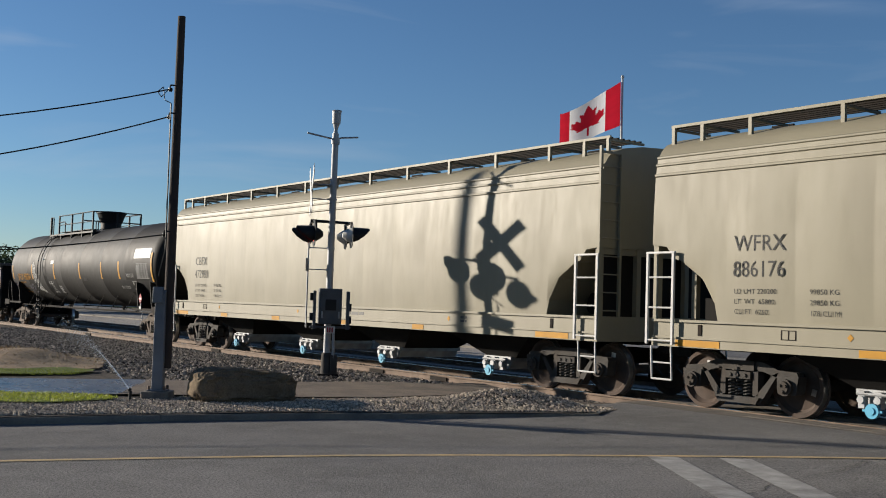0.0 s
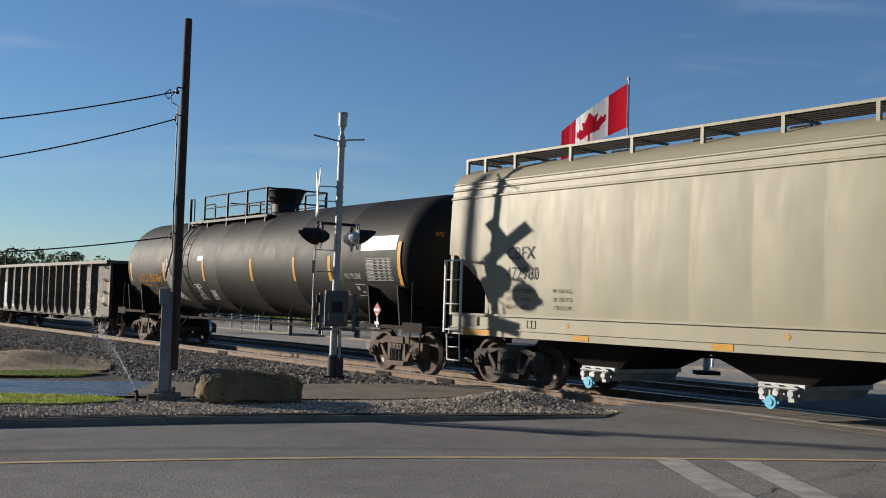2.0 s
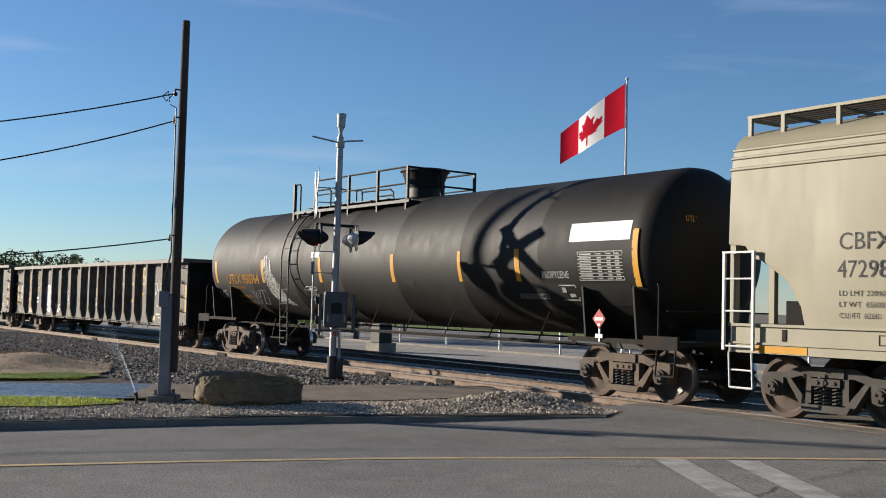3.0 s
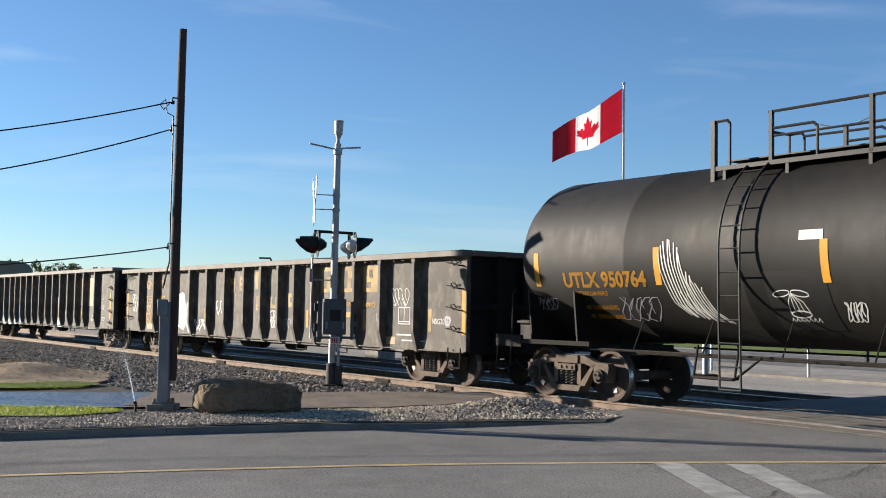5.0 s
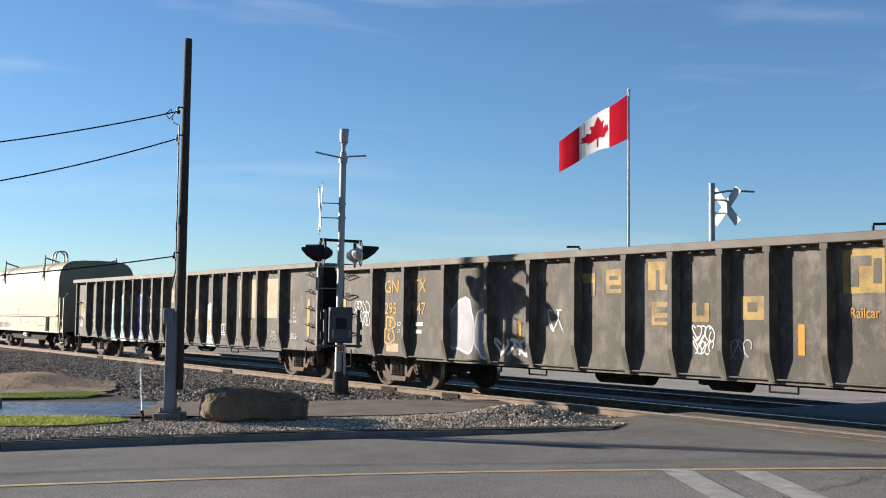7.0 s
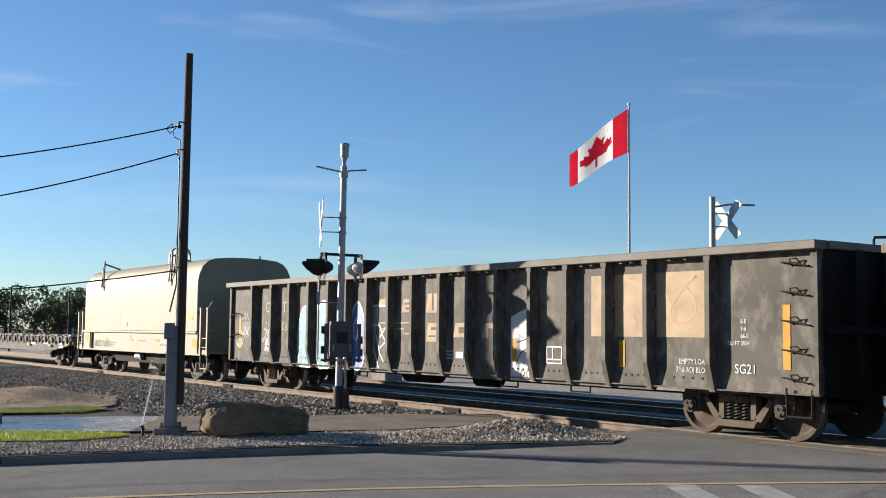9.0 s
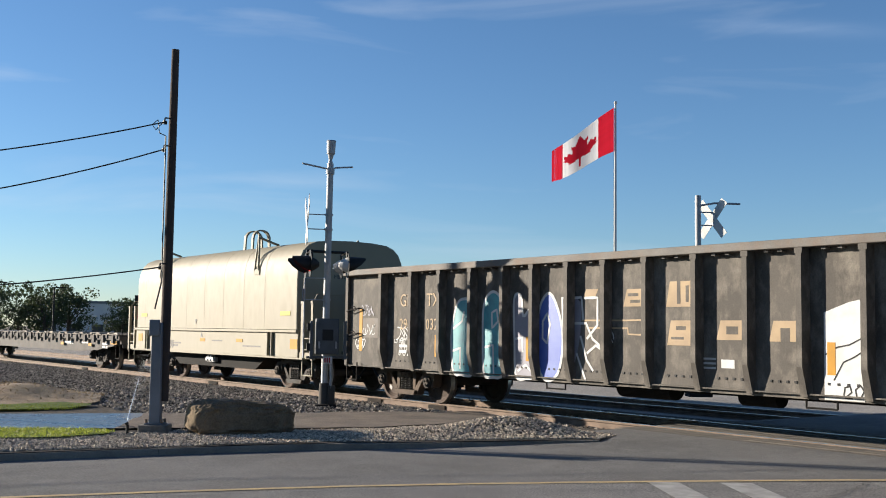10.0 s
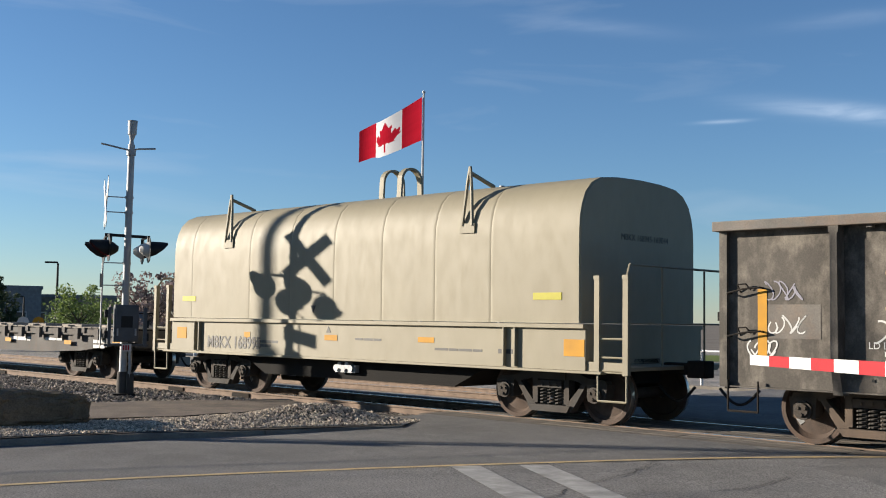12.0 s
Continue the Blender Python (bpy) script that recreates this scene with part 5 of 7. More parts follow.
bars([(0, 0, [0.4, 0.2], 0.03), (0.2, 0.12, [0.9], 0.025)], x_a(-56.4), 1.05, -1.487, WHITE, gon_a)

lettering("TX", 0.27, x_b(-91.20), 2.07, -1.487, TAN, gon_b, squeeze=0.95)
lettering("032", 0.23, x_b(-91.22), 1.58, -1.487, TAN, gon_b, squeeze=0.9)
lettering("GN", 0.27, x_b(-92.20), 2.07, -1.487, TAN, gon_b, squeeze=0.95)
lettering("290", 0.23, x_b(-92.20), 1.58, -1.487, TAN, gon_b, squeeze=0.9)
def on_b(*pts):
    return [(x_b(a), z) for a, z in pts]


letter(gon_b, on_b((-90.30, 1.25), (-90.28, 1.65), (-90.10, 2.12), (-89.80, 2.20), (-89.60, 2.12), (-89.56, 1.4), (-89.58, 0.74), (-89.95, 0.69), (-90.22, 0.74)), TEAL, WHITE, "teal sprayed letter shape with white outline",
       [on_b((-90.28, 1.15), (-90.0, 1.22), (-90.0, 0.80)), on_b((-90.25, 1.6), (-89.95, 1.75), (-89.88, 1.95))])
letter(gon_b, on_b((-89.27, 1.4), (-89.25, 2.05), (-89.05, 2.30), (-88.82, 2.28), (-88.62, 2.0), (-88.60, 1.4), (-88.63, 0.76), (-88.95, 0.68), (-89.22, 0.74)), TEAL, WHITE, "teal sprayed letter shape with white outline",
       [on_b((-89.2, 1.25), (-88.95, 1.30), (-88.92, 0.75)), on_b((-88.98, 1.62), (-88.80, 1.75), (-88.84, 1.98), (-88.99, 1.92), (-88.98, 1.62))])
letter(gon_b, on_b((-88.32, 2.18), (-88.12, 2.22), (-88.05, 1.85), (-87.86, 1.98), (-87.74, 1.85), (-87.72, 1.3), (-87.74, 0.78), (-87.95, 0.70), (-88.25, 0.74), (-88.30, 1.4)), LILAC, WHITE, "grey sprayed letter shape with white outline",
       [on_b((-88.3, 1.42), (-88.08, 1.45), (-88.06, 1.18)), on_b((-88.2, 0.82), (-87.98, 0.95), (-87.76, 0.80))])
letter(gon_b, on_b((-87.68, 1.46), (-87.57, 2.04), (-87.32, 2.26), (-87.09, 1.97), (-86.96, 1.47), (-87.04, 0.91), (-87.29, 0.69), (-87.56, 0.82)), BLUE, WHITE, "blue sprayed letter shape with white outline",
       [on_b((-87.50, 1.75), (-87.38, 1.9), (-87.30, 1.7), (-87.38, 1.35), (-87.50, 1.45), (-87.50, 1.75))])
kk = Shape()
for st in (((-87.0, 2.16), (-86.48, 2.17), (-86.43, 1.78)), ((-86.98, 2.14), (-86.94, 1.4), (-86.72, 0.72)), ((-86.42, 2.16), (-86.08, 2.16), (-86.08, 1.69), (-86.34, 1.45)), ((-86.68, 1.72), (-86.36, 1.72), (-86.2, 1.45), (-85.92, 1.28)), ((-86.5, 1.5), (-86.34, 1.08), (-86.18, 0.9)), ((-86.34, 1.2), (-86.12, 1.34), (-85.92, 1.25)), ((-86.6, 1.2), (-86.48, 0.95), (-86.36, 0.72))):
    ribbon(kk, on_b(*st), 0.045, -1.4875)
part("graffiti", kk, WHITE, gon_b, "angular white sprayed outline")
letter(gon_b, on_b((-86.92, 2.1), (-86.52, 2.1), (-86.5, 1.6), (-86.62, 1.1), (-86.8, 0.8), (-86.9, 1.3)), LILAC, None, "grey sprayed fill")
ln = Shape()
ribbon(ln, on_b((-86.47, 1.77), (-85.37, 1.77), (-84.86, 1.78), (-84.89, 1.53), (-85.35, 1.54), (-85.36, 1.64), (-86.32, 1.64)), 0.028, -1.4862)
part("graffiti", ln, TAN, gon_b, "thin tan stencilled outline")
scrawl(gon_b, x_b(-92.3), x_b(-91.6), 1.35, 1.62, WHITE, 26, 5, 0.024)
scrawl(gon_b, x_b(-92.2), x_b(-91.65), 1.02, 1.4, WHITE, 56, 5, 0.024)
scrawl(gon_b, x_b(-93.75), x_b(-93.25), 1.88, 2.12, LILAC, 27, 5, 0.018)
scrawl(gon_b, x_b(-93.7), x_b(-93.2), 1.45, 1.68, WHITE, 28, 5, 0.018)
scrawl(gon_b, x_b(-94.0), x_b(-93.6), 1.12, 1.35, WHITE, 29, 4, 0.022)
scrawl(gon_b, x_b(-86.0), x_b(-85.7), 1.35, 1.6, WHITE, 30, 3, 0.025)
panel(gon_b, x_b(-93.72), x_b(-93.0), 1.38, 1.82, CHORD, "grey_patch", "pale grey painted-out patch")
for a, b, z0, z1 in ((-86.40, -86.10, 2.17, 2.31), (-85.42, -84.89, 2.0, 2.29), (-84.47, -83.90, 1.985, 2.39), (-84.45, -83.90, 1.375, 1.77), (-83.45, -82.92, 1.475, 1.77), (-82.48, -81.93, 1.465, 1.765)):
    letter(gon_b, on_b((a - 0.04, z0), (b - 0.04, z0), (b + 0.04, z1), (a + 0.04, z1)), TAN, None, "faded tan slanted letter block", round_off=False)
gaps = list(ribs_b)
for a, b in zip(gaps, gaps[1:]):
    c0, c1 = max(a + 0.10, x_b(-79.36)), min(b - 0.09, x_b(-76.50))
    if c1 - c0 > 0.05:
        panel(gon_b, c0, c1, 1.53, 2.58, TAN, "tan_patch", "faded tan painted block")
scrawl(gon_b, x_b(-79.2), x_b(-77.0), 1.75, 2.5, FADED, 31, 5, 0.035, "faded red sprayed strokes")
cut = Shape()
for a, w, z0, z1 in ((-85.30, 0.22, 2.06, 2.11), (-85.36, 0.24, 2.17, 2.22), (-84.28, 0.07, 2.03, 2.40), (-84.10, 0.06, 2.06, 2.32), (-84.30, 0.20, 1.62, 1.68), (-84.40, 0.26, 1.47, 1.51), (-83.30, 0.22, 1.56, 1.68), (-82.32, 0.16, 1.46, 1.66)):
    cut.box(x_b(a), x_b(a) + w, -1.4875, -1.4855, z0, z1)
part("dark_mark", cut, GONDO, gon_b)
letter(gon_b, on_b((-81.60, 0.68), (-80.98, 0.68), (-80.97, 2.06), (-81.2, 2.02), (-81.60, 1.88)), WHITE, None, "white sprayed panel", round_off=False)
wk = Shape()
for st in (((-81.58, 1.30), (-81.4, 1.40), (-81.2, 1.44), (-80.99, 1.54)), ((-81.45, 0.95), (-81.3, 1.2), (-81.12, 1.28), (-80.99, 1.36)), ((-81.3, 0.74), (-81.28, 0.86), (-81.2, 0.88), (-81.18, 0.8), (-81.28, 0.72), (-81.16, 0.72)), ((-81.1, 0.74), (-81.12, 0.84), (-81.04, 0.9), (-80.99, 0.82), (-81.04, 0.73), (-81.1, 0.74))):
    ribbon(wk, on_b(*st), 0.022, -1.4885)
part("graffiti", wk, BLACK, gon_b, "thin dark sprayed lines")
for a in (-90.88, -87.97, -85.02, -81.55, -78.66):
    panel(gon_b, x_b(a), x_b(a) + 0.13, 1.02, 1.47, YELLOW, "reflector", "yellow reflective strip", y=-1.4875)
fr = Shape()
for a, b in (((-80.54, 1.03), (-80.14, 1.03)), ((-80.14, 1.03), (-80.14, 1.33)), ((-80.14, 1.33), (-80.54, 1.33)), ((-80.54, 1.33), (-80.54, 1.03)), ((-80.38, 1.12), (-80.38, 1.33)), ((-80.54, 1.10), (-80.14, 1.10))):
    ribbon(fr, [(x_b(a[0]), a[1]), (x_b(b[0]), b[1])], 0.025, -1.487)
part("stencil_box", fr, WHITE, gon_b)
panel(gon_b, x_b(-83.4), x_b(-83.15), 1.05, 1.18, WHITE, "notice")
bars([(-7.5, 0.55, [0.4], 0.03), (-7.5, 0.62, [0.4], 0.03), (-7.5, 0.69, [0.4], 0.03), (-15.8, 0.5, [0.3], 0.06), (-15.8, 0.62, [0.28], 0.06)], x_b(-76.4), 1.75, -1.487, WHITE, gon_b)
lettering("LD LMT", 0.085, x_b(-92.4), 1.28, -1.487, WHITE, gon_b)
lettering("EMPTY LOAD", 0.085, x_b(-77.32), 1.11, -1.487, WHITE, gon_b, squeeze=0.85)
lettering("7/16 ADJ BLOCK", 0.085, x_b(-77.38), 0.98, -1.487, WHITE, gon_b, squeeze=0.85)
lettering("SG21", 0.14, x_b(-76.20), 1.0, -1.487, WHITE, gon_b, squeeze=0.95)
for i, (word, z) in enumerate((("8-0", 1.75), ("9-6", 1.64), ("66-0", 1.53), ("CU FT 3584", 1.42))):
    lettering(word, 0.065, x_b(-76.08 if i < 3 else -76.33), z, -1.487, WHITE, gon_b, squeeze=0.9)
rivets = Shape()
for a, b in zip(ribs_b, ribs_b[1:]):
    for u in (0.35, 0.5, 0.65, 0.8):
        x = a + (b - a) * u
        rivets.box(x - 0.02, x + 0.02, -1.4925, -1.4795, 0.88, 0.915)
part("bolt_row", rivets, BLACK, gon_b)

# spray paint on the tank
wr = Shape()
rng = random.Random(40)
for i in range(13):
    x = -5.30 + i * 0.065
    top = 2.42 + 0.36 * math.sin(0.5 + i * 0.33) if i < 8 else 2.25 - 0.06 * (i - 8)
    ribbon(wr, [(x + rng.uniform(-0.05, 0.05), top), (x + 0.02, top * 0.55 + 0.85), (x + 0.16, 1.76 - 0.012 * i), (x + 0.30 + rng.uniform(0, 0.1), 1.56 - 0.01 * i)], 0.014 + 0.012 * rng.random(), -1.5)
for i in range(5):
    ribbon(wr, [(-4.95 + 0.13 * i, 1.95 - 0.05 * i), (-4.85 + 0.13 * i, 1.75 - 0.05 * i), (-4.78 + 0.13 * i, 1.58 - 0.02 * i)], 0.022, -1.5)
hat = Shape()
for cx, tilt in ((-3.02, 0.02), (-2.70, -0.02)):
    ribbon(hat, [(cx + 0.15 * math.cos(k * math.tau / 14), 1.90 + 0.045 * math.sin(k * math.tau / 14) + tilt * math.cos(k * math.tau / 14)) for k in range(15)], 0.014, -1.5)
ribbon(hat, [(-2.80 + 0.17 * math.cos(k * math.tau / 14), 1.60 + 0.05 * math.sin(k * math.tau / 14)) for k in range(15)], 0.018, -1.5)
for foot_x in (-2.97, -2.88, -2.80, -2.72, -2.63):
    ribbon(hat, [(-2.86, 1.90), (-2.86 + (foot_x + 2.86) * 0.75, 1.78), (foot_x, 1.62)], 0.012, -1.5)
for i in range(7):
    ribbon(hat, [(-3.02 + i * 0.075, 1.50), (-2.99 + i * 0.075, 1.55), (-2.97 + i * 0.075, 1.49)], 0.011, -1.5)


def wrap_shape(s, lift=0.007):
    s.v = [(x, -math.sqrt(max(0.01, TR ** 2 - (z - TC) ** 2)) - lift, z) for x, y, z in s.v]
    return s


part("graffiti", wrap_shape(wr), WHITE, TANK, "white sprayed scrawl")
part("graffiti", wrap_shape(hat), WHITE, TANK, "white sprayed outline of a winged cap")
for x0, x1, z0, z1, sd in ((-8.55, -8.0, 1.62, 1.85, 41), (-6.45, -5.5, 1.45, 1.85, 43), (-2.05, -1.70, 1.5, 1.78, 44)):
    sc = Shape()
    rng = random.Random(sd)
    for i in range(5):
        cx = x0 + (x1 - x0) * (i + 0.5) / 5
        ribbon(sc, [(cx + (x1 - x0) * 0.14 * math.sin(j * 1.1 + i), z0 + (z1 - z0) * (0.5 + 0.5 * math.cos(j * 0.8 + rng.uniform(0, 0.6) + i))) for j in range(9)], 0.018, -1.5)
    part("graffiti", wrap_shape(sc), WHITE if sd in (42, 44) else LILAC, TANK, "thin pale sprayed scrawl")

# ---- ground, road, kerb
def road_z(o):
    t = min(1.0, max(0.0, (o - 2) / 5))
    return -0.01 - 0.09 * t * t * (3 - 2 * t)


def flat(name, pts, z, material, label, cat, kind="structure"):
    s = Shape()
    s.add([(x, y, z) for x, y in pts], [tuple(range(len(pts)))])
    return one(name, s, material, label, cat, kind=kind, smooth=0)


def line_at(pts, u):
    """The point at the share u of a polyline's length."""
    ls = [math.dist(a, b) for a, b in zip(pts, pts[1:])]
    d = u * sum(ls)
    for a, b, l in zip(pts, pts[1:], ls):
        if d <= l:
            k = d / l
            return a[0] + (b[0] - a[0]) * k, a[1] + (b[1] - a[1]) * k
        d -= l
    return pts[-1]


flat("ground", [(-2500, -800), (2500, -800), (2500, 4000), (-2500, 4000)], -0.40, GROUND, "dry gravelly ground to the horizon", "ground")
KERB = [(-40.0, -1.5), (-20.0, 7.0), (-9.5, 11.6), (-5.45, 13.45), (-3.6, 14.4), (-1.55, 15.3), (0.9, 15.82), (2.36, 16.2)]
TIP = (3.0, 17.5)

s = Shape()
rows = []
for o in (1.55, 2.0, 3.0, 4.0, 5.0, 6.0, 7.0, 9.0, 14.0, 30.0, 70.0):
    rows.append([tuple(on_track(q, o, road_z(o) - (0.3 if q < -13.1 and o < 3.5 else 0.0))) for q in (-120, -60, -30, -20, -13.2, -13, -5, 5, 20, 60, 120)])
s.grid(rows, flip=True)
s.grid([[tuple(on_track(q, o, -0.012 if o > -4 else -0.03)) for q in (-13.2, 0, 9)] for o in (-60, -12, -1.55)], flip=False)
one("road", s, ASPHALT, "worn dark grey asphalt road", "road", kind="structure")
flat("gravel_lot", [tuple(on_track(q, o))[:2] for q, o in ((-200, -2.6), (-13.2, -2.6), (-13.2, -60), (-200, -60))], -0.36, LOT, "pale gravel yard beside the track", "yard")
flat("far_pavement", [tuple(on_track(q, o))[:2] for q, o in ((-200, -22), (-13.2, -22), (-13.2, -34), (-200, -34))], -0.345, ASPHALT, "grey asphalt strip beyond the yard", "road")
flat("far_lawn", [tuple(on_track(q, o))[:2] for q, o in ((-200, -36), (-13.2, -36), (-13.2, -46), (-200, -46))], -0.34, GRASS, "strip of green lawn", "lawn")

s = Shape()
near = [(-14.0, 6.0), (-9.0, 8.4), (-4.17, 10.62), (-2.6, 11.18), (-1.0, 11.68), (0.3, 12.0), (1.4, 12.2), (2.4, 12.27), (4.0, 12.27), (6.0, 12.2), (9.0, 12.0)]
s.grid([[(x, y - d, road_z(to_track(x, y - d)[1]) + 0.003) for x, y in near] for d in (20.0, 8.0, 3.0, 1.5, 0.6, 0.0)])
one("near_lane", s, COARSE, "coarse pale worn asphalt lane", "road", kind="structure", smooth=0)
YL = [(-14.0, 6.0), (-9.0, 8.4), (-4.17, 10.62), (-2.6, 11.18), (-1.0, 11.68), (0.3, 12.0), (1.4, 12.2), (2.4, 12.27), (4.0, 12.27), (6.0, 12.2), (9.0, 12.0)]
s = Shape()
dense = [line_at(YL, i / 70) for i in range(71)]
rows = []
for (x0, y0), (x1, y1) in zip(dense, dense[1:] + [(dense[-1][0] * 2 - dense[-2][0], dense[-1][1] * 2 - dense[-2][1])]):
    d = math.hypot(x1 - x0, y1 - y0)
    nx, ny = -(y1 - y0) / d * 0.055, (x1 - x0) / d * 0.055
    z = road_z(to_track(x0, y0)[1]) + 0.009
    rows.append([(x0 - nx, y0 - ny, z), (x0 + nx, y0 + ny, z)])
s.grid(rows, flip=True)
one("yellow_line", s, YLINE, "worn yellow painted line on asphalt", "road marking", kind="structure", smooth=0)
for p in (((2.32, 12.22), (2.66, 12.20), (2.92, 8.0), (2.58, 8.0)), ((3.10, 12.16), (3.44, 12.10), (3.68, 8.0), (3.34, 8.0)), ((3.9, 12.0), (4.22, 11.96), (4.44, 8.0), (4.1, 8.0))):
    if p[0][0] < 3.5:
        s = Shape()
        s.add([(x, y, road_z(to_track(x, y)[1]) + 0.008) for x, y in p], [(3, 2, 1, 0)])
        one("crosswalk_stripe", s, WLINE, "worn white crosswalk stripe on asphalt", "road marking", group="crosswalk stripes", smooth=0)
s = Shape()
for pts in ([(4.7, 12.1), (4.1, 11.3), (3.52, 10.86), (3.18, 10.5), (3.0, 10.2), (2.6, 9.7)], [(5.69, 10.8), (5.3, 10.45), (4.97, 10.23), (4.5, 10.1)], [(-4.9, 12.7), (-4.2, 12.9), (-3.9, 13.3)], [(-6.4, 10.2), (-5.2, 11.4), (-4.7, 12.5)]):
    rng = random.Random(len(pts) + int(pts[0][0] * 10))
    fine = [line_at(pts, i / 24) for i in range(25)]
    fine = [(x + rng.uniform(-0.03, 0.03), y + rng.uniform(-0.03, 0.03)) for x, y in fine]
    for (xa, ya), (xb, yb) in zip(fine, fine[1:]):
        d = math.hypot(xb - xa, yb - ya)
        w = rng.uniform(0.004, 0.011)
        nx, ny = -(yb - ya) / d * w, (xb - xa) / d * w
        z = road_z(to_track(xa, ya)[1]) + 0.0125
        s.add([(xa - nx, ya - ny, z), (xb - nx, yb - ny, z), (xb + nx, yb + ny, z), (xa + nx, ya + ny, z)], [(0, 1, 2, 3)])
one("asphalt_crack", s, BLACK, "dark jagged cracks in the asphalt", "crack", kind="structure", smooth=0)

# the island between road and track: a raised bank behind the kerb
BACK = [tuple(on_track(q, 1.75))[:2] for q in (-70, -45, -30, -22, -17.5, -15)]
kt = [line_at(KERB, i / 60) for i in range(61)]


def island_z(x, y):
    sq, o = to_track(x, y)
    z = -0.005 - 0.015 * max(0.0, min(1.0, (3.6 - o) / 1.5)) - 0.05 * max(0.0, min(1.0, (3.2 - o) / 1.2))
    z += 0.24 * math.exp(-(((x - 1.15) / 1.0) ** 2 + ((y - 17.15) / 0.62) ** 2)) + 0.07 * math.exp(-(((x + 0.3) / 1.0) ** 2 + ((y - 16.5) / 0.5) ** 2))
    z += (0.30 + 0.10 * noise.noise((x * 0.9, y * 0.9, 5))) * math.exp(-(((x + 8.8) / 1.7) ** 2 + ((y - 22.6) / 1.3) ** 2)) + 0.12 * math.exp(-(((x + 12) / 2.5) ** 2 + ((y - 24) / 2.5) ** 2))
    edge = max(0.0, min(1.0, (o - 1.8) / 1.6))
    return z * (0.35 + 0.65 * edge) - 0.035 * (1 - edge) + 0.012 * noise.noise((x * 1.3, y * 1.3, 0))


back = [tuple(on_track(-75 + 61.5 * i / 60, 1.72))[:2] for i in range(61)]
tipped = []
for i, (k, b) in enumerate(zip(kt, back)):
    row = []
    for j in range(25):
        u = j / 24
        kx, ky = k
        x, y = kx + (b[0] - kx) * u, ky + (b[1] - ky) * u
        row.append((x, y, island_z(x, y)))
    tipped.append(row)
end = []
for j in range(25):
    u = j / 24
    x = TIP[0] + (on_track(-13.2, 1.72).x - TIP[0]) * u
    y = TIP[1] + (on_track(-13.2, 1.72).y - TIP[1]) * u
    end.append((x, y, -0.02))
s = Shape().grid(tipped + [end], flip=True)
one("verge", s, BALLAST, "gravelly verge between kerb and track", "ground", kind="structure", smooth=60)

kerb = thing("kerb", "grey concrete kerb along the road edge", "kerb", kind="structure")
s0 = 0.0
ks = [line_at(KERB, i / 22) for i in range(23)]
for (xa, ya), (xb, yb) in zip(ks, ks[1:]):
    d = math.hypot(xb - xa, yb - ya)
    ux, uy = (xb - xa) / d, (yb - ya) / d
    nx, ny = uy, -ux
    g = 0.006
    s = Shape()
    pts = []
    for q, (x, y) in ((1, (xa + ux * g, ya + uy * g)), (0, (xb - ux * g, yb - uy * g))):
        zb = road_z(to_track(x, y)[1])
        zt = max(-0.018, zb + 0.02)
        pts.append([(x + nx * 0.06, y + ny * 0.06, zb - 0.1), (x + nx * 0.05, y + ny * 0.05, zt - 0.03), (x + nx * 0.02, y + ny * 0.05, zt), (x - nx * 0.06, y - ny * 0.06, zt), (x - nx * 0.06, y - ny * 0.06, zb - 0.1)])
    s.grid(pts)
    s.add(pts[0], [(4, 3, 2, 1, 0)])
    s.add(pts[1], [(0, 1, 2, 3, 4)])
    part("kerb_stone", s, CONCRETE, kerb, smooth=0)


def strip(name, near, far, material, label, cat, lift, n=40):
    rows = []
    for i in range(n + 1):
        a, b = line_at(near, i / n), line_at(far, i / n)
        rows.append([(a[0] + (b[0] - a[0]) * j / 8, a[1] + (b[1] - a[1]) * j / 8, island_z(a[0] + (b[0] - a[0]) * j / 8, a[1] + (b[1] - a[1]) * j / 8) + lift) for j in range(9)])
    return one(name, Shape().grid(rows, flip=True), material, label, cat, kind="structure", smooth=60)


strip("path", [(-4.9, 16.62), (-3.77, 16.95), (-2.0, 17.1), (-0.83, 17.55), (0.05, 18.25), (0.74, 19.2), (1.5, 19.9)], [(-5.2, 19.6), (-4.0, 19.95), (-2.45, 20.33), (-1.02, 20.9), (-0.2, 21.5), (0.5, 21.9), (0.9, 21.9)], PATHWAY, "brown dusty asphalt footpath", "path", 0.03)
strip("wet_path", [(-16.0, 14.9), (-9.0, 16.0), (-6.71, 16.45), (-4.85, 16.62)], [(-18.0, 17.2), (-10.0, 18.6), (-7.77, 19.05), (-5.15, 19.6)], WET, "wet asphalt footpath mirroring the sky", "path", 0.03)
strip("lawn", [(-16.0, 11.4), (-9.0, 13.6), (-6.1, 14.92), (-5.2, 15.25), (-4.75, 15.75)], [(-16.0, 14.85), (-9.0, 15.95), (-6.71, 16.4), (-5.2, 16.5), (-4.65, 16.1)], GRASS, "sunlit strip of mown grass", "lawn", 0.035)
strip("dirt_bank", [(-13.0, 20.0), (-10.0, 20.1), (-8.2, 20.5), (-7.1, 21.0), (-6.7, 21.7)], [(-13.0, 26.0), (-10.5, 26.2), (-9.0, 26.3), (-7.6, 25.2), (-6.75, 22.1)], DIRT, "dry brown dirt bank", "dirt", 0.03)
strip("lawn_patch", [(-14.0, 19.2), (-9.6, 19.5), (-8.0, 19.75), (-7.0, 20.3), (-6.6, 21.0)], [(-14.0, 19.95), (-9.6, 20.2), (-8.1, 20.75), (-7.2, 21.3), (-6.65, 21.3)], GRASS, "small patch of green grass", "lawn", 0.045)


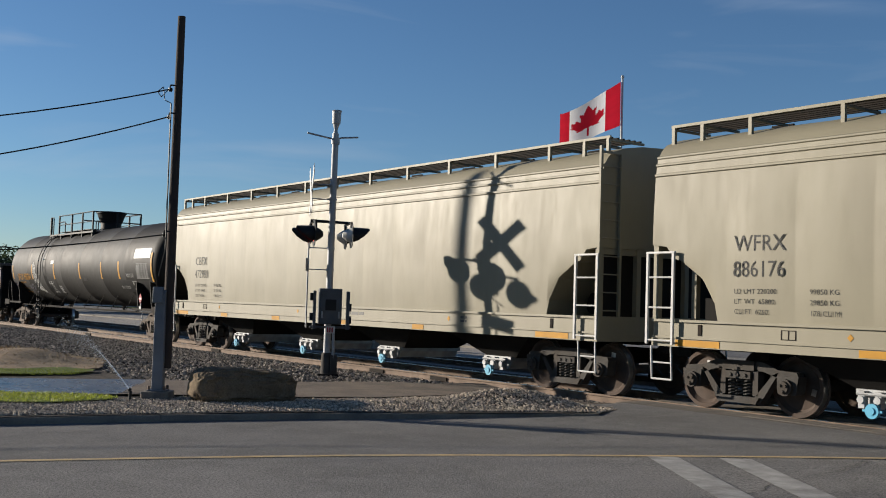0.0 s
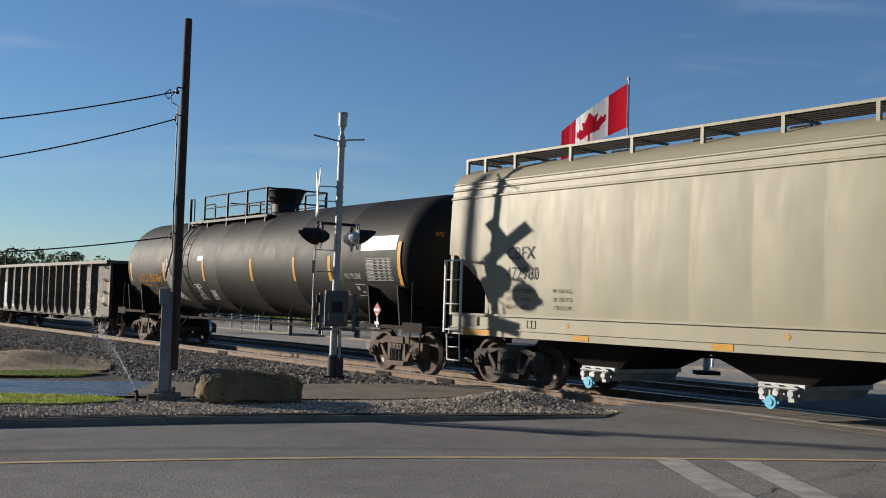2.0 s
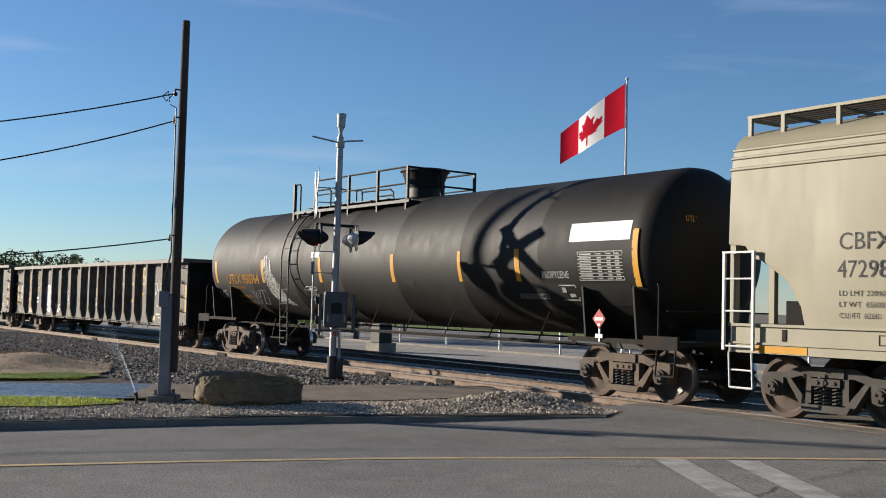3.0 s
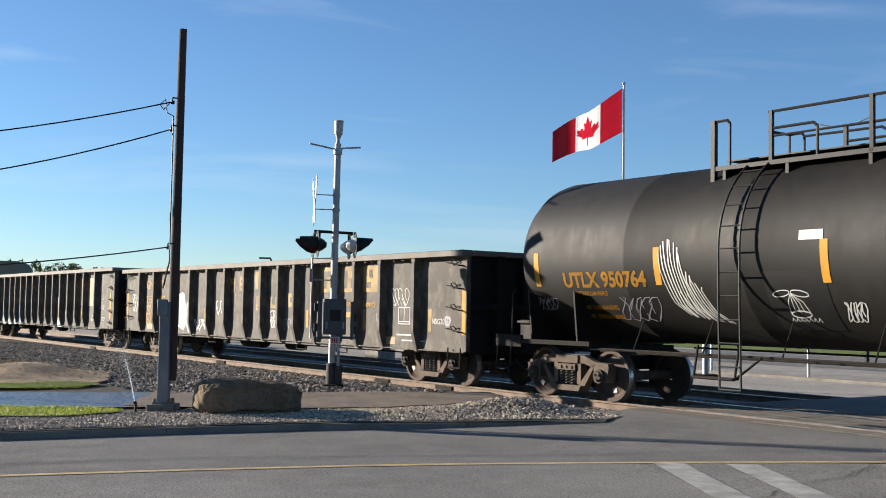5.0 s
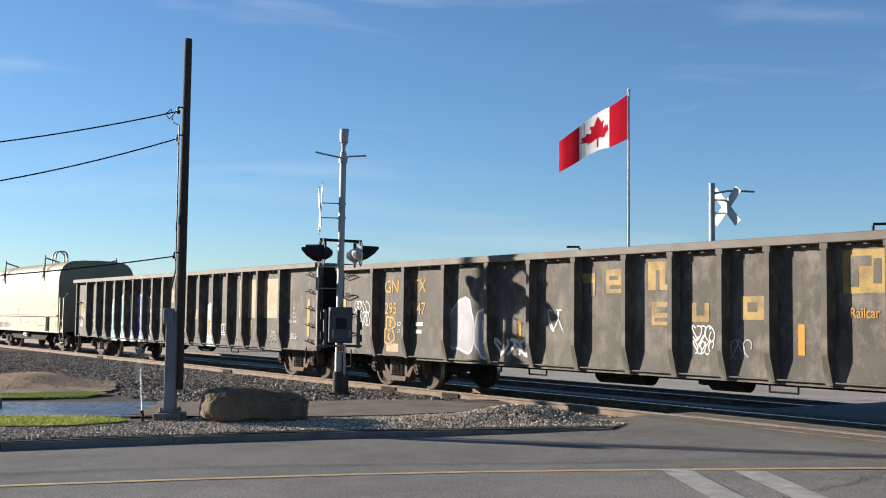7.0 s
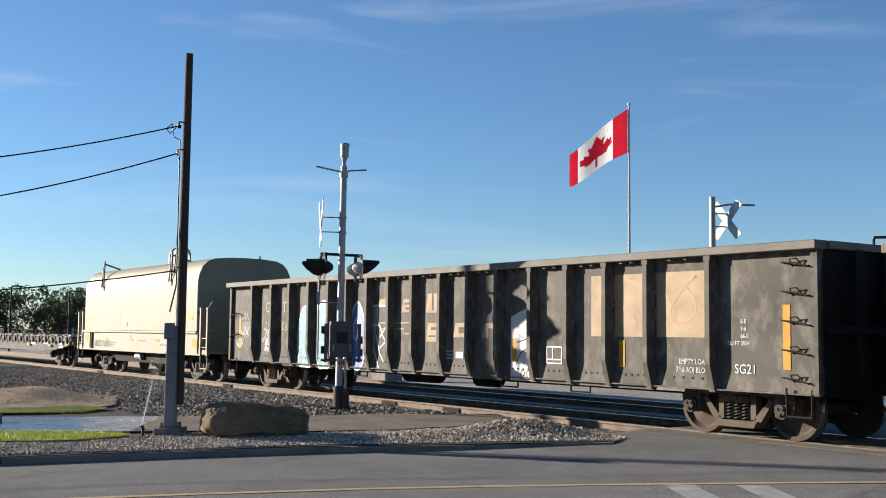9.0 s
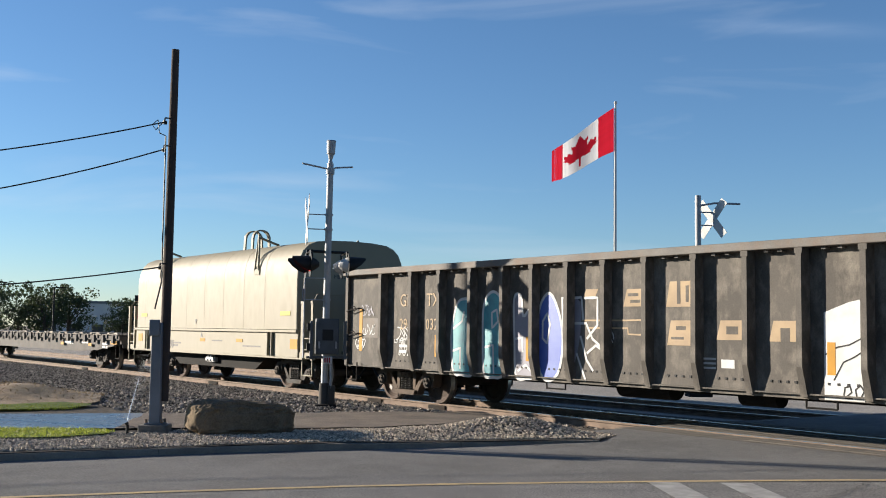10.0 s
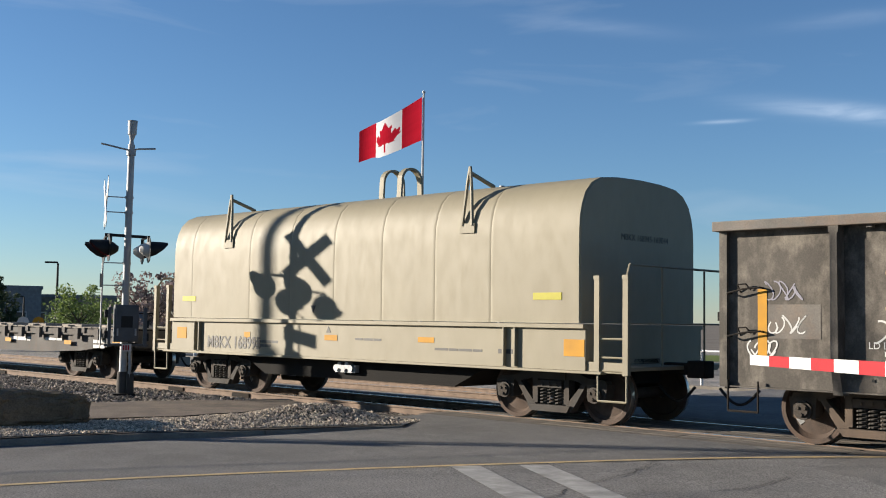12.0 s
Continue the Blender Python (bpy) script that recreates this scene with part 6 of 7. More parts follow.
def inside(poly, x, y):
    c = False
    for (xa, ya), (xb, yb) in zip(poly, poly[1:] + poly[:1]):
        if (ya > y) != (yb > y) and x < (xb - xa) * (y - ya) / (yb - ya) + xa:
            c = not c
    return c


def stones(name, spots, size, material, label, seed, zfun):
    """Loose stones lying on the ground."""
    rng = np.random.default_rng(seed)
    n = len(spots)
    base = np.array([(1, 0, 0), (0, 1, 0), (-1, 0, 0), (0, -1, 0), (0.2, 0.1, 1), (-0.1, 0.1, -1)], float)
    tri = np.array([(0, 1, 4), (1, 2, 4), (2, 3, 4), (3, 0, 4), (1, 0, 5), (2, 1, 5), (3, 2, 5), (0, 3, 5)])
    sc = rng.uniform(size[0], size[1], (n, 1, 1)) * rng.uniform(0.6, 1.25, (n, 1, 3)) * np.array([1, 1, 0.75])
    v = base[None] * sc * rng.uniform(0.75, 1.25, (n, 6, 1))
    a, b = rng.uniform(0, 6.28, n), rng.uniform(-0.6, 0.6, n)
    ca, sa_, cb, sb_ = np.cos(a), np.sin(a), np.cos(b), np.sin(b)
    x, y, z = v[..., 0], v[..., 1], v[..., 2]
    y, z = y * cb[:, None] - z * sb_[:, None], y * sb_[:, None] + z * cb[:, None]
    x, y = x * ca[:, None] - y * sa_[:, None], x * sa_[:, None] + y * ca[:, None]
    p = np.array([(px, py, zfun(px, py)) for px, py in spots])
    v = np.stack([x + p[:, :1], y + p[:, 1:2], z + p[:, 2:3] + sc[:, :, 2].mean(1, keepdims=True) * 0.35], -1).reshape(-1, 3)
    f = (tri[None] + 6 * np.arange(n)[:, None, None]).reshape(-1, 3)
    me = bpy.data.meshes.new(name)
    me.from_pydata(v.tolist(), [], f.tolist())
    me.materials.append(material)
    return thing(name, label, "gravel", kind="stuff", data=me)


PATHAREA = [(-16.0, 14.85), (-9.0, 15.95), (-6.71, 16.4), (-4.9, 16.55), (-3.77, 16.9), (-2.0, 17.05), (-0.83, 17.5), (0.05, 18.2), (0.74, 19.15), (1.7, 19.9), (1.0, 21.9), (-0.2, 21.5), (-2.45, 20.33), (-5.2, 19.6), (-7.77, 19.05), (-18, 17.2)]
LAWNAREA = [(-16.0, 11.4), (-9.0, 13.6), (-6.1, 14.92), (-5.2, 15.25), (-4.75, 15.75), (-4.65, 16.1), (-5.2, 16.5), (-6.71, 16.4), (-9.0, 15.95), (-16.0, 14.85)]
DIRTAREA = [(-13.0, 19.4), (-8.2, 19.8), (-6.7, 20.8), (-6.7, 22.1), (-7.6, 25.2), (-9.0, 26.3), (-13, 26.0)]
FRONT = [(-9.5, 11.75), (-5.45, 13.6), (-3.6, 14.5), (-1.55, 15.4), (0.9, 15.95), (2.36, 16.3), (3.0, 17.5), (2.2, 18.2), (0.9, 18.4), (-0.83, 17.5), (-2.0, 17.05), (-3.77, 16.9), (-4.65, 16.1), (-4.75, 15.75), (-6.1, 14.92), (-9.0, 13.6)]
rng = random.Random(77)
spots = []
while len(spots) < 34000:
    x, y = rng.uniform(-8, 3.1), rng.uniform(12, 18.4)
    if inside(FRONT, x, y) and (y < 17.9 or x < 2.0):
        spots.append((x, y))
stones("verge_gravel", spots, (0.011, 0.029), PEBBLE, "loose beige and grey river gravel behind the kerb", 1, island_z)
spots = []
while len(spots) < 30000:
    q, o = rng.uniform(-48, -14.5), rng.uniform(1.3, 7.5)
    if rng.random() > 1.25 - o / 9:
        continue
    p = on_track(q, o)
    if inside(PATHAREA, p.x, p.y) or inside(FRONT, p.x, p.y) or inside(LAWNAREA, p.x, p.y) or (inside(DIRTAREA, p.x, p.y) and rng.random() < 0.55):
        continue
    spots.append((p.x, p.y))
stones("ballast", spots, (0.018, 0.044), STONE, "dark grey crushed-stone ballast beside the rails", 2, lambda x, y: max(island_z(x, y), -0.10) if to_track(x, y)[1] > 1.7 else -0.11)
spots = []
while len(spots) < 24000:
    q, o = -13.4 - 46 * rng.random() ** 1.5, 1.75 - 4.1 * rng.random() ** 1.6
    p = on_track(q, o)
    spots.append((p.x, p.y))
stones("track_ballast", spots, (0.022, 0.05), STONE, "dark grey crushed-stone ballast between the ties", 3, lambda x, y: -0.165 if to_track(x, y)[1] < 1.35 else -0.13)

# grass blades and weeds
s = Shape()
for i in range(11000):
    while True:
        x, y = rng.uniform(-10.5, -4.6), rng.uniform(12.9, 16.6)
        if inside(LAWNAREA, x, y):
            break
    z, h, a = island_z(x, y) + 0.03, rng.uniform(0.02, 0.05), rng.uniform(0, 6.28)
    c, d = math.cos(a) * 0.008, math.sin(a) * 0.008
    lx, ly = rng.uniform(-0.04, 0.04), rng.uniform(-0.04, 0.04)
    s.add([(x - c, y - d, z), (x + c, y + d, z), (x + lx, y + ly, z + h)], [(0, 1, 2)])
for i in range(1500):
    u, v = rng.random(), rng.random()
    x, y = -10 + 3.3 * u, 19.6 + 0.9 * v + 0.6 * u * u
    z, h, a = island_z(x, y) + 0.03, rng.uniform(0.02, 0.05), rng.uniform(0, 6.28)
    s.add([(x - 0.008, y, z), (x + 0.008, y, z), (x + rng.uniform(-0.04, 0.04), y + 0.02, z + h)], [(0, 1, 2)])
one("grass_blades", s, BLADE, "short green grass blades", "grass", kind="stuff", smooth=0)
s = Shape()
for i in range(2600):
    x, y = rng.gauss(-8.9, 1.6), rng.gauss(22.8, 1.5)
    if not inside(DIRTAREA, x, y):
        continue
    z, h = island_z(x, y) + 0.02, rng.uniform(0.02, 0.07)
    a = rng.uniform(0, 6.28)
    s.add([(x - 0.01 * math.cos(a), y - 0.01 * math.sin(a), z), (x + 0.01 * math.cos(a), y + 0.01 * math.sin(a), z), (x + rng.uniform(-0.1, 0.1), y + rng.uniform(-0.1, 0.1), z + h)], [(0, 1, 2)])
one("dry_grass", s, STRAW, "dry straw-coloured weeds on the dirt bank", "grass", kind="stuff", smooth=0)

# ---- the track
track = thing("railway_track", "rusty rails on weathered wooden ties", "railway track", kind="structure")
bed = Shape()
bed.grid([[tuple(on_track(q, o, z)) for q in (-400, -150, -60, -13.2)] for o, z in ((-5.0, -0.37), (-3.2, -0.20), (-2.2, -0.175), (1.5, -0.175), (2.4, -0.135))], flip=False)
part("ballast_bed", bed, BALLAST, track, smooth=0)


def rail_shape(o, s0, s1, k):
    prof = [(-0.07, -0.172), (0.07, -0.172), (0.07, -0.160), (0.012, -0.145), (0.010, -0.045), (0.036, -0.035), (0.036, -0.006), (0.030, 0.0), (-0.030, 0.0), (-0.036, -0.006), (-0.036, -0.035), (-0.010, -0.045), (-0.012, -0.145), (-0.07, -0.160)]
    s = Shape()
    n = len(prof)
    pts = [tuple(on_track(s0, o + a, z + k)) for a, z in prof] + [tuple(on_track(s1, o + a, z + k)) for a, z in prof]
    for i in range(n):
        s.add([pts[i], pts[(i + 1) % n], pts[n + (i + 1) % n], pts[n + i]], [(0, 1, 2, 3)], 1 if i == 7 else 0)
    return s


for o in (-0.7535, 0.7535):
    part("rail", rail_shape(o, -420, 60, 0), [RUST, RAILTOP], track, "rusty rail with a polished head", smooth=0)
for o in (-5.5, -7.0):
    part("rail", rail_shape(o, -420, -13.2, -0.20), [RUST, RAILTOP], track, "rusty rail with a polished head", smooth=0)
joint = Shape()
for q in (-21.9, -19.4, -31.0, -43.0):
    p0, p1 = on_track(q - 0.3, 0.80), on_track(q + 0.3, 0.80)
    a = on_track(q - 0.3, 0.765)
    b = on_track(q + 0.3, 0.765)
    joint.hexa([(a.x, a.y, -0.13), (b.x, b.y, -0.13), (p1.x, p1.y, -0.13), (p0.x, p0.y, -0.13), (a.x, a.y, -0.05), (b.x, b.y, -0.05), (p1.x, p1.y, -0.05), (p0.x, p0.y, -0.05)])
part("joint_bar", joint, GRIME, track)
tie = Shape().box(-0.115, 0.115, -1.3, 1.3, -0.30, -0.172).mesh("tie", TIE)
for i in range(150):
    q = -13.6 - i * 0.52
    p = on_track(q, random.uniform(-0.04, 0.04))
    part("tie", tie, None, track, at=pose(p.x, p.y, random.uniform(-0.01, 0.004), 0, 0, -BEAR + random.uniform(-1.5, 1.5)))
spike = Shape().box(-0.09, 0.09, -0.19, 0.19, -0.174, -0.160).box(-0.02, 0.02, 0.09, 0.13, -0.16, -0.13).box(-0.02, 0.02, -0.13, -0.09, -0.16, -0.13).mesh("tie_plate", RUST)
for i in range(90):
    for o in (-0.7535, 0.7535):
        p = on_track(-13.6 - i * 0.52, o)
        part("tie_plate", spike, None, track, at=pose(p.x, p.y, 0.0, 0, 0, -BEAR))

# crossing planks between and beside the rails
crossing = thing("crossing_deck", "brown timber and asphalt crossing deck between the rails", "level crossing", kind="structure")
pk = Shape().box(-1.21, 1.21, -0.115, 0.115, -0.12, -0.006).mesh("plank", PLANK)
for o in (-1.35, -1.1, -0.53, -0.28, -0.03, 0.22, 0.47, 0.98, 1.22, 1.46):
    for i in range(9):
        p = on_track(-12.0 + i * 2.44, o)
        part("plank", pk, None, crossing, at=pose(p.x, p.y, random.uniform(-0.006, 0.002), 0, 0, -BEAR))

# ---- boulder
bm = bmesh.new()
bmesh.ops.create_icosphere(bm, subdivisions=5, radius=1.0)
for v in bm.verts:
    c = v.co
    p = Vector([math.copysign(abs(a) ** 0.55, a) for a in c])
    p = Vector((p.x * 0.80, p.y * 0.36, p.z * 0.25))
    n0 = noise.fractal(c * 1.7 + Vector((3, 1, 7)), 1.0, 2.0, 5)
    n1 = noise.fractal(c * 5.0, 0.9, 2.0, 4)
    n2 = abs(noise.noise(c * 2.6 + Vector((9, 2, 4))))
    k = 1 + 0.14 * n0 + 0.09 * n1 - 0.10 * n2
    p = Vector((p.x * (1 + 0.06 * n0 + 0.03 * n1), p.y * k, p.z * (1 + 0.10 * n0 + 0.10 * n1)))
    p.z += 0.05 * (1 if c.x < 0 else 0.2) * max(0, c.z) - 0.05 * c.x * max(0, c.z)
    v.co = p
me = bpy.data.meshes.new("boulder")
bm.to_mesh(me)
bm.free()
me.materials.append(ROCK)
me.shade_smooth()
me.set_sharp_from_angle(angle=radians(28))
thing("boulder", "long flat-topped brown boulder on the gravel", "boulder", pose(-2.92, 16.52, 0.19, 0, 0, 30), data=me)

# ---- the leaning timber pole on its steel stub
pole = thing("utility_pole", "dark creosoted timber pole bolted to a grey steel stub", "utility pole", pose(-4.19, 16.48, 0.02))
foot = Shape().box(-0.21, 0.20, -0.2, 0.2, -0.12, 0.09)
part("footing", foot, CONCRETE, pole, "pale concrete footing", bevel=0.015)
stub = Shape()
stub.hexa([(-0.08, -0.10, 0.09), (0.085, -0.10, 0.09), (0.085, 0.06, 0.09), (-0.08, 0.06, 0.09), (-0.075, -0.10, 1.60), (0.07, -0.10, 1.60), (0.07, 0.06, 1.60), (-0.075, 0.06, 1.60)])
stub.box(-0.14, 0.14, -0.14, 0.11, 0.09, 0.115)
part("steel_stub", stub, GREYST, pole, "grey painted steel stub", bevel=0.008)
for x in (-0.11, 0.115):
    for y in (-0.115, 0.085):
        part("bolt", Shape().cyl((x, y, 0.1), (x, y, 0.17), 0.022, n=6), RUST, pole)
shaft = Shape()
rings = []
for i in range(9):
    z, r = 0.43 + i * 0.667, 0.080 - 0.0027 * i
    rings.append([(0.088 + 0.002 * i + r * math.cos(a * math.tau / 14), 0.06 + r * math.sin(a * math.tau / 14), z) for a in range(14)])
shaft.grid(rings, close=True)
shaft.add(rings[-1], [tuple(range(14))])
shaft.add(rings[0], [tuple(range(13, -1, -1))])
part("timber_shaft", shaft, WOOD, pole)
bx = Shape().box(-0.10, 0.05, -0.17, -0.10, 1.40, 1.64)
part("junction_box", bx, GREYST, pole, bevel=0.01)
fit = Shape()
for z in (4.62, 4.20, 2.42):
    fit.cyl((0.02, -0.02, z), (-0.02, -0.05, z), 0.03, n=8)
    fit.tube([(0.10, -0.09, z + 0.05), (0.02, -0.1, z + 0.06), (-0.0, -0.06, z)], 0.012, 5)
fit.tube([(-0.02, -0.05, 4.62), (-0.12, -0.08, 4.50), (-0.18, -0.07, 4.58), (-0.10, -0.05, 4.66), (-0.06, -0.1, 4.45), (0.04, -0.12, 4.40)], 0.007, 5)
fit.tube([(0.04, -0.11, 4.4), (0.05, -0.12, 2.2), (-0.03, -0.14, 1.8)], 0.012, 5)
part("wire_clamp", fit, BLACK, pole)


def wire(name, a, b, sag, label):
    c = bpy.data.curves.new(name, "CURVE")
    c.dimensions, c.bevel_depth, c.bevel_resolution = "3D", 0.011, 1
    sp = c.splines.new("POLY")
    sp.points.add(24)
    for i, p in enumerate(sp.points):
        u = i / 24
        q = Vector(a).lerp(Vector(b), u)
        p.co = (q.x, q.y, q.z - sag * 4 * u * (1 - u), 1)
    c.materials.append(BLACK)
    return thing(name, label, "wire", group="overhead wires", data=c)


OUT = Vector((-12.79, 26.69, 0))
wire("overhead_wire", (-4.21, 16.43, 4.64), (-12.9, 13.9, 3.6), 0.40, "black overhead wire from the timber pole")
wire("overhead_wire", (-4.21, 16.43, 4.22), (-12.9, 15.5, 3.1), 0.45, "black overhead wire from the timber pole")
wire("overhead_wire", (-4.21, 16.43, 2.44), (-12.9, 13.9, 2.05), 0.30, "low slack cable from the timber pole")

# a second timber pole that throws its shadow on the train
pole2 = thing("utility_pole", "tall dark timber pole standing on the verge", "utility pole", pose(OUT.x, OUT.y, -0.1))
part("timber_shaft", Shape().cyl((0, 0, 0), (0, 0, 8.0), 0.16, 0.12, n=14), WOOD, pole2)
part("junction_box", Shape().box(-0.25, 0.25, -0.25, -0.1, 4.35, 4.75), GREYST, pole2)

# ---- steel sign frame at the path
post = thing("sign_frame", "dark steel sign frame on a concrete footing", "sign frame", pose(-7.62, 18.02, 0.03))
part("footing", Shape().box(-0.25, 0.20, -0.2, 0.2, -0.1, 0.12), CONCRETE, post, bevel=0.015)
part("post", Shape().box(-0.05, 0.05, -0.05, 0.05, 0.12, 4.07), BLACK, post, bevel=0.006)
part("top_bar", Shape().box(-2.2, 0.05, -0.045, 0.045, 4.07, 4.17), BLACK, post, bevel=0.006)
part("sign_panel", Shape().box(-0.9, 0.10, -0.08, -0.055, 1.05, 1.42), GREYST, post)

# ---- the near crossing signal
MX, MY = -2.30, 22.36
sig = thing("crossing_signal", "galvanised crossing signal mast with crossbuck and black flasher lamps", "crossing signal", pose(MX, MY, -0.03, 0, 0, 14))
part("base_plate", Shape().box(-0.36, 0.32, -0.3, 0.3, -0.08, 0.03).box(-0.2, 0.22, -0.2, 0.2, 0.03, 0.08), GRIME, sig)
part("mast", Shape().cyl((0, 0, 0.05), (0.03, 0, 4.98), 0.072, 0.066, n=18), ALU, sig)
part("mast_shroud", Shape().cyl((0, 0, 0.05), (0, 0, 0.50), 0.115, 0.10, n=12).box(0.06, 0.20, -0.14, 0.02, 0.06, 0.46), TRUCKG, sig, bevel=0.01)
part("bell", Shape().cyl((0.03, 0, 4.98), (0.03, 0, 5.06), 0.05, 0.035, n=12).cyl((0.03, 0, 5.06), (0.035, 0, 5.18), 0.035, 0.07, n=12).cyl((0.035, 0, 5.18), (0.04, 0, 5.44), 0.085, 0.095, n=16).cyl((0.04, 0, 5.44), (0.04, 0, 5.46), 0.105, 0.09, n=16), ALU, sig, "grey bell on the mast top", bevel=0.0)
part("top_arm", Shape().tube([(-0.55, 0, 4.96), (-0.1, 0, 4.88), (0.03, 0, 4.86)], 0.019, 6), ALU, sig)
part("top_arm", Shape().tube([(0.03, 0, 4.86), (0.16, 0, 4.90), (0.50, 0, 4.93)], 0.019, 6), ALU, sig)
part("collar", Shape().cyl((0.028, 0, 4.76), (0.028, 0, 4.88), 0.09, n=14), ALU, sig)
cb = Shape()
for a in (45, -45):
    c, d = math.cos(radians(a)), math.sin(radians(a))
    q = [(0.60, 0.115), (-0.60, 0.115), (-0.60, -0.115), (0.60, -0.115)]
    yz = [(u * c - v * d, u * d + v * c) for u, v in q]
    x = -0.425 if a > 0 else -0.405
    cb.hexa([(x - 0.012, yz[0][0], yz[0][1] + 3.80), (x - 0.012, yz[1][0], yz[1][1] + 3.80), (x - 0.012, yz[2][0], yz[2][1] + 3.80), (x - 0.012, yz[3][0], yz[3][1] + 3.80),
             (x, yz[0][0], yz[0][1] + 3.80), (x, yz[1][0], yz[1][1] + 3.80), (x, yz[2][0], yz[2][1] + 3.80), (x, yz[3][0], yz[3][1] + 3.80)])
part("crossbuck", cb, WHITE, sig, "white crossbuck boards seen edge on", pose(0, 0, 0, 0, 0, -3))
br = Shape()
for z in (3.62, 3.92):
    br.cyl((-0.40, 0, z), (0.02, 0, z), 0.012, n=6)
    br.cyl((0.02, 0, z - 0.02), (0.02, 0, z + 0.02), 0.085, n=12)
for z in (2.62, 2.18):
    br.cyl((-0.44, 0, z), (0.02, 0, z), 0.012, n=6)
    br.cyl((0.01, 0, z - 0.02), (0.01, 0, z + 0.02), 0.085, n=12)
part("bracket", br, ALU, sig)
part("sign_board", Shape().box(-0.46, -0.445, -0.30, 0.30, 2.14, 2.40), GREYST, sig, "narrow grey sign board seen edge on", pose(0, 0, 0, 0, 0, -12))
part("conduit", Shape().cyl((-0.43, 0.1, 1.0), (-0.43, 0.1, 2.62), 0.018, n=6), ALU, sig)
arm = Shape().cyl((-0.42, 0, 3.17), (0.42, 0, 3.15), 0.03, n=8)
arm.cyl((-0.36, -0.40, 3.15), (-0.36, 0.40, 3.15), 0.026, n=8).cyl((0.36, -0.40, 3.13), (0.36, 0.40, 3.13), 0.026, n=8)
for x in (-0.36, 0.36):
    for y in (-0.38, 0.38):
        arm.tube([(x, y, 3.14), (x, y, 3.02)], 0.03, 6)
part("lamp_arm", arm, BLACK, sig)


def flasher(x, y, way, lit):
    z = 2.88
    lamp = part("flasher", Shape().cyl((x, y, z), (x - way * 0.11, y, z), 0.16, 0.10, n=20).cyl((x - way * 0.11, y, z), (x - way * 0.17, y, z), 0.10, 0.05, n=16), WHITE if way > 0 else BLACK, sig, "round flasher lamp housing")
    part("target", Shape().cyl((x, y, z), (x + way * 0.012, y, z), 0.255, n=28), BLACK, lamp, "black round backing disc")
    hood = Shape()
    n = 12
    rows = []
    for d, r, sp in ((0.012, 0.165, 150), (0.12, 0.165, 130), (0.26, 0.160, 90), (0.36, 0.155, 45)):
        rows.append([(x + way * d, y + r * math.sin(radians(-sp + 2 * sp * i / n)), z + r * math.cos(radians(-sp + 2 * sp * i / n))) for i in range(n + 1)])
    hood.grid(rows)
    hood.grid([[(px, y + (py - y) * 0.96, z + (pz - z) * 0.96) for px, py, pz in row] for row in rows], flip=True)
    part("hood", hood, BLACK, lamp, "black visor hood")
    part("lens", Shape().cyl((x + way * 0.012, y, z), (x + way * 0.035, y, z), 0.145, 0.12, n=20), REDLENS if lit else RED, lamp, "red lens")


flasher(-0.38, -0.38, -1, True)
flasher(-0.38, 0.38, -1, False)
flasher(0.36, -0.38, 1, False)
flasher(0.36, 0.38, 1, False)
box = part("control_box", Shape().box(-0.22, 0.24, -0.28, -0.06, 1.08, 1.80), BOXG, sig, "dark grey control box", bevel=0.02)
part("box_door", Shape().box(-0.19, 0.21, -0.295, -0.28, 1.12, 1.76), BOXG, box)
part("box_rail", Shape().cyl((-0.40, -0.2, 1.02), (0.44, -0.2, 1.02), 0.025, n=8).box(-0.34, -0.28, -0.26, -0.16, 0.98, 1.75).box(0.34, 0.40, -0.26, -0.16, 0.98, 1.75), BOXG, sig)
for x, z in ((-0.40, 1.15), (0.37, 1.35), (-0.40, 1.55), (0.37, 1.1)):
    part("box_tab", Shape().box(x, x + 0.07, -0.25, -0.17, z, z + 0.15), BLACK, sig)
for x in (-0.16, 0.18):
    part("hinge", Shape().cyl((x, -0.30, 1.2), (x, -0.30, 1.34), 0.018, n=8), ALU, box)
part("cover_plate", Shape().box(-0.10, 0.12, -0.305, -0.293, 1.36, 1.58), BLACK, box)
st = Shape()
for i in range(3):
    st.box(-0.05 + i * 0.045, -0.025 + i * 0.045, -0.31, -0.297, 0.92, 1.02)
plq = part("striped_plate", Shape().box(-0.07, 0.11, -0.297, -0.285, 0.90, 1.04), WHITE, sig, "small red and white striped plate")
part("stripe", st, RED, plq)
part("cable", Shape().tube([(0.10, -0.1, 1.05), (0.12, -0.12, 0.6), (0.1, -0.1, 0.1)], 0.03, 6), ALU, sig)

# ---- the far crossing signal, beyond the train
sig2 = thing("crossing_signal", "galvanised crossing signal mast with a sunlit white crossbuck", "crossing signal", pose(6.90, 29.20, -0.03))
part("mast", Shape().cyl((0, 0, 0), (0, 0, 5.30), 0.085, 0.08, n=16), ALU, sig2)
part("base_plate", Shape().box(-0.3, 0.3, -0.3, 0.3, -0.05, 0.05), GRIME, sig2)
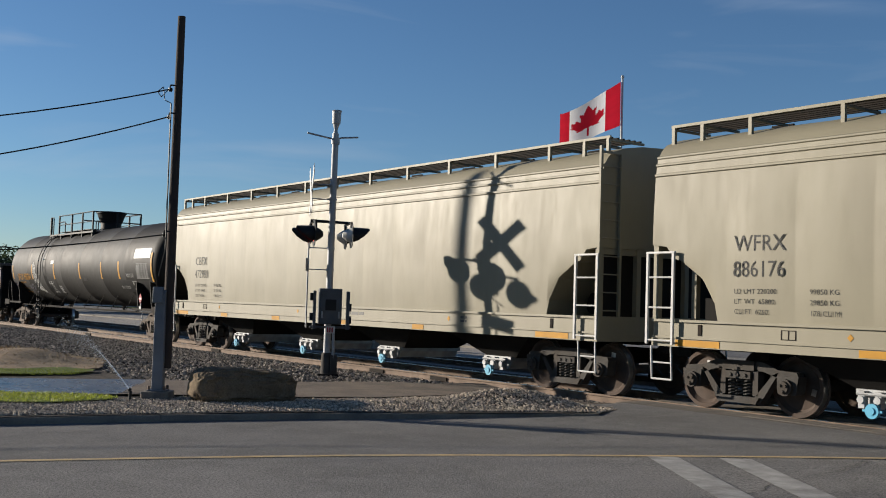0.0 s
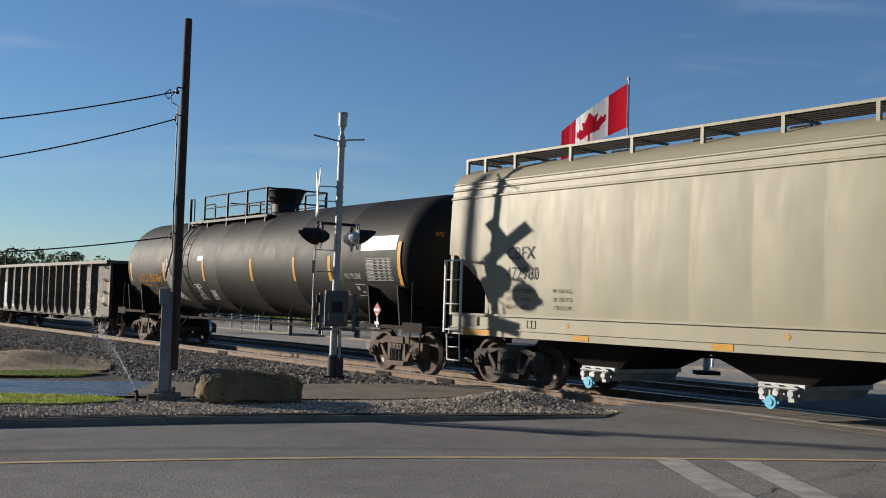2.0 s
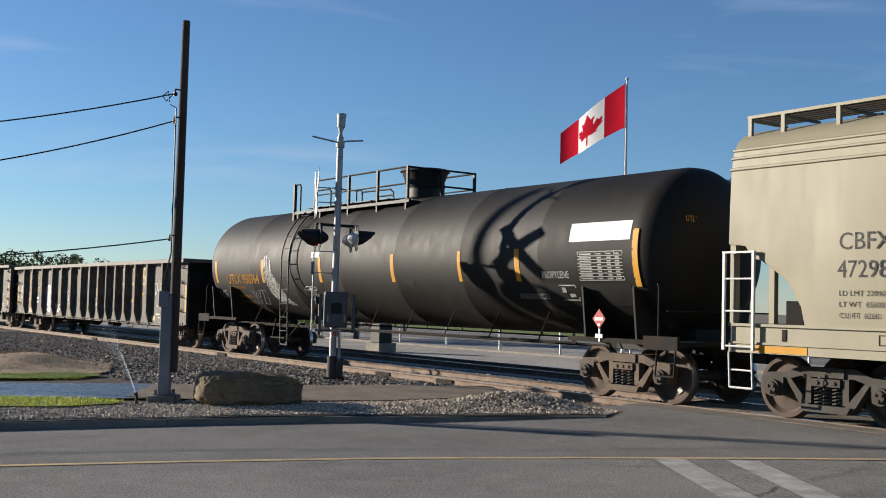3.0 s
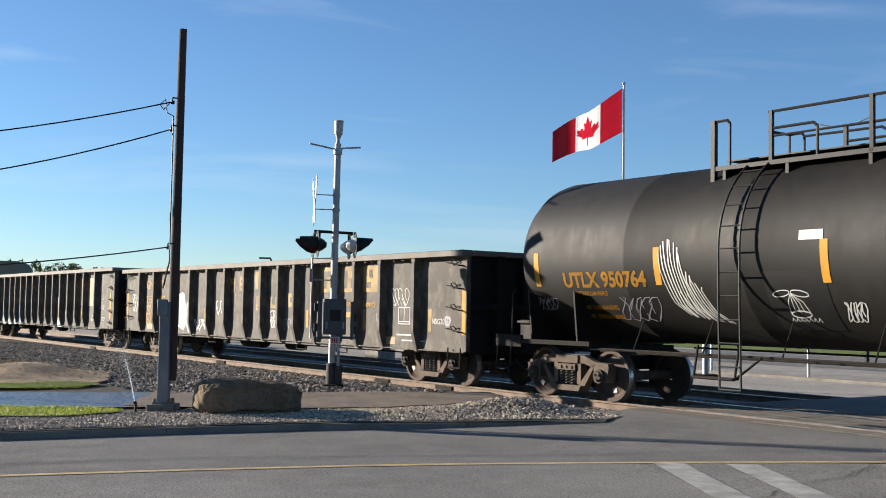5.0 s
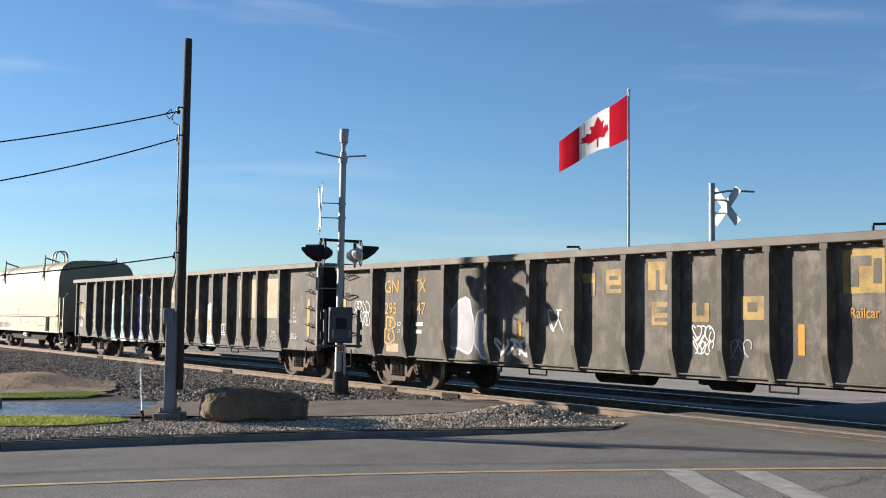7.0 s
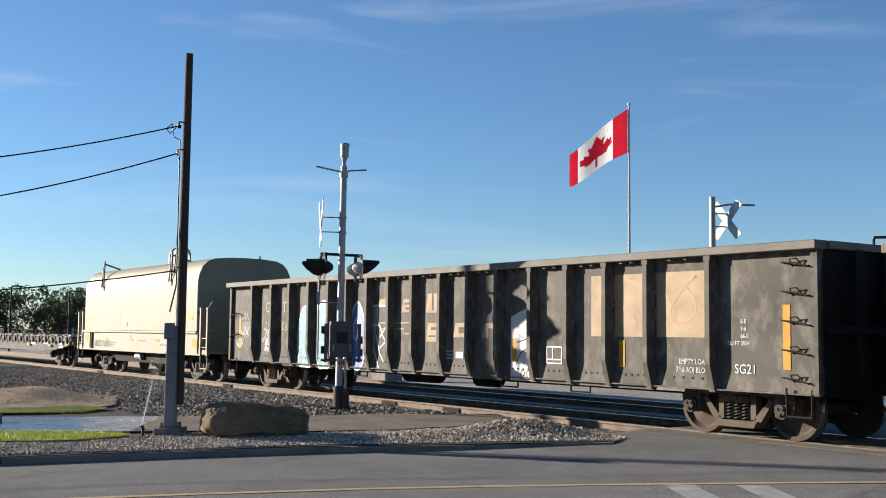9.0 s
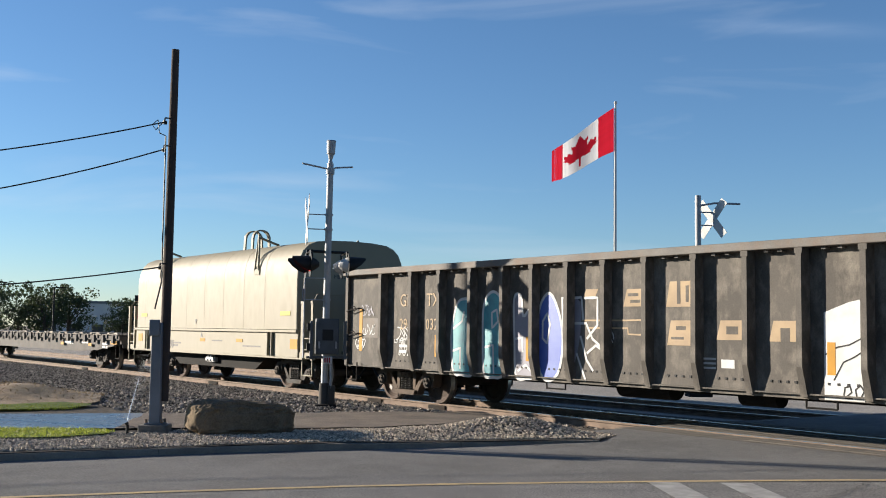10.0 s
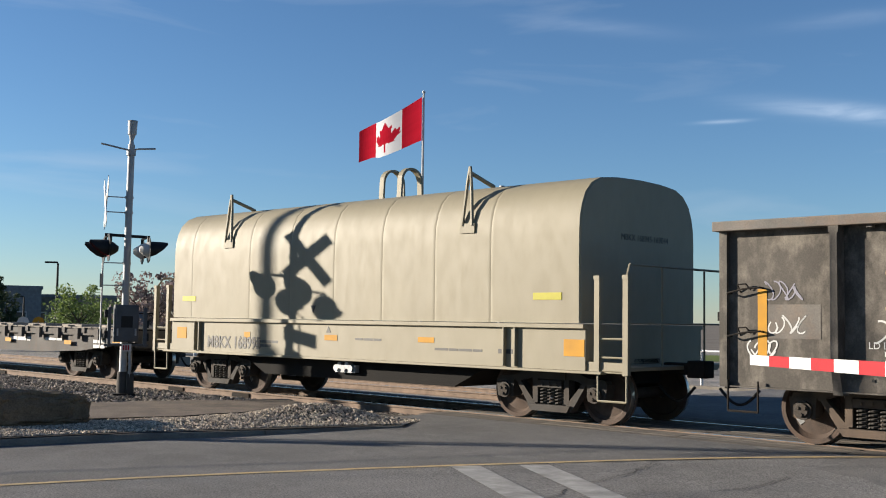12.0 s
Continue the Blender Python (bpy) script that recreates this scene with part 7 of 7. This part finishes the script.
for k, (ang, w) in enumerate(((52, 0.115), (-52, 0.115))):
    cb = Shape()
    c, d = math.cos(radians(ang)), math.sin(radians(ang))
    q = [(0.62, w), (-0.62, w), (-0.62, -w), (0.62, -w)]
    yz = [(u * c - v * d, u * d + v * c) for u, v in q]
    cx, cz, t = 0.40, 4.68, 0.012 + 0.02 * k
    pts = []
    for tt in (t, t + 0.012):
        for yy, zz in yz:
            pts.append((cx + yy * math.cos(radians(50)) - tt * math.sin(radians(50)), -yy * math.sin(radians(50)) - tt * math.cos(radians(50)), cz + zz * 0.95))
    cb.hexa(pts)
    part("crossbuck_board", cb, WHITE, sig2, "white crossbuck board")
part("top_arm", Shape().tube([(0, 0, 5.02), (0.45, 0, 5.10), (1.12, -0.05, 5.08)], 0.03, 6), ALU, sig2)
part("bracket", Shape().cyl((0, 0, 4.85), (0.4, 0, 4.85), 0.02, n=6).cyl((0, 0, 4.5), (0.4, 0, 4.5), 0.02, n=6), ALU, sig2)
part("flasher", Shape().cyl((0.4, 0, 3.0), (0.5, 0, 3.0), 0.25, n=20).cyl((-0.4, 0, 3.0), (-0.5, 0, 3.0), 0.25, n=20), BLACK, sig2)
part("lamp_arm", Shape().cyl((-0.4, 0, 3.1), (0.4, 0, 3.1), 0.03, n=8), BLACK, sig2)

# ---- lowered crossing gate at the road
gate = thing("crossing_gate", "lowered crossing gate arm with red and white bands", "crossing gate", pose(5.03, 10.34, 1.20, 0, 0, -84.7))
for i in range(17):
    part("arm_band", Shape().box(i * 0.345, i * 0.345 + 0.345, -0.015, 0.015, -0.05 - 0.002 * i, 0.05 + 0.002 * i), WHITE if i % 2 == 0 else RED, gate)
part("gate_post", Shape().box(5.7, 6.1, -0.2, 0.2, -1.3, 0.25), GREYST, gate, bevel=0.02)

# ---- flagpole and flag
FX, FY = 6.81, 42.46
fp = thing("flagpole", "tall slim white metal flagpole", "flagpole", pose(FX, FY, -0.1))
part("pole", Shape().cyl((0, 0, -0.32), (0, 0, 10.62), 0.075, 0.04, n=14), WHITE, fp)
part("finial", Shape().lathe([(0.0, 0.07), (0.05, 0.05), (0.07, 0.0), (0.05, -0.05), (0.0, -0.07)], n=12, centre=(0, 0, 10.68)), WHITE, fp)
part("halyard", Shape().cyl((-0.09, -0.02, 1.2), (-0.06, 0, 10.5), 0.006, n=4), WHITE, fp)
FH, FL, NS, SLANT = 1.72, 3.20, 40, 0.56
LEAFP = [(0, 0.80), (0.10, 0.61), (0.19, 0.66), (0.155, 0.43), (0.26, 0.54), (0.29, 0.47), (0.385, 0.49), (0.355, 0.39), (0.40, 0.365), (0.235, 0.24), (0.25, 0.19), (0.02, 0.215), (0.03, 0.0)]
LEAFP = LEAFP + [(-x, z) for x, z in LEAFP[::-1]]
flag = thing("flag", "red and white flag with a red leaf, streaming in the wind", "flag", pose(FX - 0.07, FY, 10.38))
STRIPS = []
NZ, NX = 44, 2
for i in range(NS):
    s = Shape()
    w = FL / NS
    for a in range(NX):
        for b in range(NZ):
            x0, x1 = -w * a / NX, -w * (a + 1) / NX - (0.006 if a == NX - 1 else 0)
            z0, z1 = -FH * (1 - 0.32 * i / NS) * b / NZ, -FH * (1 - 0.32 * i / NS) * (b + 1) / NZ
            u = (i + (a + 0.5) / NX) / NS
            v = 1 - (b + 0.5) / NZ
            red = u < 0.27 or u > 0.73 or inside(LEAFP, (u - 0.5) * FL / FH, v - 0.1)
            s.add([(x0, 0, z0 + x0 * SLANT), (x1, 0, z0 + x1 * SLANT), (x1, 0, z1 + x1 * SLANT), (x0, 0, z1 + x0 * SLANT)], [(0, 1, 2, 3)], 0 if red else 1)
    ob = part("flag_strip", s, [FLAGRED, FLAGWHITE], flag, smooth=0)
    STRIPS.append(ob)


def flag_rows():
    out = [[] for _ in STRIPS]
    w = FL / NS
    for k in range(81):
        t = k * 0.15
        x, y, z = 0.0, 0.0, 0.0
        for i in range(NS):
            u = i / NS
            turn = 26 + (15 + 34 * u) * math.sin(8.0 * u - 5.6 * t + 0.6) + 6 * u * math.sin(2.3 * t)
            drop = 37 + u * (8 * math.cos(1.047 * (t - 3)) + 7 * math.sin(7 * u - 5.0 * t))
            out[i].append((t, pose(x, y, z, 0, 0, turn)))
            x -= w * math.cos(radians(turn))
            y -= w * math.sin(radians(turn))
            z -= w * math.tan(radians(drop)) * math.cos(radians(turn))
    return out


# ---- sprinkler
spr = thing("sprinkler", "small black lawn sprinkler head", "sprinkler", pose(-4.50, 16.10, 0.0))
part("riser", Shape().cyl((0, 0, 0), (0.005, 0, 0.13), 0.022, n=10), BLACK, spr)
part("nozzle", Shape().cyl((0.005, 0, 0.13), (-0.02, 0, 0.16), 0.026, n=10), BLACK, spr)
jet = thing("water_jet", "thin arcing jet of sprinkler water", "water jet", pose(-4.51, 16.10, 0.15))
rng = random.Random(9)
s = Shape()
def jet_z(d):
    return 1.02 * d - 0.24 * d * d


for i in range(1500):
    d = rng.random() ** 0.8 * 1.35
    sp = 0.006 + 0.05 * d * d
    x, y, z = -d, rng.gauss(0, sp), jet_z(d) + rng.gauss(0, sp) - abs(rng.gauss(0, 0.10 * d)) * (rng.random() < 0.45)
    r = rng.uniform(0.0009, 0.0022)
    s.add([(x - r * 3, y, z - r), (x + r * 3, y + r, z + r), (x, y - r, z + r), (x, y, z - 2 * r)], [(0, 1, 2), (0, 2, 3), (1, 0, 3), (2, 1, 3)])
for i in range(10):
    d0, d1 = i * 0.07, i * 0.07 + 0.08
    s.cyl((-d0, 0, jet_z(d0)), (-d1, 0, jet_z(d1)), 0.007 - 0.0005 * i, n=5)
part("spray", s, WATER, jet, smooth=0)

# ---- distance: trees, buildings, lamps, poles
def tree(x, y, height, width, leaf, seed, label, cat="tree"):
    rng = random.Random(seed)
    t = thing("tree", label, cat, pose(x, y, -0.37), "distant trees")
    tr = Shape()
    tr.cyl((0, 0, 0), (0.05, 0, height * 0.45), height * 0.03, height * 0.018, n=7)
    tips = []
    for i in range(9):
        a, e = rng.uniform(0, 6.28), rng.uniform(0.3, 1.1)
        l = height * rng.uniform(0.25, 0.45)
        p = Vector((0.05, 0, height * rng.uniform(0.25, 0.45)))
        q = p + Vector((math.cos(a) * math.cos(e) * width * 0.45, math.sin(a) * math.cos(e) * width * 0.45, math.sin(e) * l))
        tr.cyl(p, q, height * 0.012, height * 0.004, n=5)
        tips.append(q)
    part("trunk", tr, BARK, t)
    c = Shape()
    clumps = [(rng.uniform(-0.42, 0.42) * width, rng.uniform(-0.42, 0.42) * width, height * rng.uniform(0.22, 0.88)) for _ in range(44)] + [tuple(p) for p in tips]
    for cx, cy, cz in clumps:
        k = 1.15 - abs(cz / height - 0.5)
        rr = width * rng.uniform(0.10, 0.20) * k
        for _ in range(60):
            d = Vector((rng.gauss(0, 1), rng.gauss(0, 1), rng.gauss(0, 1))).normalized() * rr * rng.uniform(0.5, 1.1)
            px, py, pz = cx + d.x, cy + d.y, cz + d.z * 0.8
            e = rng.uniform(0.05, 0.12) * height / 5
            a, b = Vector((rng.gauss(0, 1), rng.gauss(0, 1), rng.gauss(0, 1))).normalized() * e, Vector((rng.gauss(0, 1), rng.gauss(0, 1), rng.gauss(0, 1))).normalized() * e
            c.add([(px - a.x, py - a.y, pz - a.z), (px + b.x, py + b.y, pz + b.z), (px + a.x, py + a.y, pz + a.z), (px - b.x, py - b.y, pz - b.z)], [(0, 1, 2, 3)])
    part("crown", c, leaf, t, smooth=0)
    return t


def polar(az, d):
    return d * math.sin(radians(az)), d * math.cos(radians(az))


for i, (az, d, hgt, wd) in enumerate(((-23.6, 118, 6.4, 6.5), (-22.2, 116, 6.9, 6.0), (-20.9, 120, 6.2, 6.0), (-19.7, 115, 6.6, 5.2), (-18.6, 118, 6.9, 5.5), (-25.0, 118, 6.5, 6.0), (-16.1, 118, 5.0, 3.6), (-15.4, 117, 5.5, 4.4), (-14.6, 119, 5.9, 4.2), (-12.0, 110, 6.0, 2.4), (-11.4, 112, 4.6, 2.4))):
    x, y = polar(az, d)
    tree(x, y, hgt, wd, LEAF, 100 + i, "dark green roadside tree in the distance")
for az, d, hgt, wd, lf, sd, lab in ((-8.1, 60, 3.9, 3.0, LEAFL, 120, "young tree with fresh yellow-green leaves"), (-6.6, 64, 3.2, 2.6, LEAFL, 121, "young tree with fresh yellow-green leaves"), (-4.7, 58, 4.5, 3.4, BLOSSOM, 122, "bare-limbed tree in pale pink blossom"), (-3.6, 60, 3.8, 2.6, BLOSSOM, 123, "bare-limbed tree in pale pink blossom"), (-12.6, 64, 2.9, 2.2, BLOSSOM, 124, "small brownish budding tree")):
    x, y = polar(az, d)
    tree(x, y, hgt, wd, lf, sd, lab)


def building(x, y, turn, w, d, h, wall, label, rows):
    b = thing("building", label, "building", pose(x, y, -0.37, 0, 0, turn), "distant buildings")
    part("wall", Shape().box(-w / 2, w / 2, -d / 2, d / 2, 0, h), wall, b)
    part("roof", Shape().box(-w / 2 - 0.15, w / 2 + 0.15, -d / 2 - 0.15, d / 2 + 0.15, h, h + 0.35), GREYST, b)
    n = int(w / 3.2)
    for r in range(rows):
        for i in range(n):
            cx = -w / 2 + (i + 0.5) * w / n
            win = part("window", Shape().box(cx - 0.9, cx + 0.9, -d / 2 - 0.05, -d / 2 + 0.02, 0.9 + r * 3, 2.3 + r * 3), WHITE, b)
            part("pane", Shape().box(cx - 0.8, cx + 0.8, -d / 2 - 0.065, -d / 2 - 0.055, 1.0 + r * 3, 2.2 + r * 3), GLASS, win)


for az, d, w, h, wall, lab in ((-11.9, 135, 9.5, 4.8, GREYST, "low grey industrial building"), (-9.2, 140, 14, 4.0, CONCRETE, "low pale industrial building"), (-17.2, 170, 16, 5.2, WALLW, "white low building behind the trees"), (-7.0, 150, 16, 3.4, GREYST, "low grey industrial building")):
    x, y = polar(az, d)
    building(x, y, -az, w, 10, h, wall, lab, 1)


def lamp_post(az, d, h, arm, label):
    x, y = polar(az, d)
    l = thing("street_lamp", label, "street lamp", pose(x, y, -0.37, 0, 0, -az), "street lamps")
    part("pole", Shape().cyl((0, 0, 0), (0, 0, h), 0.09, 0.06, n=10), BLACK, l)
    part("lamp_head", Shape().box(min(0, arm), max(0, arm), -0.12, 0.12, h, h + 0.1), BLACK, l)


lamp_post(-9.1, 70, 5.05, -0.75, "dark steel car-park lamp")
lamp_post(-10.6, 85, 3.2, -0.3, "short dark steel lamp")
lamp_post(6.6, 60, 5.9, -0.7, "dark steel car-park lamp")
lamp_post(-2.2, 75, 5.3, 0.9, "dark steel car-park lamp")
lamp_post(20.95, 50, 6.15, 1.2, "dark steel lamp with an aerial")
lamp_post(-22.0, 95, 5.3, 0.9, "dark steel lamp before the trees")
lamp_post(-19.3, 95, 5.0, 0.9, "dark steel lamp before the trees")
for az, d, lift, lab, colr in ((-10.6, 66, 0, "pale round road sign on a post", WHITE), (-9.9, 66, 0, "amber road sign on a post", YELLOW), (-15.2, 66, 1.15, "red round sign on a tall post", RED)):
    x, y = polar(az, d)
    rs = thing("road_sign", lab, "road sign", pose(x, y, -0.37))
    part("post", Shape().cyl((0, 0, 0), (0, 0, 1.6 + lift * 1.9), 0.03, n=6), ALU, rs)
    part("plate", Shape().cyl((0, 0, 1.5 + lift), (0, -0.02, 1.5 + lift), 0.34, n=8), colr, rs)
    if lift:
        part("signal_box", Shape().box(-0.3, 0.3, -0.1, 0.1, 3.3, 3.75), BLACK, rs)

# pipe fence and yard gear beyond the track
fence = thing("pipe_fence", "low pale pipe fence at the yard's edge", "fence")
for i in range(16):
    p = on_track(-66 + i * 4.0, -15.5)
    part("post", Shape().cyl((p.x, p.y, -0.40), (p.x, p.y, 0.75), 0.05, n=8), GALV, fence)
a, b = on_track(-66, -15.5), on_track(-6, -15.5)
part("rail", Shape().cyl((a.x, a.y, 0.72), (b.x, b.y, 0.72), 0.045, n=8), GALV, fence)
low = one("concrete_edging", Shape().hexa([tuple(on_track(q, o, z)) for z in (-0.38, -0.27) for q, o in ((-150, -14.2), (-13.2, -14.2), (-13.2, -14.5), (-150, -14.5))]), CONCRETE, "low pale concrete edging beside the yard", "kerb", kind="structure")
cab = thing("relay_cabinet", "dark relay cabinet beside the track", "cabinet", pose(*on_track(-37.5, -9.0), 0, 0, -BEAR))
part("body", Shape().box(-0.35, 0.35, -0.3, 0.3, 0.0, 0.75), BLACK, cab, bevel=0.02)
part("plinth", Shape().box(-0.5, 0.5, -0.4, 0.4, -0.42, 0.0), CONCRETE, cab)

# ---- motion of what moves
def motions():
    steps = [i * 0.5 for i in range(25)]
    for car, s0 in CARS:
        walk(car, [(t, car_pose(s0 + SPEED * t)) for t in steps])
    rate = math.degrees(SPEED / WHEEL_R)
    for w in SPINNING:
        x = w.matrix_basis.translation.x
        first = random.uniform(0, 360)
        walk(w, [(i / 15, pose(x, 0, WHEEL_R, 0, first + rate * i / 15, 0)) for i in range(181)])
    for ob, rows in zip(STRIPS, flag_rows()):
        walk(ob, rows)
    sweep = ((0.0, 24), (1.0, 35), (2.0, 43), (3.0, 52), (5.0, 61), (6.0, 65), (6.6, 68), (8.5, 83), (9.5, 86), (10.5, 88), (12.0, 90))
    walk(jet, [(t, pose(-4.51, 16.10, 0.15, 0, 0, -a)) for t, a in sweep])


motions()
